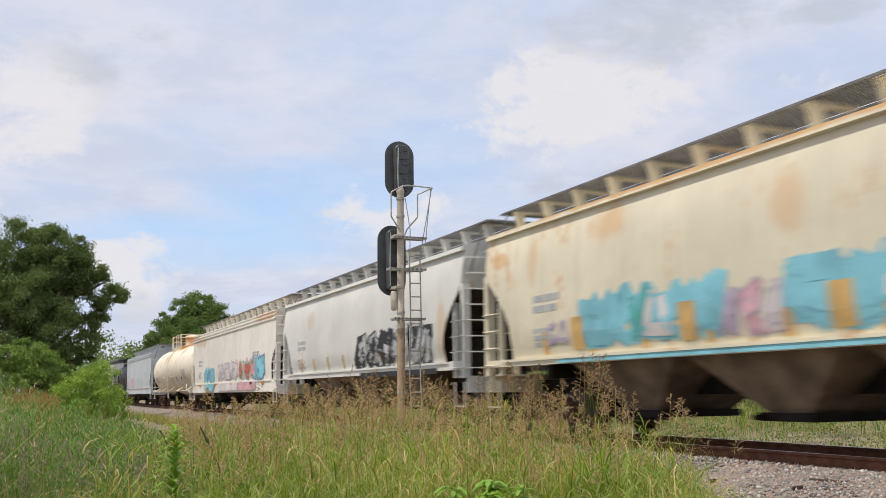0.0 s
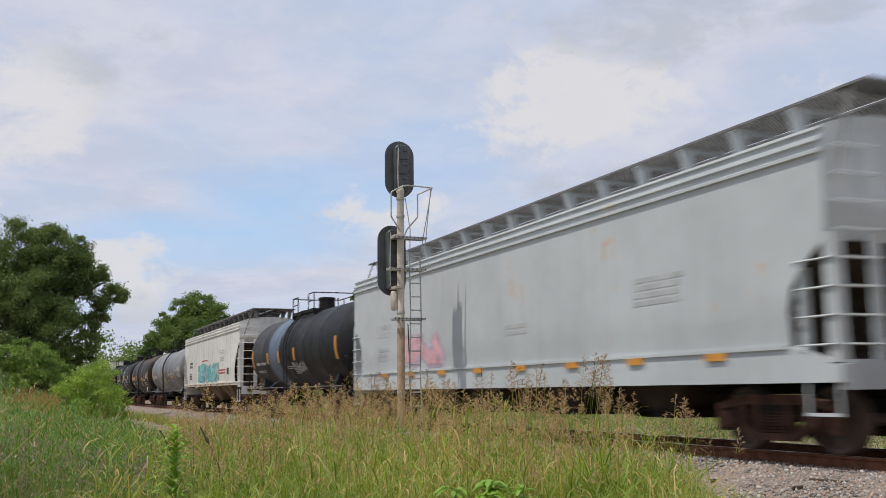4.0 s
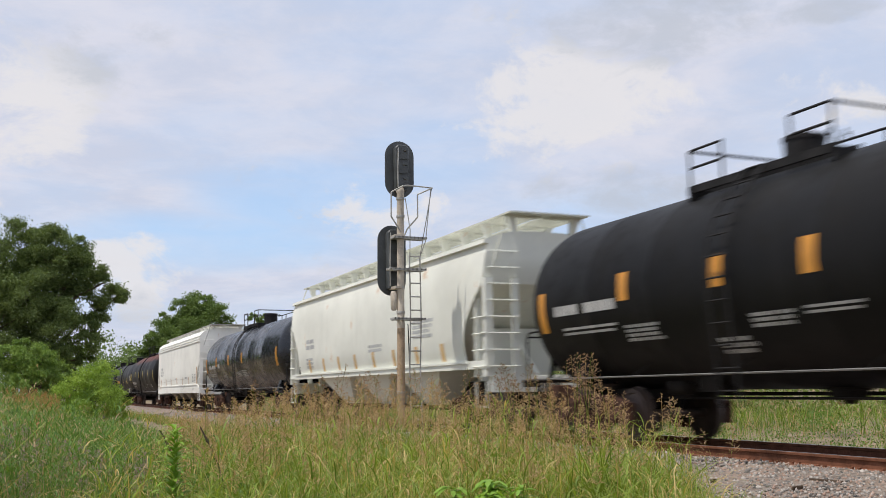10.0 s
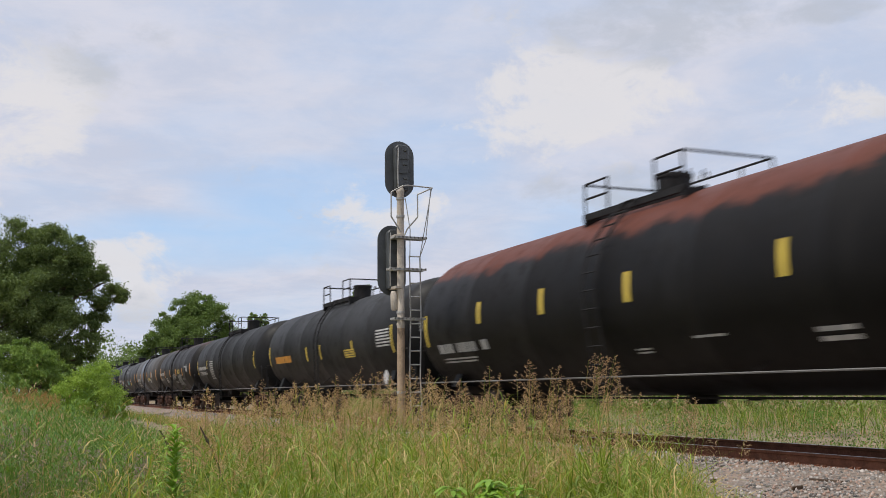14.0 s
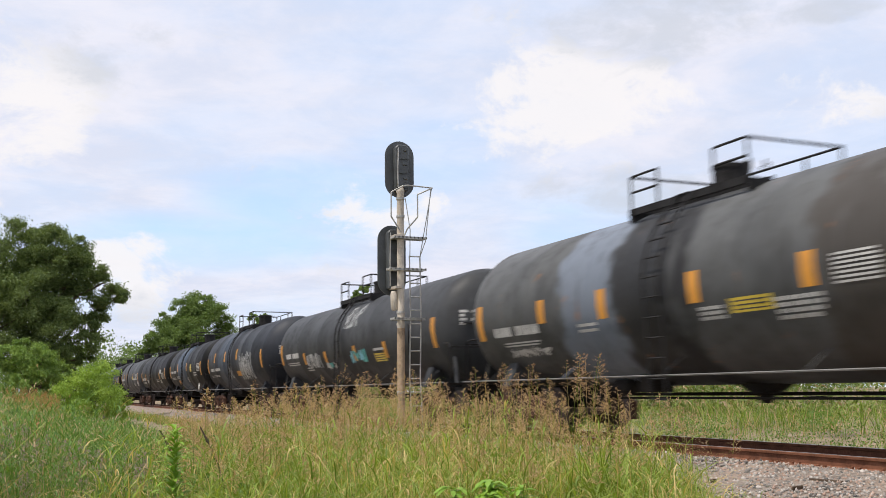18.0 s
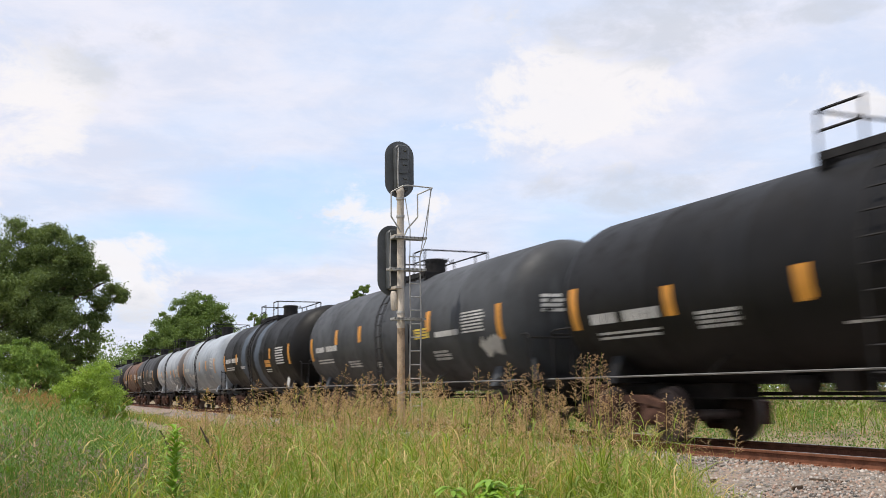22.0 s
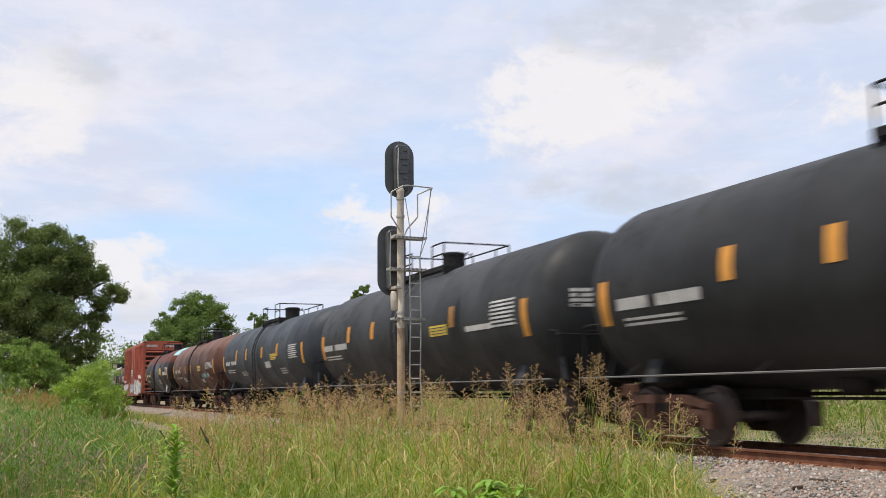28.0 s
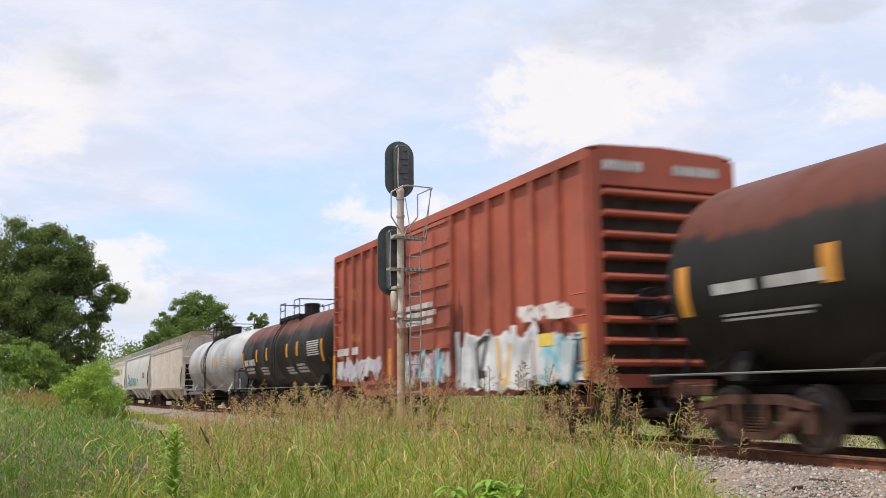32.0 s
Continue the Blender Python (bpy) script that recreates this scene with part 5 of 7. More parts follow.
def leaf_cloud(centres, spread, count, size, rng, flat=0.55, high=0.75):
    """Leaves as small folded rhombs about centres. Returns verts and tris."""
    n = len(centres) * count
    c = np.repeat(centres, count, 0) + np.clip(rng.normal(0, 1, (n, 3)), -2.3, 2.3) * np.repeat(spread, count)[:, None] * (1, 1, high)
    nrm = rng.normal(0, 1, (n, 3)) * (1, 1, 1 - flat) + (0, 0, flat)
    nrm /= np.linalg.norm(nrm, axis=1)[:, None]
    u = np.cross(nrm, rng.normal(0, 1, (n, 3)))
    u /= np.linalg.norm(u, axis=1)[:, None]
    v = np.cross(nrm, u)
    s = size * rng.uniform(0.6, 1.35, n)[:, None]
    verts = np.stack((c - u * s, c + v * s * 0.45 + nrm * s * 0.12, c + u * s, c - v * s * 0.45 + nrm * s * 0.12), 1).reshape(-1, 3)
    tris = (np.array([[0, 1, 2], [0, 2, 3]])[None] + (np.arange(n) * 4)[:, None, None]).reshape(-1, 3)
    return verts, tris


BARK = plain("grey_brown_bark", (0.10, 0.075, 0.055), 0.95, vary=0.4, scale=2, grain=18, bump=0.9)
GRASS = leafy("meadow_grass", (0.065, 0.115, 0.014), (0.29, 0.345, 0.052), dry=(0.47, 0.34, 0.16), dry_part=0.26)
GRASS_BEHIND = leafy("sunlit_grass", (0.07, 0.135, 0.018), (0.25, 0.34, 0.06), dry=(0.42, 0.32, 0.19), dry_part=0.07)
GRASS_WIDE = leafy("broad_grass", (0.075, 0.14, 0.018), (0.32, 0.41, 0.065), dry=(0.54, 0.41, 0.19), dry_part=0.20)
WEEDS = leafy("green_weeds", (0.04, 0.105, 0.018), (0.17, 0.30, 0.06), dry=(0.44, 0.32, 0.20), dry_part=0.13)
STEMS = leafy("red_brown_seed_heads", (0.20, 0.105, 0.065), (0.60, 0.43, 0.26), through_light=0.25)
DRY_STEMS = leafy("pinkish_tan_seed_heads", (0.36, 0.22, 0.13), (0.60, 0.44, 0.26), through_light=0.3)
RUST_STEMS = leafy("rusty_seed_heads", (0.28, 0.13, 0.06), (0.50, 0.27, 0.13), through_light=0.3)
MAUVE_STEMS = leafy("mauve_grey_seed_heads", (0.20, 0.15, 0.15), (0.40, 0.32, 0.31), through_light=0.3)
TREE_LEAF = leafy("dark_tree_leaves", (0.045, 0.075, 0.022), (0.19, 0.26, 0.085), through_light=0.32)
FAR_LEAF = leafy("mid_green_tree_leaves", (0.06, 0.11, 0.028), (0.20, 0.29, 0.075), through_light=0.25)
WEED_LEAF = leafy("fresh_weed_leaves", (0.19, 0.33, 0.045), (0.26, 0.42, 0.07), through_light=0.35)
SCRUB_LEAF = leafy("dull_scrub_leaves", (0.07, 0.115, 0.025), (0.20, 0.25, 0.07), dry=(0.36, 0.27, 0.17), dry_part=0.16, through_light=0.3)
SHRUB_LEAF = leafy("green_shrub_leaves", (0.07, 0.14, 0.028), (0.24, 0.35, 0.08), through_light=0.3)
BUSH_LEAF = leafy("bright_bush_leaves", (0.12, 0.22, 0.03), (0.36, 0.50, 0.09), through_light=0.3)


def tree(name, x, y, height, radius, crown_base, leaf, leaf_size, clumps, count, label, category="tree", seed=1, lobes=(), tight=1.0):
    """A trunk, limbs to each lobe of the crown, and on every lobe flat sprays of leaves with gaps between them."""
    rng = np.random.default_rng(seed)
    rnd = random.Random(seed)
    thing = tagged(new(name), label, category)
    thing.location = (x, y, ground_z(x, 0) - 0.1)
    bm = bmesh.new()
    top = height * 0.72
    tr = max(0.06, height * 0.022)
    prev = Vector((0, 0, 0))
    for k in range(1, 6):
        p = Vector((rnd.uniform(-0.12, 0.12) * k * radius * 0.15, rnd.uniform(-0.12, 0.12) * k * radius * 0.15, top * k / 5))
        rod(bm, prev, p, tr * (1.15 - 0.17 * (k - 1)), 8, tr * (1.15 - 0.17 * k))
        prev = p
    part("trunk", bm, BARK, thing)
    lobes = list(lobes)
    if not lobes:
        mid = (height + crown_base) / 2
        lobes.append((0, 0, mid, radius * 0.62))
        for k in range(9):
            a, f = k * 2.4 + rnd.uniform(-0.4, 0.4), rnd.uniform(-0.85, 0.95)
            q = radius * rnd.uniform(0.5, 0.72) * math.sqrt(1 - 0.75 * f * f)
            lobes.append((math.cos(a) * q, math.sin(a) * q, mid + f * (height - crown_base) * 0.36, radius * rnd.uniform(0.28, 0.42)))
    total = sum(b[3] ** 2 for b in lobes)
    bm = bmesh.new()
    centres, spread = [], []
    for lx, ly, lz, lr in lobes:
        core = Vector((lx, ly, lz))
        s = Vector((0, 0, min(top, max(height * 0.1, lz * rnd.uniform(0.4, 0.65)))))
        bend = s.lerp(core, 0.55) + Vector((0, 0, 0.05 * height))
        rod(bm, s, bend, tr * 0.5, 6, tr * 0.3)
        rod(bm, bend, core, tr * 0.3, 5, tr * 0.14)
        for k in range(max(5, round(clumps * lr * lr / total))):
            d = Vector((rng.normal(), rng.normal(), rng.normal() + 0.25)).normalized()
            p = core + d * lr * rnd.choice((0.45, 0.75, 0.95, 1.05))
            centres.append(p)
            spread.append(lr * rnd.uniform(0.12, 0.24) * tight)
            if k % 2 == 0:
                rod(bm, core.lerp(p, 0.1), p, tr * 0.10, 4, tr * 0.03)
    part("branching", bm, BARK, thing)
    v, f = leaf_cloud(np.array(centres), np.array(spread), count, leaf_size, rng, high=0.7)
    crown = raw_mesh("crown", v, f, leaf, "", "")
    crown.parent = thing
    return thing


def build_plants():
    rng = np.random.default_rng(2)

    def cut(xy, tall, limit, blur):
        ok = xy[:, 0] < limit + 0.5 * np.sin(xy[:, 1] * 0.9) + rng.normal(0, blur, len(xy))
        return xy[ok], tall[ok]
    # field of grass before the line: thin culms in tufts, with arching leaves set along them
    tuft, high = cut(*view_points(rng, 9500, -120, 1330, 6.5, 27, 1.1), 7.6, 0.35)
    near = np.clip((tuft[:, 0] - 6.4) / 0.6, 0, 1) * (tuft[:, 1] < 13.5)
    px = np.array([784 + 1740 * math.tan(math.atan2(x, y) - HEADING) for x, y in tuft])
    ok = (rng.random(len(tuft)) > near) & (rng.random(len(tuft)) < np.clip((px - 120) / 360, 0.05, 1))
    tuft, high = tuft[ok], high[ok]
    high *= np.array([0.86 + 0.5 * noise.noise((x * 0.9, y * 0.9, 1.0)) for x, y in tuft]) * (0.62 + 0.75 * rng.random(len(tuft)) ** 1.7)
    per = rng.integers(4, 9, len(tuft))
    xy, tall = np.repeat(tuft, per, 0) + rng.normal(0, 0.05, (per.sum(), 2)), np.repeat(high, per)
    blades("field_grass", xy, rng.uniform(0.55, 1.05, len(xy)) * tall, rng.uniform(0.0035, 0.009, len(xy)), 0.42, 0.85, GRASS, "tall yellow-green meadow grass with dry stalks", seed=3)
    per = rng.integers(4, 11, len(tuft))
    xy, tall = np.repeat(tuft, per, 0) + rng.normal(0, 0.07, (per.sum(), 2)), np.repeat(high, per)
    z = np.array([ground_z(x, 0) for x in xy[:, 0]]) + tall * rng.uniform(0.25, 0.82, len(xy))
    blades("grass_leaves", xy, rng.uniform(0.08, 0.26, len(xy)), rng.uniform(0.006, 0.014, len(xy)), 0.75, 1.5, GRASS_WIDE, "arching yellow-green leaves of the meadow grass", seed=23, levels=6, zoff=z)
    # tufts of broad drooping blades
    base, high = cut(*view_points(rng, 900, 380, 1290, 7.0, 15, 0.9), 6.9, 0.2)
    per = rng.integers(5, 11, len(base))
    xy = np.repeat(base, per, 0) + rng.normal(0, 0.05, (per.sum(), 2))
    tall = np.repeat(high, per)
    edge, edge_high = cut(*view_points(rng, 150, 1000, 1165, 8.2, 11.5, 1.0), 6.9, 0.1)
    more = np.repeat(edge, 9, 0) + rng.normal(0, 0.05, (9 * len(edge), 2))
    xy, tall = np.concatenate((xy, more)), np.concatenate((tall, np.repeat(edge_high, 9) * 1.12))
    blades("broad_grass", xy, rng.uniform(0.5, 1.1, len(xy)) * tall, rng.uniform(0.011, 0.022, len(xy)), 0.28, 1.5, GRASS_WIDE, "broad drooping bright green grass blades", seed=4, levels=8)
    # greener weeds under the trees: upright stems set with narrow leaves
    def fade(xy, tall):
        px = np.array([784 + 1740 * math.tan(math.atan2(x, y) - HEADING) for x, y in xy])
        ok = rng.random(len(xy)) < np.clip((480 - px) / 400, 0, 1)
        return xy[ok], tall[ok]
    stem, high = fade(*cut(*view_points(rng, 5600, -150, 480, 7.5, 36, 1.0), 4.6, 0.4))
    high *= np.array([0.9 + 0.45 * noise.noise((x * 0.7, y * 0.7, 5.0)) for x, y in stem]) * rng.uniform(0.7, 1.12, len(stem))
    xy, tall = np.repeat(stem, 3, 0) + rng.normal(0, 0.05, (3 * len(stem), 2)), np.repeat(high, 3)
    blades("green_weeds", xy, rng.uniform(0.6, 1.05, len(xy)) * tall, rng.uniform(0.003, 0.007, len(xy)), 0.14, 0.2, WEEDS, "dense tall green weeds", "weeds", seed=5)
    per = 26
    xy, tall = np.repeat(stem, per, 0) + rng.normal(0, 0.025, (per * len(stem), 2)), np.repeat(high, per)
    z = np.array([ground_z(x, 0) for x in xy[:, 0]]) + tall * rng.uniform(0.3, 1.0, len(xy))
    blades("narrow_leaved_weeds", xy, rng.uniform(0.03, 0.085, len(xy)), rng.uniform(0.007, 0.015, len(xy)), 0.9, 0.7, WEEDS, "upright green weeds with narrow leaves", "weeds", seed=25, levels=4, zoff=z)
    # short grass where the camera stands
    n = 26000
    xy = np.stack((rng.uniform(-14, 7.2, n), rng.uniform(-14, 7.5, n)), -1)
    ok = (xy @ np.array((math.sin(HEADING), math.cos(HEADING))) < 6.4) & (np.hypot(xy[:, 0], xy[:, 1]) > 0.5)
    xy = xy[ok]
    blades("short_grass", xy, rng.uniform(0.10, 0.34, len(xy)), rng.uniform(0.006, 0.014, len(xy)), 0.5, 0.7, GRASS, "short trodden grass beside the meadow", seed=29, levels=4)
    # strip along the line: thick near by, thin where the ballast shows
    n = 26000
    xy = np.stack((rng.uniform(5.6, 9.0, n), 12 + 80 * rng.random(n) ** 1.3), -1)
    thick = np.where(xy[:, 1] < 31, 8.7, 7.3)
    ok = (rng.random(n) < np.clip((thick - xy[:, 0]) / 1.0, 0.05, 1)) & (xy[:, 1] > 14.5)
    xy = xy[ok]
    blades("lineside_grass", xy, rng.uniform(0.18, 0.55, len(xy)), rng.uniform(0.007, 0.016, len(xy)), 0.4, 0.4, GRASS, "short dry grass along the ballast", seed=6, levels=4)
    # rough field behind the track
    n = 64000
    xy = np.stack((13.6 + 26 * rng.random(n) ** 1.6, 2 + 75 * rng.random(n) ** 1.25), -1)
    clump = np.array([max(0.25, 0.75 + 0.9 * noise.noise((x * 0.45, y * 0.45, 9.0))) for x, y in xy])
    grow = np.clip((xy[:, 0] - 12.8) / 5, 0.28, 1)
    ok = np.array([noise.noise((x * 0.3, y * 0.22, 31.0)) for x, y in xy]) < 0.16 + 0.3 * rng.random(n)
    xy, clump, grow = xy[ok], clump[ok], grow[ok]
    n = len(xy)
    blades("grass_behind_track", xy, rng.uniform(0.2, 0.8, n) * clump * grow, rng.uniform(0.008, 0.020, n), 0.55, 1.1, GRASS_BEHIND, "sunlit rough grass behind the track", seed=7, levels=4)
    n = 22000
    xy = np.stack((16.5 + 18 * rng.random(n), 4 + 80 * rng.random(n) ** 1.1), -1)
    clump = np.array([noise.noise((x * 0.33, y * 0.33, 4.0)) for x, y in xy])
    ok = clump > 0.08
    xy = xy[ok]
    blades("tall_grass_behind_track", xy, rng.uniform(0.7, 1.5, len(xy)) * (0.75 + 0.6 * clump[ok]), rng.uniform(0.012, 0.032, len(xy)), 0.25, 0.6, GRASS_BEHIND, "tall clumps of grass behind the track", seed=17, levels=5)
    n = 1500
    c = np.stack((13.2 + 9 * rng.random(n) ** 1.5, 4 + 50 * rng.random(n), np.full(n, -0.3)), -1)
    keep = np.array([noise.noise((x * 0.5, y * 0.5, 21.0)) for x, y, _ in c])
    c[:, 2] += np.clip(keep, 0, 1) * rng.uniform(0.1, 1.0, n)
    v, f = leaf_cloud(c[keep > -0.05], np.full(int((keep > -0.05).sum()), 0.2), 44, 0.026, rng)
    raw_mesh("ground_cover", v, f, WEEDS, "low leafy weeds behind the track", "weeds")
    n = 7000
    xy = np.stack((15.5 + 16 * rng.random(n), 4 + 70 * rng.random(n) ** 1.2), -1)
    ok = np.array([noise.noise((x * 0.25, y * 0.25, 14.0)) for x, y in xy]) > 0.2
    xy = xy[ok]
    blades("dry_grass_behind_track", xy, rng.uniform(0.5, 1.1, len(xy)), rng.uniform(0.008, 0.016, len(xy)), 0.5, 0.8, DRY_STEMS, "patches of pinkish dry grass behind the track", seed=27, levels=4)


def panicle_meshes(xy, heights, seed, head, wide, grains):
    """Loose pyramid-shaped seed heads of tall grass on thin stems: verts and tris of the stems and of the heads."""
    rng = np.random.default_rng(seed)
    verts, tris, stems, stem_tris = [], [], [], []

    def sliver(a, b, w, vs, ts):
        d = b - a
        s = np.cross(d, rng.normal(0, 1, 3))
        s = s / (np.linalg.norm(s) + 1e-9) * w
        k = len(vs)
        vs.extend((a - s, a + s, b + s * 0.6, b - s * 0.6))
        ts.extend(((k, k + 1, k + 2), (k, k + 2, k + 3)))
    for (x, y), h in zip(xy, heights):
        z0 = ground_z(x, 0)
        lean = rng.normal(0, 0.08, 2)
        pts = [np.array((x + lean[0] * h * t * t, y + lean[1] * h * t * t, z0 + h * t)) for t in (0, 0.35, 0.7, 1.0)]
        for a, b in zip(pts, pts[1:]):
            sliver(a, b, 0.003, stems, stem_tris)
            sliver(a, b, 0.003, stems, stem_tris)
        n = min(rng.uniform(*head), h * 0.5)
        count = rng.integers(16, 26)
        for k in range(count):
            f = (k + rng.random()) / count
            p = pts[3] - np.array((lean[0] * 0.5, lean[1] * 0.5, 1.0)) * n * f
            az = rng.uniform(0, math.tau)
            rise = rng.uniform(0.35, 0.9)
            d = np.array((math.cos(az), math.sin(az), rise))
            d /= np.linalg.norm(d)
            q = p + d * n * wide * (0.12 + f ** 0.8) * rng.uniform(0.6, 1.15)
            sliver(p, q, 0.001, verts, tris)
            for s in np.linspace(0.25, 1, grains):
                c = p + (q - p) * s - np.array((0, 0, 0.012)) * s * s
                e = d * 0.7 + rng.normal(0, 0.45, 3) - (0, 0, 0.2)
                sliver(c, c + e * 0.013, 0.0028, verts, tris)
    return np.array(stems), np.array(stem_tris), np.array(verts), np.array(tris)


def panicles(name, xy, heights, material, seed, label, head=(0.24, 0.46), wide=0.36, grains=9):
    stems, stem_tris, verts, tris = panicle_meshes(xy, heights, seed, head, wide, grains)
    raw_mesh(name + "_stems", stems, stem_tris, GRASS, "thin green stems of seeding grass", "grass", smooth=False)
    return raw_mesh(name, verts, tris, material, label, "grass", smooth=False)


CLUMPS = []


def seeding_clump(px, top, n, d, seed):
    """A clump of tall seeding grass that sways as one about its foot: place across the view, height of its tops, stems, distance."""
    rng = np.random.default_rng(seed)

    def at(q, dd):
        lat = (q - 784) / 1740
        return dd * (math.sin(HEADING) + lat * math.cos(HEADING)), dd * (math.cos(HEADING) - lat * math.sin(HEADING))
    spots, highs = [], []
    for _ in range(n):
        q, dd = px + rng.normal(0, 9), d + rng.normal(0, 0.25)
        x, y = at(q, dd)
        tip = EYE[2] - (top + abs(rng.normal(0, 26)) - 701 + 0.0105 * (q - 40)) / 1760 * dd
        spots.append((x, y))
        highs.append(tip - ground_z(x, 0))
    foot = np.array((*at(px, d), ground_z(at(px, d)[0], 0)))
    clump = tagged(new("seeding_grass_clump"), "clump of tall grass with reddish brown seed heads", "grass", "seeding grass clumps")
    spots = np.array(spots)
    stems, stem_tris, verts, tris = panicle_meshes(spots, highs, seed, (0.24, 0.46), 0.36, 9)
    leaf_at = np.repeat(spots, 8, 0) + rng.normal(0, 0.07, (8 * n, 2))
    leaves = blades("leaf_tuft", leaf_at, np.repeat(highs, 8) * rng.uniform(0.35, 0.75, 8 * n), rng.uniform(0.010, 0.022, 8 * n), 0.3, 1.0, GRASS_WIDE, "", "", seed=seed, levels=7)
    leaves.data.transform(Matrix.Translation(-Vector(foot)))
    for ob in (raw_mesh("stem_tuft", stems - foot, stem_tris, GRASS, "", "", smooth=False), raw_mesh("seed_head_spray", verts - foot, tris, STEMS, "", "", smooth=False), leaves):
        ob["kind"] = "stuff"
        ob.parent = clump
    clump.location = foot
    CLUMPS.append((clump, Vector(foot), min(1.0, (11.0 / d) ** 2) * rng.uniform(0.75, 1.05), rng.uniform(0, math.tau)))


def build_more_plants():
    rng = np.random.default_rng(8)
    for k, spot in enumerate(((480, 668, 5, 15), (540, 676, 4, 14.5), (590, 645, 4, 13), (650, 642, 6, 13), (685, 655, 5, 13), (745, 650, 4, 12), (800, 668, 4, 12), (855, 645, 5, 11.5), (905, 652, 5, 11), (930, 642, 5, 11))):
        seeding_clump(*spot, 40 + k)
    for k, spot in enumerate(((970, 665, 5, 11), (1010, 612, 5, 11), (1028, 618, 4, 11), (1050, 652, 5, 11), (1092, 660, 4, 11), (1120, 695, 4, 10.5), (1160, 692, 5, 10.5), (1200, 700, 3, 10.5), (1255, 735, 2, 10))):
        seeding_clump(*spot, 60 + k)
    xy, tall = view_points(rng, 760, 300, 1080, 10.5, 24, 1.0)
    ok = xy[:, 0] < 7.9
    panicles("low_seed_heads", xy[ok], (np.maximum(tall, 0.5) * rng.uniform(0.9, 1.42, len(xy)))[ok], DRY_STEMS, 10, "fine pinkish tan seed heads over the grass", (0.15, 0.30), 0.5, 7)
    xy, tall = view_points(rng, 260, 300, 1140, 7.2, 12, 1.0)
    ok = xy[:, 0] < 6.6
    panicles("meadow_seed_heads", xy[ok], (tall * rng.uniform(0.7, 1.04, len(xy)))[ok], DRY_STEMS, 12, "fine tan seed heads among the meadow grass", (0.12, 0.26), 0.4, 6)
    xy, tall = view_points(rng, 130, 30, 110, 22, 30, 1.0)
    panicles("weed_seed_heads", xy, tall * rng.uniform(0.95, 1.15, len(xy)), RUST_STEMS, 11, "rusty seed heads among green weeds", (0.2, 0.4), 0.4, 7)
    xy, tall = view_points(rng, 150, -40, 330, 8.0, 12, 1.0)
    panicles("grey_seed_heads", xy, tall * rng.uniform(0.35, 0.8, len(xy)), MAUVE_STEMS, 13, "dull mauve seed heads low among the weeds", (0.12, 0.26), 0.45, 7)


def leafy_weed(name, x, y, height, leaves, leaf_len, material, label, seed, rosette=False):
    """A weed of its own: a stem with long leaves set round it, or a rosette of lobed leaves."""
    rnd = random.Random(seed)
    thing = tagged(new(name), label, "weed")
    thing.location = (x, y, ground_z(x, 0))
    bm = bmesh.new()
    rod(bm, (0, 0, -0.05), (0.02, 0.01, height), 0.009, 6, 0.004)
    part("stem", bm, material, thing)
    for k in range(leaves):
        a = k * 2.4 + rnd.uniform(-0.3, 0.3)
        z = height * (0.25 + 0.75 * (k / leaves)) if not rosette else height * rnd.uniform(0.75, 1.0)
        n = leaf_len * rnd.uniform(0.75, 1.2) * (1.0 if rosette else 1.15 - 0.6 * k / leaves)
        bm = bmesh.new()
        rows = []
        for j in range(6):
            f = j / 5
            r = n * f * (1.0 if rosette else 0.62)
            w = n * (0.17 if rosette else 0.075) * math.sin(math.pi * (0.12 + 0.86 * f)) * (1 + (0.3 * math.cos(j * math.pi) if rosette else 0))
            zz = z + n * ((0.55 * f - 0.75 * f * f) if rosette else (0.62 * f - 0.5 * f * f))
            c = Vector((math.cos(a) * r, math.sin(a) * r, zz))
            side = Vector((-math.sin(a), math.cos(a), 0)) * w
            rows.append((bm.verts.new(c - side), bm.verts.new(c + Vector((0, 0, -0.12 * w))), bm.verts.new(c + side)))
        for p, q in zip(rows, rows[1:]):
            bm.faces.new((p[0], p[1], q[1], q[0])), bm.faces.new((p[1], p[2], q[2], q[1]))
        part("leaf", bm, material, thing)
    return thing


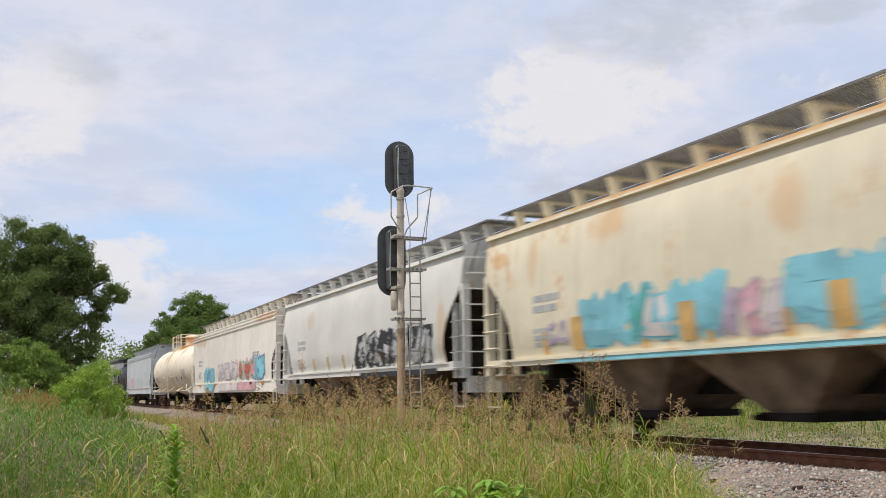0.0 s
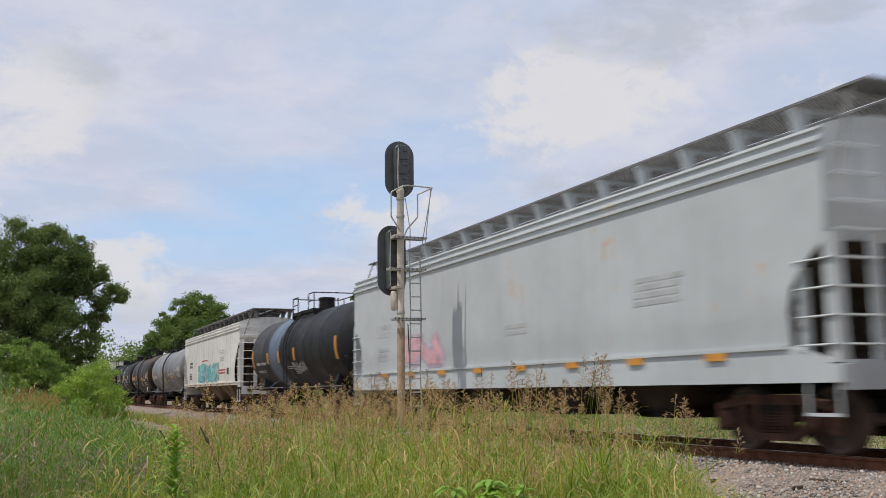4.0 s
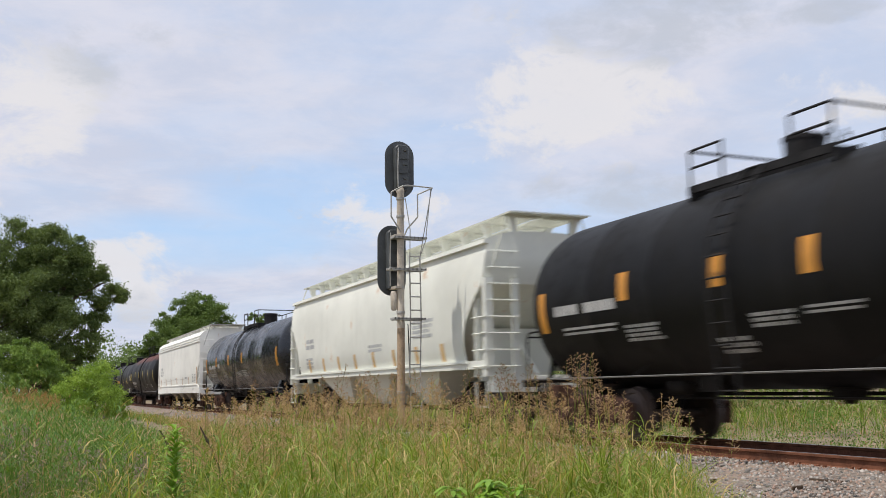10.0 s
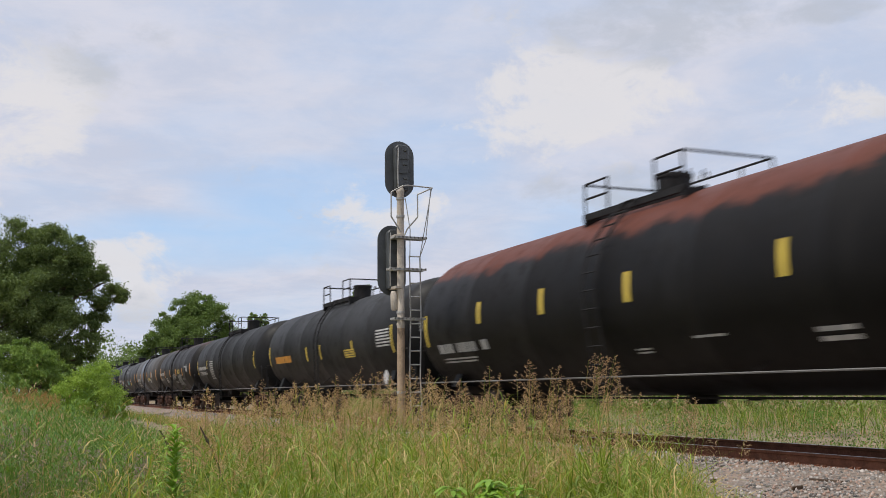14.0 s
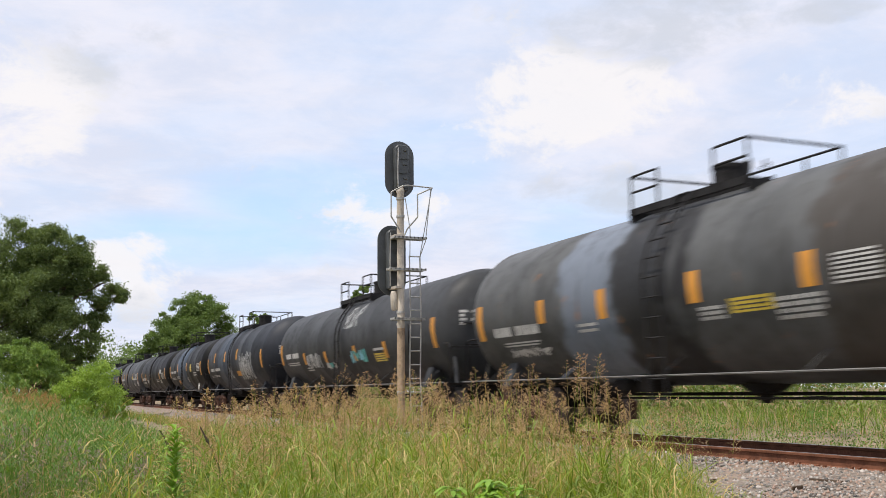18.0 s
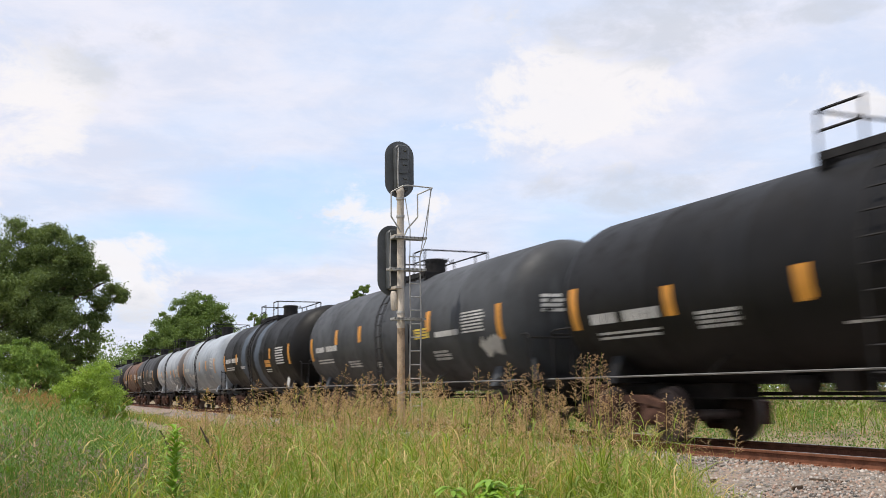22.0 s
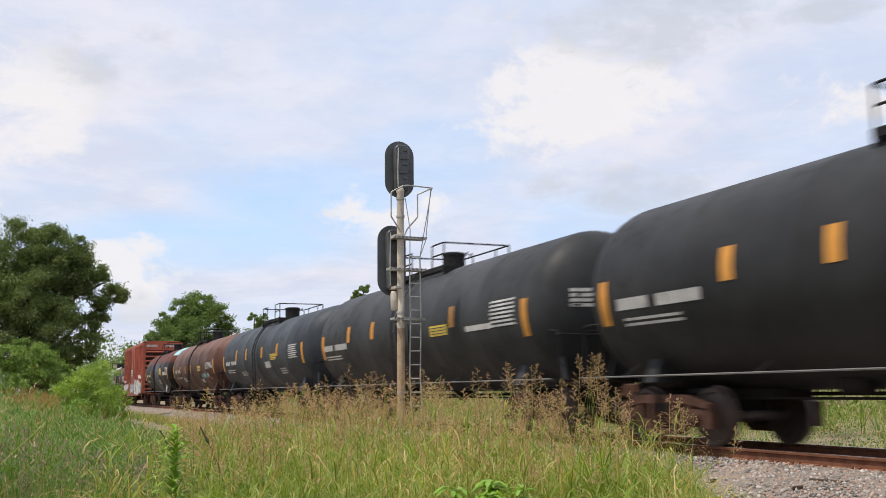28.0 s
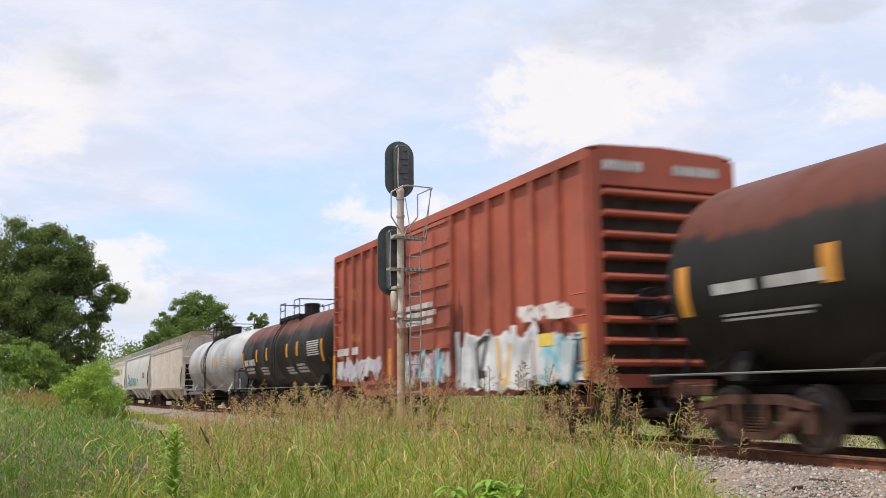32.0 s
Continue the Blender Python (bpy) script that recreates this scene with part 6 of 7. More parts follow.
def build_weeds():
    leafy_weed("horseweed", 1.02, 7.38, 1.10, 110, 0.34, WEED_LEAF, "upright bright green horseweed among the grass", 1)
    for k, (x, y, h, n) in enumerate(((2.83, 5.97, 0.76, 60), (2.62, 6.1, 0.72, 52), (3.02, 5.9, 0.72, 52), (2.75, 5.8, 0.70, 44))):
        leafy_weed("broadleaf_weed", x, y, h, n, 0.13, WEED_LEAF, "low bright green broadleaf weed in the grass", 5 + k, True)
    withered = leafy_weed("withered_weed", 0.1, 12.44, 1.20, 46, 0.20, RUST_STEMS, "withered brown weed among green weeds", 9)
    withered.rotation_euler = (0, radians(4), 0)
    for k, (x, y, n, tilt) in enumerate(((1.34, 8.88, 1.08, -3), (1.64, 8.75, 1.10, -2))):
        stalk = tagged(new("dry_stalk"), "thin dark leaning dry stalk above the grass", "dry stalk")
        stalk.location, stalk.rotation_euler = (x, y, ground_z(x, 0) - 0.03), (0, radians(tilt), 0)
        bm = bmesh.new()
        path_rod(bm, [(0, 0, 0), (0.01, 0, n * 0.55), (-0.05, 0.01, n * 0.75), (-0.18, 0.02, n)], 0.006, 5)
        part("stem", bm, BARK, stalk)
        bm = bmesh.new()
        rod(bm, (-0.115, 0.015, n * 0.875), (-0.18, 0.02, n), 0.012, 6, 0.004)
        part("seed_spike", bm, BARK, stalk)
    leafy_weed("horseweed", 16.8, 11.6, 1.1, 50, 0.22, WEEDS, "tall green weed behind the track", 12)
    leafy_weed("horseweed", 17.4, 15.5, 1.0, 44, 0.22, WEEDS, "tall green weed behind the track", 13)


build_weeds()
build_plants()
build_more_plants()
tree("tree", 0.9, 64, 12.6, 3.6, 3.0, TREE_LEAF, 0.068, 430, 430, "large dark green broadleaf tree beside the line", seed=21,
     lobes=((-1.0, 0.4, 10.7, 1.4), (0.6, -0.5, 10.6, 1.3), (-2.8, 0.2, 9.4, 1.6), (2.5, 0.3, 9.5, 1.15), (3.4, -0.4, 8.2, 1.1), (4.0, 0.5, 7.2, 0.8), (3.0, 0.2, 6.3, 1.1), (2.6, -0.6, 4.9, 0.9), (2.3, 0.3, 3.6, 0.8),
            (0.2, 0.8, 7.8, 2.4), (-2.6, 0.0, 7.3, 1.9), (-2.4, -1.0, 5.2, 2.2), (0.9, -1.2, 5.3, 1.6), (1.4, 0.6, 8.4, 1.5), (-1.0, -1.5, 7.2, 1.6), (0.0, -0.8, 3.4, 1.7), (0.2, -1.0, 9.3, 1.3)))
tree("tree", -5.5, 60, 10.0, 3.6, 0.8, TREE_LEAF, 0.075, 240, 300, "large dark green broadleaf tree beside the line", seed=22)
tree("tree", 19.3, 132, 15.0, 4.2, 4.0, FAR_LEAF, 0.13, 300, 260, "mid-green broadleaf tree behind the line", seed=23,
     lobes=((1.6, 0, 12.4, 1.9), (-0.2, 0.5, 11.6, 1.8), (3.3, -0.3, 11.6, 1.8), (-2.2, 0.6, 9.9, 1.8), (0.8, -0.8, 9.6, 2.4), (4.6, 0.2, 9.8, 1.7), (-3.8, 0, 8.1, 1.5), (-1.6, -0.8, 7.6, 2.1), (1.8, 0.4, 7.2, 2.2), (4.4, 0.6, 7.2, 1.8), (-4.6, 0.4, 6.2, 1.5)))
tree("tree", 42.5, 199, 18.2, 3.4, 6.0, FAR_LEAF, 0.2, 70, 90, "sparse tree behind the line", seed=24)
tree("tree", 36.9, 114, 15.4, 2.6, 4.0, FAR_LEAF, 0.12, 120, 200, "green treetop behind the line", seed=25)
tree("bush", 2.9, 47, 3.0, 1.5, 0.2, BUSH_LEAF, 0.046, 150, 170, "bright green leafy bush beside the line", "bush", seed=26,
     lobes=((-0.5, 0, 1.9, 0.75), (0.3, 0.2, 2.1, 0.7), (-1.0, -0.2, 1.2, 0.7), (0.2, -0.5, 1.2, 0.85), (0.9, 0, 1.1, 0.6), (1.0, -0.2, 0.55, 0.5), (-0.6, -0.5, 0.6, 0.8)), tight=1.25)
tree("bush", 0.5, 51, 4.9, 1.8, 0.3, SHRUB_LEAF, 0.06, 150, 240, "green shrub at the foot of the trees", "bush", seed=27)
tree("tree", 2.8, 72, 4.6, 1.5, 0.2, TREE_LEAF, 0.08, 80, 180, "small dark tree beside the line", seed=28)


def build_far_woods():
    rng = np.random.default_rng(30)
    n = 2600
    a, y = rng.uniform(-90, 300, n), rng.uniform(215, 300, n)
    h = np.array([9 + 4 * noise.noise((p * 0.05, 0, 3)) + 4 * noise.noise((p * 0.17, 0, 7)) + 3.5 * max(0.0, 1 - abs(p - 22) / 30) for p in a])
    c = np.stack((a, y, rng.random(n) ** 0.65 * h), -1)
    v, f = leaf_cloud(c, rng.uniform(0.9, 1.7, n), 60, 0.36, rng)
    raw_mesh("far_woods", v, f, FAR_LEAF, "distant line of green woods", "woods")


build_far_woods()


def build_thicket():
    """Low scrub along the far edge of the field behind the track."""
    rng = np.random.default_rng(31)
    n = 1500
    y = -10 + 190 * rng.random(n)
    x = 26 + rng.random(n) * 10 + 3 * np.sin(y * 0.13)
    h = 1.0 + 0.9 * np.array([noise.noise((a * 0.2, b * 0.2, 2.0)) for a, b in zip(x, y)]) + 0.012 * np.clip(y, 0, 100)
    c = np.stack((x, y, -0.25 + rng.random(n) ** 0.8 * h * 1.25), -1)
    v, f = leaf_cloud(c, np.full(n, 0.42), 60, 0.10, rng)
    raw_mesh("scrub", v, f, SCRUB_LEAF, "low green scrub behind the track", "scrub")


build_thicket()

# ======== wayside signal ========


def build_signal():
    sig = tagged(new("railway_signal"), "two-headed black railway signal on a rusty cream pipe mast", "railway signal")
    sig.location = (7.645, 20.6, -0.42)
    bm = bmesh.new()
    turned(bm, [(0.0, 0.28), (0.40, 0.24), (0.44, 0.19)], 10, "z")
    part("foundation", bm, CONCRETE, sig, "pale concrete foundation")
    bm = bmesh.new()
    turned(bm, [(0.42, 0.16), (0.50, 0.16), (0.52, 0.085), (2.7, 0.085)], 16, "z")
    part("lower_mast", bm, MAST_RUST, sig, "rust-stained mast foot")
    bm = bmesh.new()
    turned(bm, [(2.7, 0.082), (2.78, 0.095), (2.84, 0.082), (5.72, 0.08), (5.78, 0.095), (5.88, 0.06)], 16, "z")
    part("mast", bm, MAST_PAINT, sig, "faded cream pipe mast")

    def head(zc, dx, dy, h, name, wide):
        bm = bmesh.new()
        pts = []
        w = wide
        for k in range(13):
            a = math.pi * k / 12
            pts.append((dx + w * math.cos(a), zc + h / 2 - w + w * math.sin(a)))
        for k in range(13):
            a = math.pi + math.pi * k / 12
            pts.append((dx + w * math.cos(a), zc - h / 2 + w + w * math.sin(a)))
        extruded(bm, pts, dy + 0.10, dy + 0.13)
        hd = part(name, bm, SIGNAL_BLACK, sig, "black oval signal background seen from behind")
        bm = bmesh.new()
        out = [(dx - 0.14, zc - h / 2 + 0.14), (dx + 0.14, zc - h / 2 + 0.14), (dx + 0.16, zc + h / 2 - 0.2), (dx + 0.1, zc + h / 2 - 0.12), (dx - 0.1, zc + h / 2 - 0.12), (dx - 0.16, zc + h / 2 - 0.2)]
        extruded(bm, out, dy - 0.08, dy + 0.10)
        bevelled(bm, 0.015)
        part("lamp_case", bm, SIGNAL_BLACK, hd)
        for k in range(3):
            bm = bmesh.new()
            z = zc + (k - 1) * 0.33
            quad_box(bm, dx - 0.13, dx + 0.13, dy - 0.10, dy - 0.08, z - 0.13, z + 0.13)
            quad_box(bm, dx + 0.02, dx + 0.10, dy - 0.14, dy - 0.10, z + 0.06, z + 0.09)
            part("case_door", bm, SIGNAL_BLACK, hd)
            bm = bmesh.new()
            rod(bm, (dx + 0.03, dy - 0.12, z + 0.07), (dx + 0.1, dy - 0.12, z + 0.07), 0.012, 5)
            part("latch", bm, GALV, hd)
            bm = bmesh.new()
            turned(bm, [(0.12, 0.14), (0.42, 0.13)], 14, "y", (dx, dy, z))
            part("visor", bm, SIGNAL_BLACK, hd)
        bm = bmesh.new()
        path_rod(bm, [(dx - 0.10, dy - 0.1, zc + h / 2 - 0.2), (dx - 0.12, dy - 0.12, zc), (dx - 0.11, dy - 0.1, zc - h / 2 + 0.2)], 0.014, 5)
        part("cable_conduit", bm, GALV, hd)
        return hd
    head(6.31, 0.04, 0.05, 1.31, "signal_head", 0.345)
    head(4.25, -0.07, 0.28, 1.60, "signal_head", 0.335)
    # brackets of the lower head, junction box
    bm = bmesh.new()
    for z in (3.6, 4.75):
        quad_box(bm, -0.16, 0.0, -0.1, 0.3, z - 0.03, z + 0.03)
    turned(bm, [(3.09, 0.05), (3.13, 0.075), (3.45, 0.085), (3.52, 0.06)], 10, "z", (-0.14, 0.05, 0))
    part("junction_box", bm, MAST_PAINT, sig)
    # ladder beside the mast
    bm = bmesh.new()
    for x in (0.19, 0.44):
        path_rod(bm, [(x + 0.05, -0.05, 0.5), (x - 0.01, -0.05, 1.6), (x + 0.02, -0.05, 2.9), (x, -0.05, 4.32)], 0.017, 5)
    steps = part("ladder", bm, GALV, sig, "narrow steel ladder")
    rungs(steps, [(0.32, -0.05, 0.7 + k * 0.3) for k in range(13)], 0.25, GALV)
    for z, x0, x1 in ((2.90, -0.18, 0.53), (4.00, -0.27, 0.55), (4.71, -0.18, 0.57)):
        bm = bmesh.new()
        quad_box(bm, x0, x1, -0.14, -0.11, z - 0.025, z + 0.025)
        quad_box(bm, x0, x1, 0.11, 0.14, z - 0.025, z + 0.025)
        for k in range(9):
            x = x0 + (x1 - x0) * k / 8
            quad_box(bm, x - 0.02, x + 0.015, -0.14, 0.14, z - 0.015, z + 0.03)
        part("step_platform", bm, GALV, sig, "steel grating step")
    # upper guard frame
    bm = bmesh.new()
    path_rod(bm, [(0.70, -0.2, 5.86), (0.14, -0.2, 5.88), (-0.02, -0.25, 5.85), (-0.29, -0.2, 5.70), (-0.29, -0.2, 5.15), (-0.04, -0.12, 4.84)], 0.017, 5)
    path_rod(bm, [(0.70, -0.2, 5.86), (0.33, -0.22, 5.68), (0.33, -0.22, 5.17), (0.12, -0.1, 4.9), (0.04, -0.08, 4.7)], 0.017, 5)
    path_rod(bm, [(0.68, -0.2, 5.85), (0.44, -0.08, 4.35)], 0.011, 4)
    path_rod(bm, [(0.66, -0.2, 5.85), (0.56, -0.1, 4.65), (0.44, -0.06, 4.3)], 0.011, 4)
    path_rod(bm, [(0.08, -0.1, 5.6), (0.2, -0.08, 4.9), (0.2, -0.06, 4.3)], 0.011, 4)
    part("guard_frame", bm, GALV, sig, "bent steel guard rail")
    for z in (1.3, 3.05, 3.6, 4.7, 5.2, 5.6):
        bm = bmesh.new()
        turned(bm, [(z - 0.025, 0.095), (z + 0.025, 0.095)], 14, "z")
        part("mast_clamp", bm, GALV, sig)
    bm = bmesh.new()
    path_rod(bm, [(0.16, -0.02, 2.8), (0.2, -0.03, 1.6), (0.17, -0.02, 0.7)], 0.012, 5)
    part("cable", bm, STEEL_DARK, sig)


build_signal()



def build_debris():
    """Broken boards and splinters of old ties left beside the rail."""
    rnd = random.Random(9)
    pale = plain("bleached_wood", (0.42, 0.37, 0.30), 0.9, vary=0.3, grain=25, bump=0.5)
    for name, x, y, z, n, w, turn, mat, label in (
            ("wooden_board", 10.35, 17.30, -0.155, 1.1, 0.10, 68, pale, "pale weathered board lying inside the track"),
            ("wood_splinter", 8.00, 10.39, -0.25, 0.22, 0.035, 35, TIE_WOOD, "dark broken splinter of tie wood on ballast"),
            ("wood_splinter", 8.87, 10.66, -0.23, 0.36, 0.04, 80, TIE_WOOD, "dark broken splinter of tie wood on ballast"),
            ("wood_splinter", 8.33, 9.29, -0.26, 0.2, 0.035, 10, TIE_WOOD, "dark broken splinter of tie wood on ballast"),
            ("wood_splinter", 8.84, 9.38, -0.215, 0.5, 0.04, 95, TIE_WOOD, "dark broken splinter of tie wood on ballast")):
        bm = bmesh.new()
        outline = [(-n / 2, -w * 0.4), (-n * 0.2, -w / 2), (n * 0.3, -w * 0.48), (n / 2, -w * 0.1), (n * 0.46, w * 0.3), (n * 0.1, w / 2), (-n * 0.45, w * 0.42)]
        extruded(bm, outline, -0.02, 0.025, "xy")
        bevelled(bm, 0.005)
        ob = tagged(new(name, finish(name, bm, mat)), label, "wood debris")
        ob.matrix_world = pose(x, y, z, rnd.uniform(-3, 3), rnd.uniform(-3, 3), turn)


build_debris()

# ======== the train ========
SPEED = 17.796
# rear end of each car's flank, in metres along the line at the start, from the first car on
REAR = (19.61, 37.85, 59.93, 78.28, 100.1, 115.04, 134.42, 151.23, 165.85, 181.4, 195.18, 214.63, 233.12, 253.98, 272.08, 289.62, 307.58, 324.19, 340.55, 359.2,
        374.99, 390.33, 407.69, 425.42, 441.2, 454.87, 468.44, 482.66, 496.32, 513.29, 530.71, 548.82, 566.65, 582.3, 600.2, 615.76, 631.26, 650.54, 670.41, 692.51, 714.8, 735.0)
CARS = []
BLUE_GREY, PALE, RUSTY = (0.10, 0.125, 0.16), (0.34, 0.37, 0.40), (0.115, 0.036, 0.022)


def hop(i, length):
    """The covered hoppers, by their number in the train."""
    P = {
        0: ("cream covered hopper with rust stains and faded cyan graffiti", (0.72, 0.65, 0.49), 0.25, 0.45, "round", (1.38, 1.52)),
        1: ("pale grey covered hopper with black graffiti", (0.66, 0.65, 0.60), 0.08, 0.03, "round", (1.38, 1.58)),
        2: ("off-white covered hopper with pastel and red graffiti", (0.80, 0.76, 0.67), 0.2, 0.12, "ridged", (0.95, 1.44)),
        4: ("blue-grey covered hopper with ridged eaves", (0.48, 0.51, 0.52), 0.2, 0.05, "ridged", (0.95, 1.44)),
        6: ("dirty white covered hopper with teal graffiti", (0.70, 0.69, 0.65), 0.6, 0.04, "ridged", (1.30, 1.46)),
        11: ("pale greenish white covered hopper", (0.74, 0.75, 0.68), 0.08, 0.03, "round", (1.37, 1.55)),
        13: ("clean white covered hopper with brown tape marks", (0.86, 0.86, 0.81), 0.06, 0.03, "ridged", (0.95, 1.44)),
        37: ("cream streaked covered hopper", (0.56, 0.50, 0.42), 0.8, 0.1, "ridged", (1.2, 1.36)),
        38: ("grey covered hopper with faded graffiti", (0.48, 0.49, 0.45), 0.6, 0.05, "round", (1.36, 1.5)),
        39: ("plain cream covered hopper car", (0.60, 0.56, 0.48), 0.5, 0.1, "ridged", (0.95, 1.44)),
        40: ("plain grey covered hopper car", (0.50, 0.51, 0.48), 0.5, 0.05, "round", (1.36, 1.5)),
    }[i]
    q = length / 2 - 0.55
    stains = {0: ((-q + 0.8, 3.6, 0.4, 0.22, 0.55), (-q + 2.3, 3.45, 0.22, 0.5, 0.4), (-q + 5.0, 3.75, 0.7, 0.4, 0.5), (-q + 9.5, 3.3, 0.4, 0.5, 0.4), (0, 4.24, 9.5, 0.10, 0.75)),
              1: ((q - 1.3, 2.3, 0.3, 0.9, 0.4), (-q + 4.0, 3.4, 0.5, 0.4, 0.3)), 2: ((-q + 3.0, 3.7, 2.2, 0.25, 0.45), (-q + 1.0, 4.1, 1.5, 0.2, 0.6), (q - 2.0, 4.05, 2.5, 0.2, 0.5))}.get(i, ())
    colour = paint("hopper_paint", P[1], P[2], P[3], 0.55, seed=i, stains=stains)
    # bays of 2 and 4 also get the grime tone with shade painted in
    car, sf, e = hopper_car(P[0], length, colour, P[4], sill=P[5], board=WORN_STEEL if i in (0, 1, 4, 6) else WALK_BROWN if i in (2, 37) else WALK_PALE if i == 11 else GALV, bays=4 if length > 19 else 3, open_ends=i == 6, solid_board=i == 6, bay_colour=BAY_GRIME if i in (0, 1, 6) else END_SHADE_GRIME if i in (2, 4) else WALK_BROWN if i == 13 else None, end_colour=colour if i in (11, 13) else None, high_roof=i == 13)
    flat = on_levels([(0.3, 1.535), (1.6, 1.535)])
    mark = DARK_MARK if i in (6, 38) else GREY_MARK
    stripes = np.linspace(-e + 2.6, e - 2.6, 8)
    if i == 13:
        stripes = (-7.4, -4.95, -2.45, 0.22, 2.65, 5.2)
        for k, (x0, x1, z0, z1, rows) in enumerate(((-7.6, -6.75, 2.1, 2.75, 3), (-6.5, -6.2, 2.2, 2.45, 4), (-4.67, -4.26, 1.84, 1.92, 2), (-0.62, -0.02, 1.82, 1.92, 2), (3.75, 4.85, 1.82, 1.92, 2), (6.6, 7.1, 1.58, 2.05, 6), (7.3, 7.85, 1.54, 2.06, 6))):
            stencil(car, sf, x0, x1, z0, z1, rows, GREY_MARK, i + k, solid=rows > 4)
        stencil(car, flat, 6.85, 7.3, 1.14, 1.26, 2, GREY_MARK, i + 9)
        bm = bmesh.new()
        patch(bm, sf, 8.05, 8.35, 1.47, 2.45, 0.006)
        part("warning_panel", bm, TAN_TAPE, car, "faded tan panel")
        bm = bmesh.new()
        stroke(bm, sf, [(-6.0, 1.71), (-4.9, 1.72), (-3.9, 1.77), (-3.3, 1.75), (-2.4, 1.76), (-1.5, 1.80), (-0.9, 1.83)], 0.010, 0.005)
        part("scuff_line", bm, GREY_MARK, car, "wavy thin scuff along the flank", smooth=0)
        bm = bmesh.new()
        stroke(bm, sf, [(0.3, 1.83), (1.2, 1.79), (1.9, 1.81), (2.7, 1.79), (4.0, 1.82), (5.4, 1.77)], 0.010, 0.005)
        part("scuff_line", bm, GREY_MARK, car, "wavy thin scuff along the flank", smooth=0)
    else:
        stencil(car, sf, -e + 2.3, -e + 3.4, 2.35, 2.75, 2, mark, i)
        stencil(car, sf, -e + 2.3, -e + 3.2, 1.7, 2.1, 3, mark, i + 50)
        if i != 6:
            stencil(car, sf, e - 4.4, e - 3.0, 2.2, 2.7, 4, mark, i + 60)
        stencil(car, sf, 0.6, 1.8, 2.0, 2.25, 2, mark, i + 70)
    tape = TAN_TAPE if i == 13 else ORANGE if i in (6, 4, 2) else SPRAY["ochre"]
    for x in stripes:
        bm = bmesh.new()
        if i in (0, 1, 11, 13):
            patch(bm, sf, x, x + 0.2, P[5][1] + 0.04, P[5][1] + 0.47, 0.006, slant=-0.2 if i == 13 else 0.0)
        else:
            patch(bm, flat, x, x + 0.45, P[5][1] - 0.16, P[5][1] - 0.05, 0.03)
        part("reflective_stripe", bm, tape, car)
    if i == 0:
        graffiti(car, sf, -e + 2.9, -e + 3.6, 1.7, 2.2, ("mauve",), None, None, 2, 4, 0.3)
        graffiti(car, sf, -e + 4.2, -e + 8.0, 1.58, 2.68, ("cyan", "cyan", "teal", "pale"), "cyan", "cyan", 6, 5, 0.28)
        graffiti(car, sf, -e + 8.0, -e + 9.4, 1.58, 2.4, ("mauve", "pink", "pale"), "mauve", None, 3, 7, 0.3)
        graffiti(car, sf, -e + 9.4, -e + 14.0, 1.56, 2.62, ("cyan", "cyan", "pale"), "cyan", "cyan", 5, 6, 0.3)
        for x in (3.75, 7.0, 10.1):
            bm = bmesh.new()
            patch(bm, sf, -e + x, -e + x + 0.42, 1.62, 2.2, 0.026)
            part("graffiti_panel", bm, SPRAY["ochre"], car)
        bm = bmesh.new()
        patch(bm, flat, -e + 3.2, -e + 12.5, 1.39, 1.51, 0.012)
        part("graffiti_ground", bm, SPRAY["cyan"], car)
    if i == 1:
        graffiti(car, sf, e - 7.9, e - 1.9, 1.5, 2.8, ("black",), None, None, 7, 8, 0.40, 0.2)
        graffiti(car, sf, e - 7.8, e - 2.0, 1.5, 2.7, ("silver",), "black", None, 8, 9, 0.30, 0.25)
        bm = bmesh.new()
        patch(bm, flat, e - 7.6, e - 1.6, 1.31, 1.45, 0.012)
        part("graffiti_ground", bm, SPRAY["black"], car)
    if i == 2:
        graffiti(car, sf, -e + 4.3, -e + 7.2, 1.45, 2.3, ("cyan", "blue", "cyan"), "cyan", "cyan", 3, 10, 0.4)
        graffiti(car, sf, -e + 8.2, -e + 13.5, 1.46, 2.45, ("pale", "pale", "white"), "mauve", None, 8, 11, 0.36)
        graffiti(car, sf, -e + 13.6, -e + 17.2, 1.46, 2.5, ("red", "pink", "red"), "green", "pink", 5, 12, 0.42)
        for x0, x1, tone in ((4.3, 7.2, "cyan"), (8.3, 13.4, "pale"), (13.5, 17.2, "pink")):
            bm = bmesh.new()
            patch(bm, flat, -e + x0, -e + x1, 1.04, 1.40, 0.03)
            part("graffiti_ground", bm, SPRAY[tone], car)
        graffiti(car, sf, e - 4.6, e - 2.2, 1.4, 2.5, ("cyan",), "blue", None, 2, 13, 0.4)
    if i == 4:
        graffiti(car, sf, -e + 4.4, -e + 6.7, 1.45, 2.45, ("pink",), "mauve", None, 2, 14, 0.4)
    if i == 6:
        graffiti(car, sf, -e + 5.20, -e + 11.80, 1.46, 2.55, ("teal", "cyan", "teal", "silver"), "teal", None, 8, 15, 0.36, 0.25)
        graffiti(car, sf, -e + 5.40, -e + 10.90, 1.5, 2.6, ("silver", "cyan"), None, None, 9, 16, 0.16, 0.25)
        stencil(car, sf, -e + 6.60, -e + 8.60, 2.63, 2.75, 1, RED_MARK, 80, solid=True)
        stencil(car, sf, -e + 11.80, -e + 13.70, 1.86, 2.15, 2, RED_MARK, 81, solid=True)
        stencil(car, sf, -e + 12.00, -e + 13.20, 2.50, 2.76, 3, GREY_MARK, 82, solid=True)
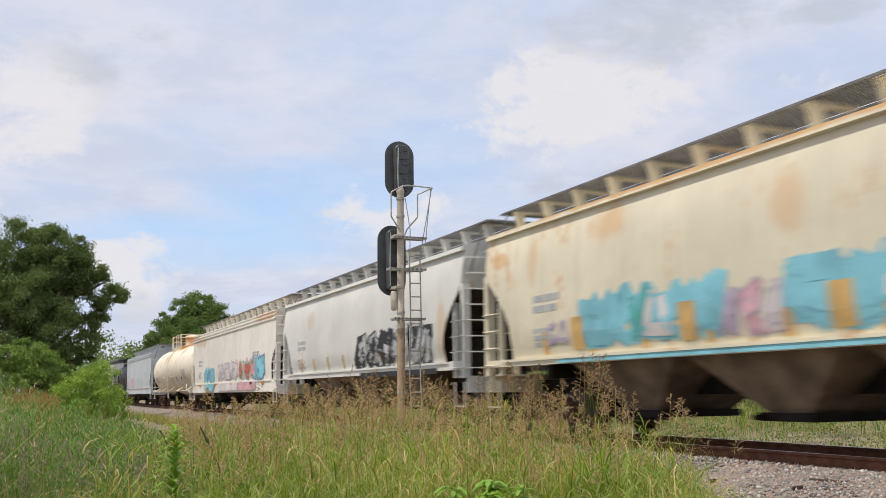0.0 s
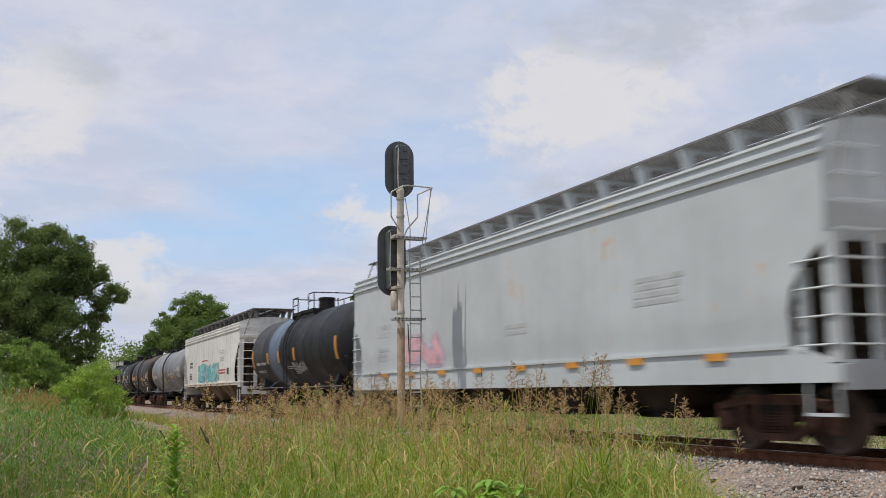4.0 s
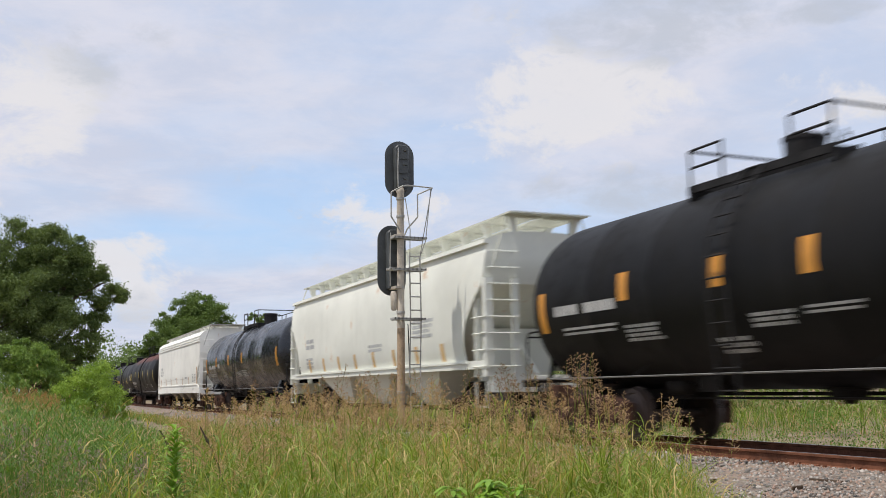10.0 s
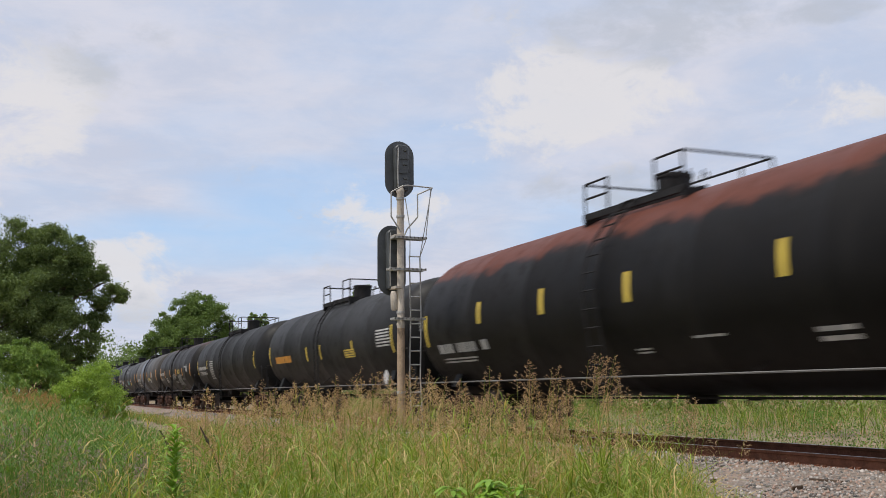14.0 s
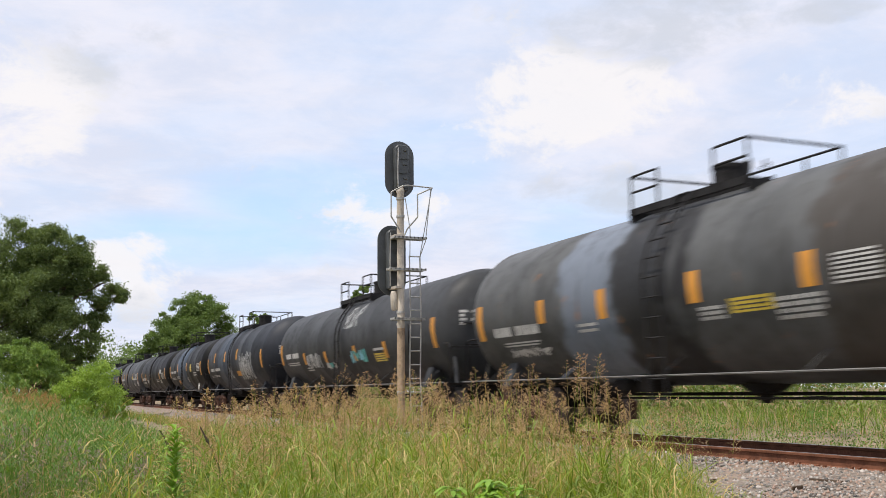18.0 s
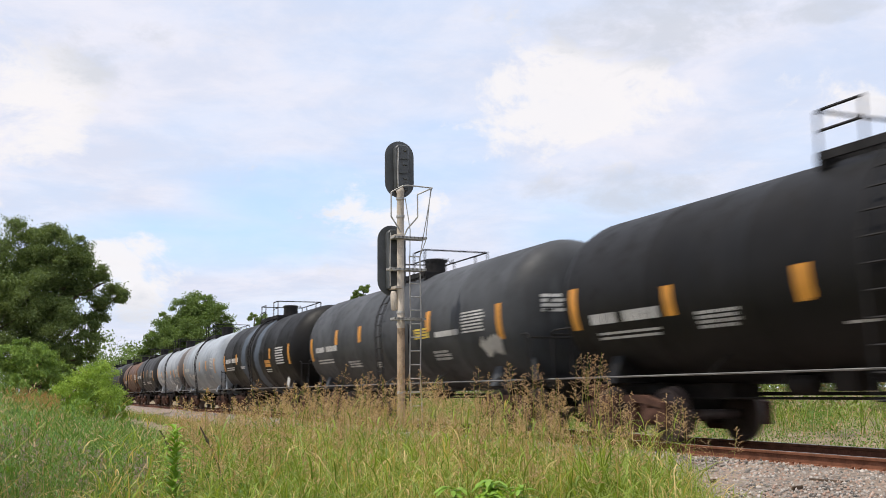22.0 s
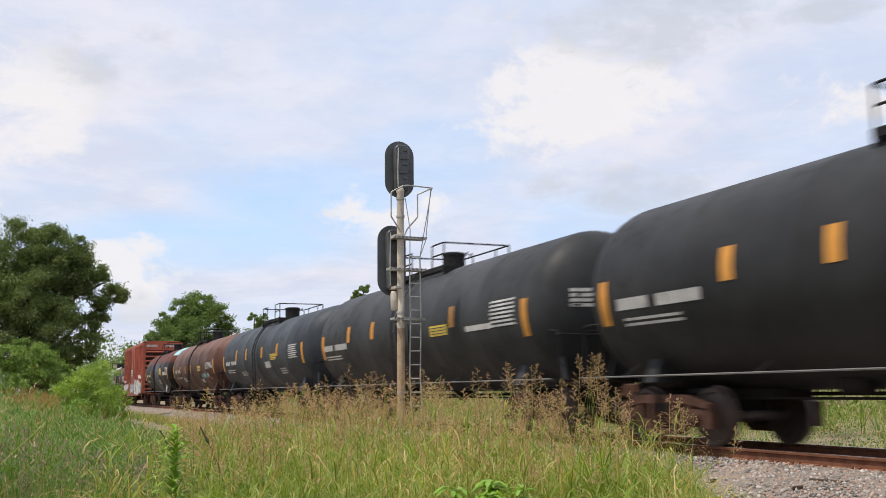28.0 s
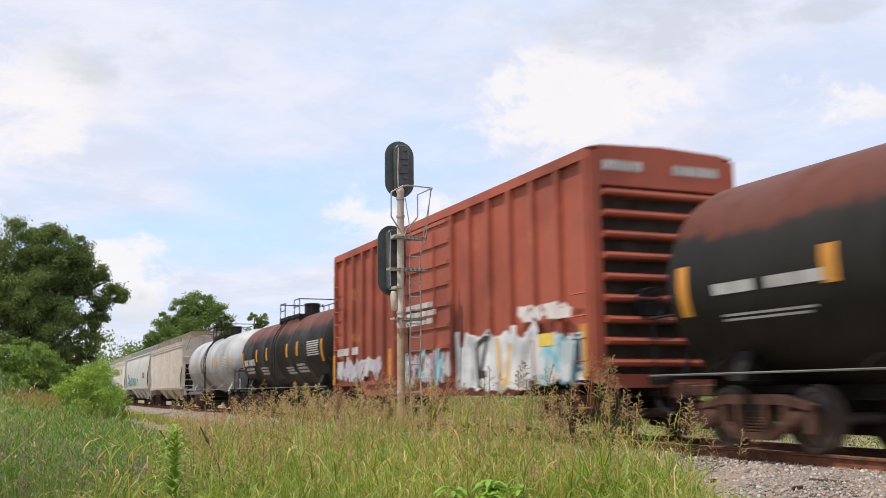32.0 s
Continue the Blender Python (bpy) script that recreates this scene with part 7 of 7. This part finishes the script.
        stencil(car, sf, -e + 12.00, -e + 13.20, 2.84, 3.08, 3, GREY_MARK, 83, solid=True)
        bm = bmesh.new()
        patch(bm, sf, -e + 13.96, -e + 14.50, 1.82, 2.14, 0.006)
        part("warning_panel", bm, DARK_MARK, car, "dark square panel")
    if i in (38, 39):
        graffiti(car, sf, -e + 3, -e + 9, 1.6, 2.4, ("blue", "teal"), "black", None, 6, 16 + i, 0.3)
    return car


def tank(i, length, reach):
    """The tank cars, by their number: label, shell colour, dirt, rust, radius, tape, extra."""
    K = (0.008, 0.0078, 0.0078)
    P = {
        3: ("cream tank car with rust stains", (0.78, 0.70, 0.55), 0.3, 0.45, 1.63),
        5: ("dark grey tank car with a blue-grey repainted patch", (0.040, 0.042, 0.045), 0.4, 0, 1.52),
        7: ("mid-grey tank car with orange tape", (0.17, 0.18, 0.19), 0.4, 0, 1.56),
        8: ("brown-black tank car with grey repainted bands", (0.022, 0.017, 0.014), 0.4, 0.05, 1.61),
        9: ("black tank car with a white sprayed band", K, 0.3, 0, 1.61),
        10: ("black tank car with orange tape", K, 0.3, 0, 1.64),
        12: ("glossy blue-black tank car", (0.00812, 0.00986, 0.01392), 0.2, 0, 1.62),
        14: ("black tank car with a rust-red top and yellow tape", (0.00812, 0.00754, 0.00725), 0.4, 0, 1.73),
        15: ("charcoal tank car with yellow marks", (0.022, 0.022, 0.022), 0.4, 0, 1.54),
        16: ("charcoal tank car with orange tape", (0.018, 0.018, 0.018), 0.4, 0, 1.56),
        17: ("black tank car with a yellow panel and white graffiti", (0.022, 0.021, 0.021), 0.5, 0, 1.58),
        18: ("dark grey tank car with pale repainted bands", (0.075, 0.077, 0.078), 0.6, 0.05, 1.56),
        19: ("charcoal tank car with white and cyan graffiti", (0.045, 0.047, 0.050), 0.4, 0, 1.45),
        20: ("charcoal tank car with a long pale graffiti piece", (0.028, 0.031, 0.038), 0.4, 0, 1.62),
        21: ("black tank car with a blue-grey repainted band", (0.01102, 0.01102, 0.0116), 0.4, 0, 1.56),
        22: ("black tank car with orange tape", (0.00841, 0.00812, 0.00812), 0.3, 0, 1.56),
        23: ("slate grey tank car with orange tape", (0.047, 0.050, 0.054), 0.4, 0, 1.61),
        24: ("black tank car with bluish bands", K, 0.4, 0, 1.68),
        25: ("light grey tank car with orange tape", (0.25, 0.28, 0.315), 0.3, 0, 1.66),
        26: ("light grey tank car with a brown-stained end", (0.245, 0.27, 0.30), 0.35, 0, 1.56),
        27: ("black tank car with orange tape", (0.026, 0.026, 0.026), 0.4, 0, 1.57),
        28: ("rust-brown tank car with orange tape", (0.11, 0.058, 0.035), 0.5, 0.1, 1.45),
        29: ("charcoal tank car with orange tape", (0.027, 0.028, 0.029), 0.3, 0, 1.65),
        30: ("charcoal tank car with orange tape", (0.036, 0.038, 0.040), 0.3, 0, 1.62),
        31: ("slate black tank car with orange tape", (0.040, 0.047, 0.055), 0.3, 0, 1.56),
        32: ("red-brown tank car with orange tape", (0.085, 0.043, 0.032), 0.5, 0, 1.57),
        33: ("black tank car with a rust-red top and a blue-grey band", (0.019, 0.0175, 0.015), 0.5, 0, 1.61),
        35: ("black tank car with a rust-red top", (0.019, 0.0175, 0.015), 0.5, 0, 1.47),
        36: ("pale grey tank car with a dark band", (0.33, 0.34, 0.35), 0.4, 0, 1.54),
    }[i]
    top = {14: (RUSTY, 3.55), 33: (RUSTY, 3.1), 35: (RUSTY, 3.2), 32: ((0.15, 0.08, 0.06), 3.2), 8: ((0.065, 0.045, 0.034), 3.4), 17: ((0.09, 0.06, 0.06), 3.85)}.get(i)
    bands = {5: ((-3.1, -1.4, (0.14, 0.19, 0.26)), (-1.2, 8.0, (0.012, 0.013, 0.015))), 8: ((-3.4, -1.5, (0.05, 0.062, 0.082)), (0.5, 1.9, (0.045, 0.05, 0.06))), 18: ((-3.2, -1.4, (0.17, 0.20, 0.25)), (-1.4, 0.75, (0.012, 0.012, 0.014)), (3.4, 7.5, (0.055, 0.046, 0.038))),
             20: ((-3.4, -0.6, (0.05, 0.065, 0.09)), (1.3, 1.9, (0.07, 0.075, 0.085))), 21: ((-2.8, 0.9, (0.075, 0.105, 0.15)),), 24: ((-2.2, -1.4, BLUE_GREY), (0.4, 1.3, BLUE_GREY)), 26: ((5.3, 9.0, (0.075, 0.045, 0.03)), (0.0, 1.7, PALE)),
             25: ((-8, -4.2, (0.20, 0.20, 0.20)), (-1.8, 0.3, (0.32, 0.355, 0.39))), 33: ((-0.4, 1.4, (0.11, 0.14, 0.18)),), 36: ((-2.0, -0.8, (0.06, 0.06, 0.065)),), 7: ((-1.2, -0.3, (0.13, 0.135, 0.14)),)}.get(i, ())
    colour = paint("tank_paint", P[1], P[2], P[3], 0.24 if i == 12 else 0.5, top, bands, seed=i, gloss=0.5 if i == 12 else None, cap=(length / 2 - 1.25, 3.55, (0.30, 0.55, 0.62)) if i == 33 else None,
                   stains=((0.3, 4.55, 0.7, 0.3, 0.8), (-2.0, 4.3, 0.4, 0.12, 0.7), (1.0, 4.0, 1.6, 0.3, 0.85), (-2.5, 3.4, 0.55, 0.5, 0.95), (-0.8, 3.2, 0.3, 0.35, 0.6), (4.0, 3.7, 1.2, 0.35, 0.6), (6.3, 4.0, 1.5, 0.22, 0.8), (-4.6, 3.0, 0.4, 0.3, 0.5), (2.6, 2.9, 0.25, 0.5, 0.4)) if i == 3 else ())
    old = i == 3
    car, sf, half, zc = tank_car(P[0], length, P[4], colour, YELLOW if i in (14, 15, 16) else SPRAY["ochre"] if old else ORANGE, colour if old else None, old, i, reach)
    mark = GREY_MARK if old else WHITE_MARK
    if i in LIVERY:
        livery_marks(car, sf, *LIVERY[i], mark, YELLOW if i in (14, 15, 16) else ORANGE, i * 10)
    elif old:
        for x in (-5.9, -1.95, 1.87, 5.7):
            bm = bmesh.new()
            patch(bm, sf, x - 0.04, x + 0.04, 2.10, 2.57, 0.006, slant=-0.12)
            part("reflective_stripe", bm, TAN_TAPE, car, "dirty faded tape")
        stencil(car, sf, 3.05, 3.65, 1.76, 2.03, 7, WALK_BROWN, 31, solid=True)
        stencil(car, sf, 6.07, 7.29, 1.83, 2.44, 12, GREY_MARK, 35, solid=True)
        bm = bmesh.new()
        patch(bm, sf, 5.12, 5.58, 1.81, 1.99, 0.005)
        part("warning_panel", bm, BAY_GRIME, car, "small dark painted panel")
        stencil(car, sf, 0.78, 1.57, 1.79, 1.85, 1, DARK_MARK, 32)
        stencil(car, sf, 1.1, 1.3, 1.58, 1.7, 2, DARK_MARK, 33)
        stencil(car, sf, -half + 0.7, -half + 2.4, 1.7, 2.1, 3, GREY_MARK, 34)
        bm = bmesh.new()
        path_rod(bm, [(x, -1.67, 2.04) for x in (-2.4, -0.8, 0.9, 2.7)], 0.02, 6)
        for x in (-2.3, -0.8, 0.9, 2.6):
            rod(bm, (x, -1.67, 2.04), (x, -1.50, 2.02), 0.016, 5)
        part("grab_bar", bm, colour, car, "long painted grab bar on the flank")
        bm = bmesh.new()
        turned(bm, [(zc + 1.5, 0.34), (zc + 1.74, 0.34), (zc + 1.75, 0.37), (zc + 1.80, 0.37), (zc + 1.84, 0.1)], 18, "z", (-2.05, 0, 0))
        part("valve_housing", bm, colour, car)
    else:
        tank_marks(car, sf, half, zc, mark, i * 10)
    tags = {5: ((0.4, 2.2, 1.61, 2.1, ("grey",), None, 4, 0.25),),
            9: ((-2.2, -0.15, 1.97, 2.41, ("silver", "grey"), "grey", 6, 0.34), (2.3, 4.35, 1.97, 2.43, ("grey",), "grey", 8, 0.3)),
            17: ((-0.65, 0.72, 1.84, 2.26, ("silver", "grey"), "grey", 5, 0.3), (1.58, 3.35, 1.42, 2.2, ("silver", "grey"), "grey", 6, 0.26)),
            18: ((-5.6, -3.9, 1.55, 1.75, ("silver",), None, 5, 0.3),),
            19: ((-4.35, -2.6, 1.74, 2.25, ("silver", "grey"), "grey", 6, 0.3), (-1.95, -0.9, 1.65, 1.92, ("silver", "teal"), None, 3, 0.4), (0.15, 1.6, 2.84, 3.6, ("grey",), None, 4, 0.22), (0.9, 2.45, 1.74, 2.23, ("cyan", "teal"), None, 4, 0.34)),
            20: ((1.75, 4.4, 1.5, 2.7, ("grey", "silver"), "grey", 9, 0.3), (1.8, 4.3, 1.6, 2.6, ("silver", "black"), None, 12, 0.16), (-0.9, -0.05, 1.58, 2.42, ("grey",), None, 2, 0.22)),
            23: ((6.3, 7.3, 1.58, 2.1, ("silver",), None, 2, 0.5),),
            25: ((-3.1, -0.4, 1.6, 2.1, ("silver",), None, 5, 0.3),),
            26: ((-3.85, -1.5, 1.56, 2.05, ("white", "silver"), None, 5, 0.34), (0.65, 2.1, 1.44, 2.25, ("white",), None, 3, 0.3)),
            32: ((3.4, 5.75, 1.72, 2.11, ("teal", "blue", "silver"), None, 6, 0.36), (5.9, 6.4, 1.62, 1.75, ("red",), None, 1, 0.6))}.get(i, ())
    for k, (x0, x1, z0, z1, fill, edge, letters, weight) in enumerate(tags):
        graffiti(car, sf, x0, x1, z0, z1, fill, edge, None, letters, 30 + 7 * i + k, weight)
    if i == 9:
        bm = bmesh.new()
        stroke(bm, sf, [(0.45, 3.4), (0.6, 2.9), (0.72, 2.3), (0.95, 1.75)], 0.32, 0.01)
        part("graffiti_letter", bm, SPRAY["white"], car, "white sprayed band", smooth=0)
    return car


def box(i, length):
    colour = paint("boxcar_paint", (0.30, 0.075, 0.045), 0.4, 0.1, 0.6, seed=3.0)
    car, _, e = box_car("rust-red ribbed boxcar with a graffiti panel along the bottom", length, colour)
    flat = on_levels([(0.3, 1.635), (5.2, 1.635)])
    graffiti(car, flat, 2.0, 5.7, 0.85, 2.22, ("white", "silver", "black", "white", "ochre"), "white", "white", 7, 50, 0.3)
    graffiti(car, flat, 5.8, e - 0.2, 0.95, 2.0, ("pale", "cyan", "silver", "black"), "cyan", "pale", 4, 51, 0.3)
    graffiti(car, flat, 5.2, e - 0.6, 2.15, 2.6, ("pale",), None, None, 4, 58, 0.5)
    graffiti(car, flat, -1.6, 1.6, 1.0, 1.9, ("cyan", "silver", "mauve"), "silver", None, 8, 52, 0.3)
    graffiti(car, flat, -e + 0.6, -3.2, 1.2, 1.9, ("silver", "mauve"), "silver", None, 6, 57, 0.4)
    big_marks(car, flat, -e + 0.5, -e + 2.6, 2.0, 2.22, 7, WHITE_MARK, 5)
    stencil(car, flat, -1.2, 0.9, 2.5, 3.1, 3, WHITE_MARK, 54)
    for x in (-e + 0.05, -2.6, e - 0.3):
        bm = bmesh.new()
        patch(bm, flat, x, x + 0.22, 1.12, 2.05, 0.01)
        part("reflective_stripe", bm, ORANGE, car)
    bm = bmesh.new()
    patch(bm, flat, 6.0, 6.55, 1.72, 1.96, 0.02)
    part("reflective_stripe", bm, YELLOW, car)
    return car


HOPPERS = (0, 1, 2, 4, 6, 11, 13, 37, 38, 39, 40)


def build_train():
    boxy = (*HOPPERS, 34)
    ends = [s + (0.55 if i in boxy else 1.75 if i + 1 in boxy else 1.1) for i, s in enumerate(REAR)]
    for i in range(41):
        front, rear = (ends[i - 1] if i else ends[0] - 17.9), ends[i]
        reach = rear - REAR[i] - 1.1 if i not in boxy else 0.0
        rear -= reach
        length = rear - front
        car = hop(i, length) if i in HOPPERS else box(i, length) if i == 34 else tank(i, length, reach)
        CARS.append((car, (front + rear) / 2))


build_train()


def motions():
    """The train comes down the line at an even speed; all wheels roll."""
    for car, y in CARS:
        walk(car, [(0.0, pose(TRACK_X, y, 0, 0, 0, -90)), (32.0, pose(TRACK_X, y - SPEED * 32.0, 0, 0, 0, -90))])
    # the wind of the passing cars leans the tall grass along the line
    gusts = np.array(((0, 3), (1, 4), (2, 3), (3, 4), (4.5, 4), (6, 3), (7, 0), (8, 1.5), (9, -1), (10, -2), (11, 5), (12, 14), (13, 10), (14, 8), (15.5, 3), (17, 2), (18, -1), (19, 2),
                      (20, 1), (21, -2), (22, 1), (23, 0), (24, 0), (25, 0), (26.5, 2), (28, 1.5), (29, 1), (30, 0), (31, 1), (32, 8)))
    across = Vector((0, 0, 1)).cross(Vector((math.cos(HEADING), -math.sin(HEADING), 0)))
    for clump, foot, give, phase in CLUMPS:
        rows = []
        for t in np.arange(0, 32.01, 0.5):
            lean = give * (float(np.interp(t, gusts[:, 0], gusts[:, 1])) + 1.3 * math.sin(2.9 * t + phase) + 0.6 * math.sin(5.3 * t + 2 * phase))
            rows.append((float(t), Matrix.Translation(foot) @ Matrix.Rotation(radians(lean), 4, across)))
        walk(clump, rows)
    turn = math.degrees(SPEED / WHEEL_R / FPS)
    first = WHEELSETS[0]
    walk(first, [(k / FPS, pose(0, 0, 0, 0, (k * turn) % 360.0, 0)) for k in range(32 * FPS + 1)])
    for w in WHEELSETS[1:]:
        w.rotation_mode = "QUATERNION"
        w.animation_data_create()
        w.animation_data.action = first.animation_data.action
        w.animation_data.action_slot = first.animation_data.action_slot


motions()
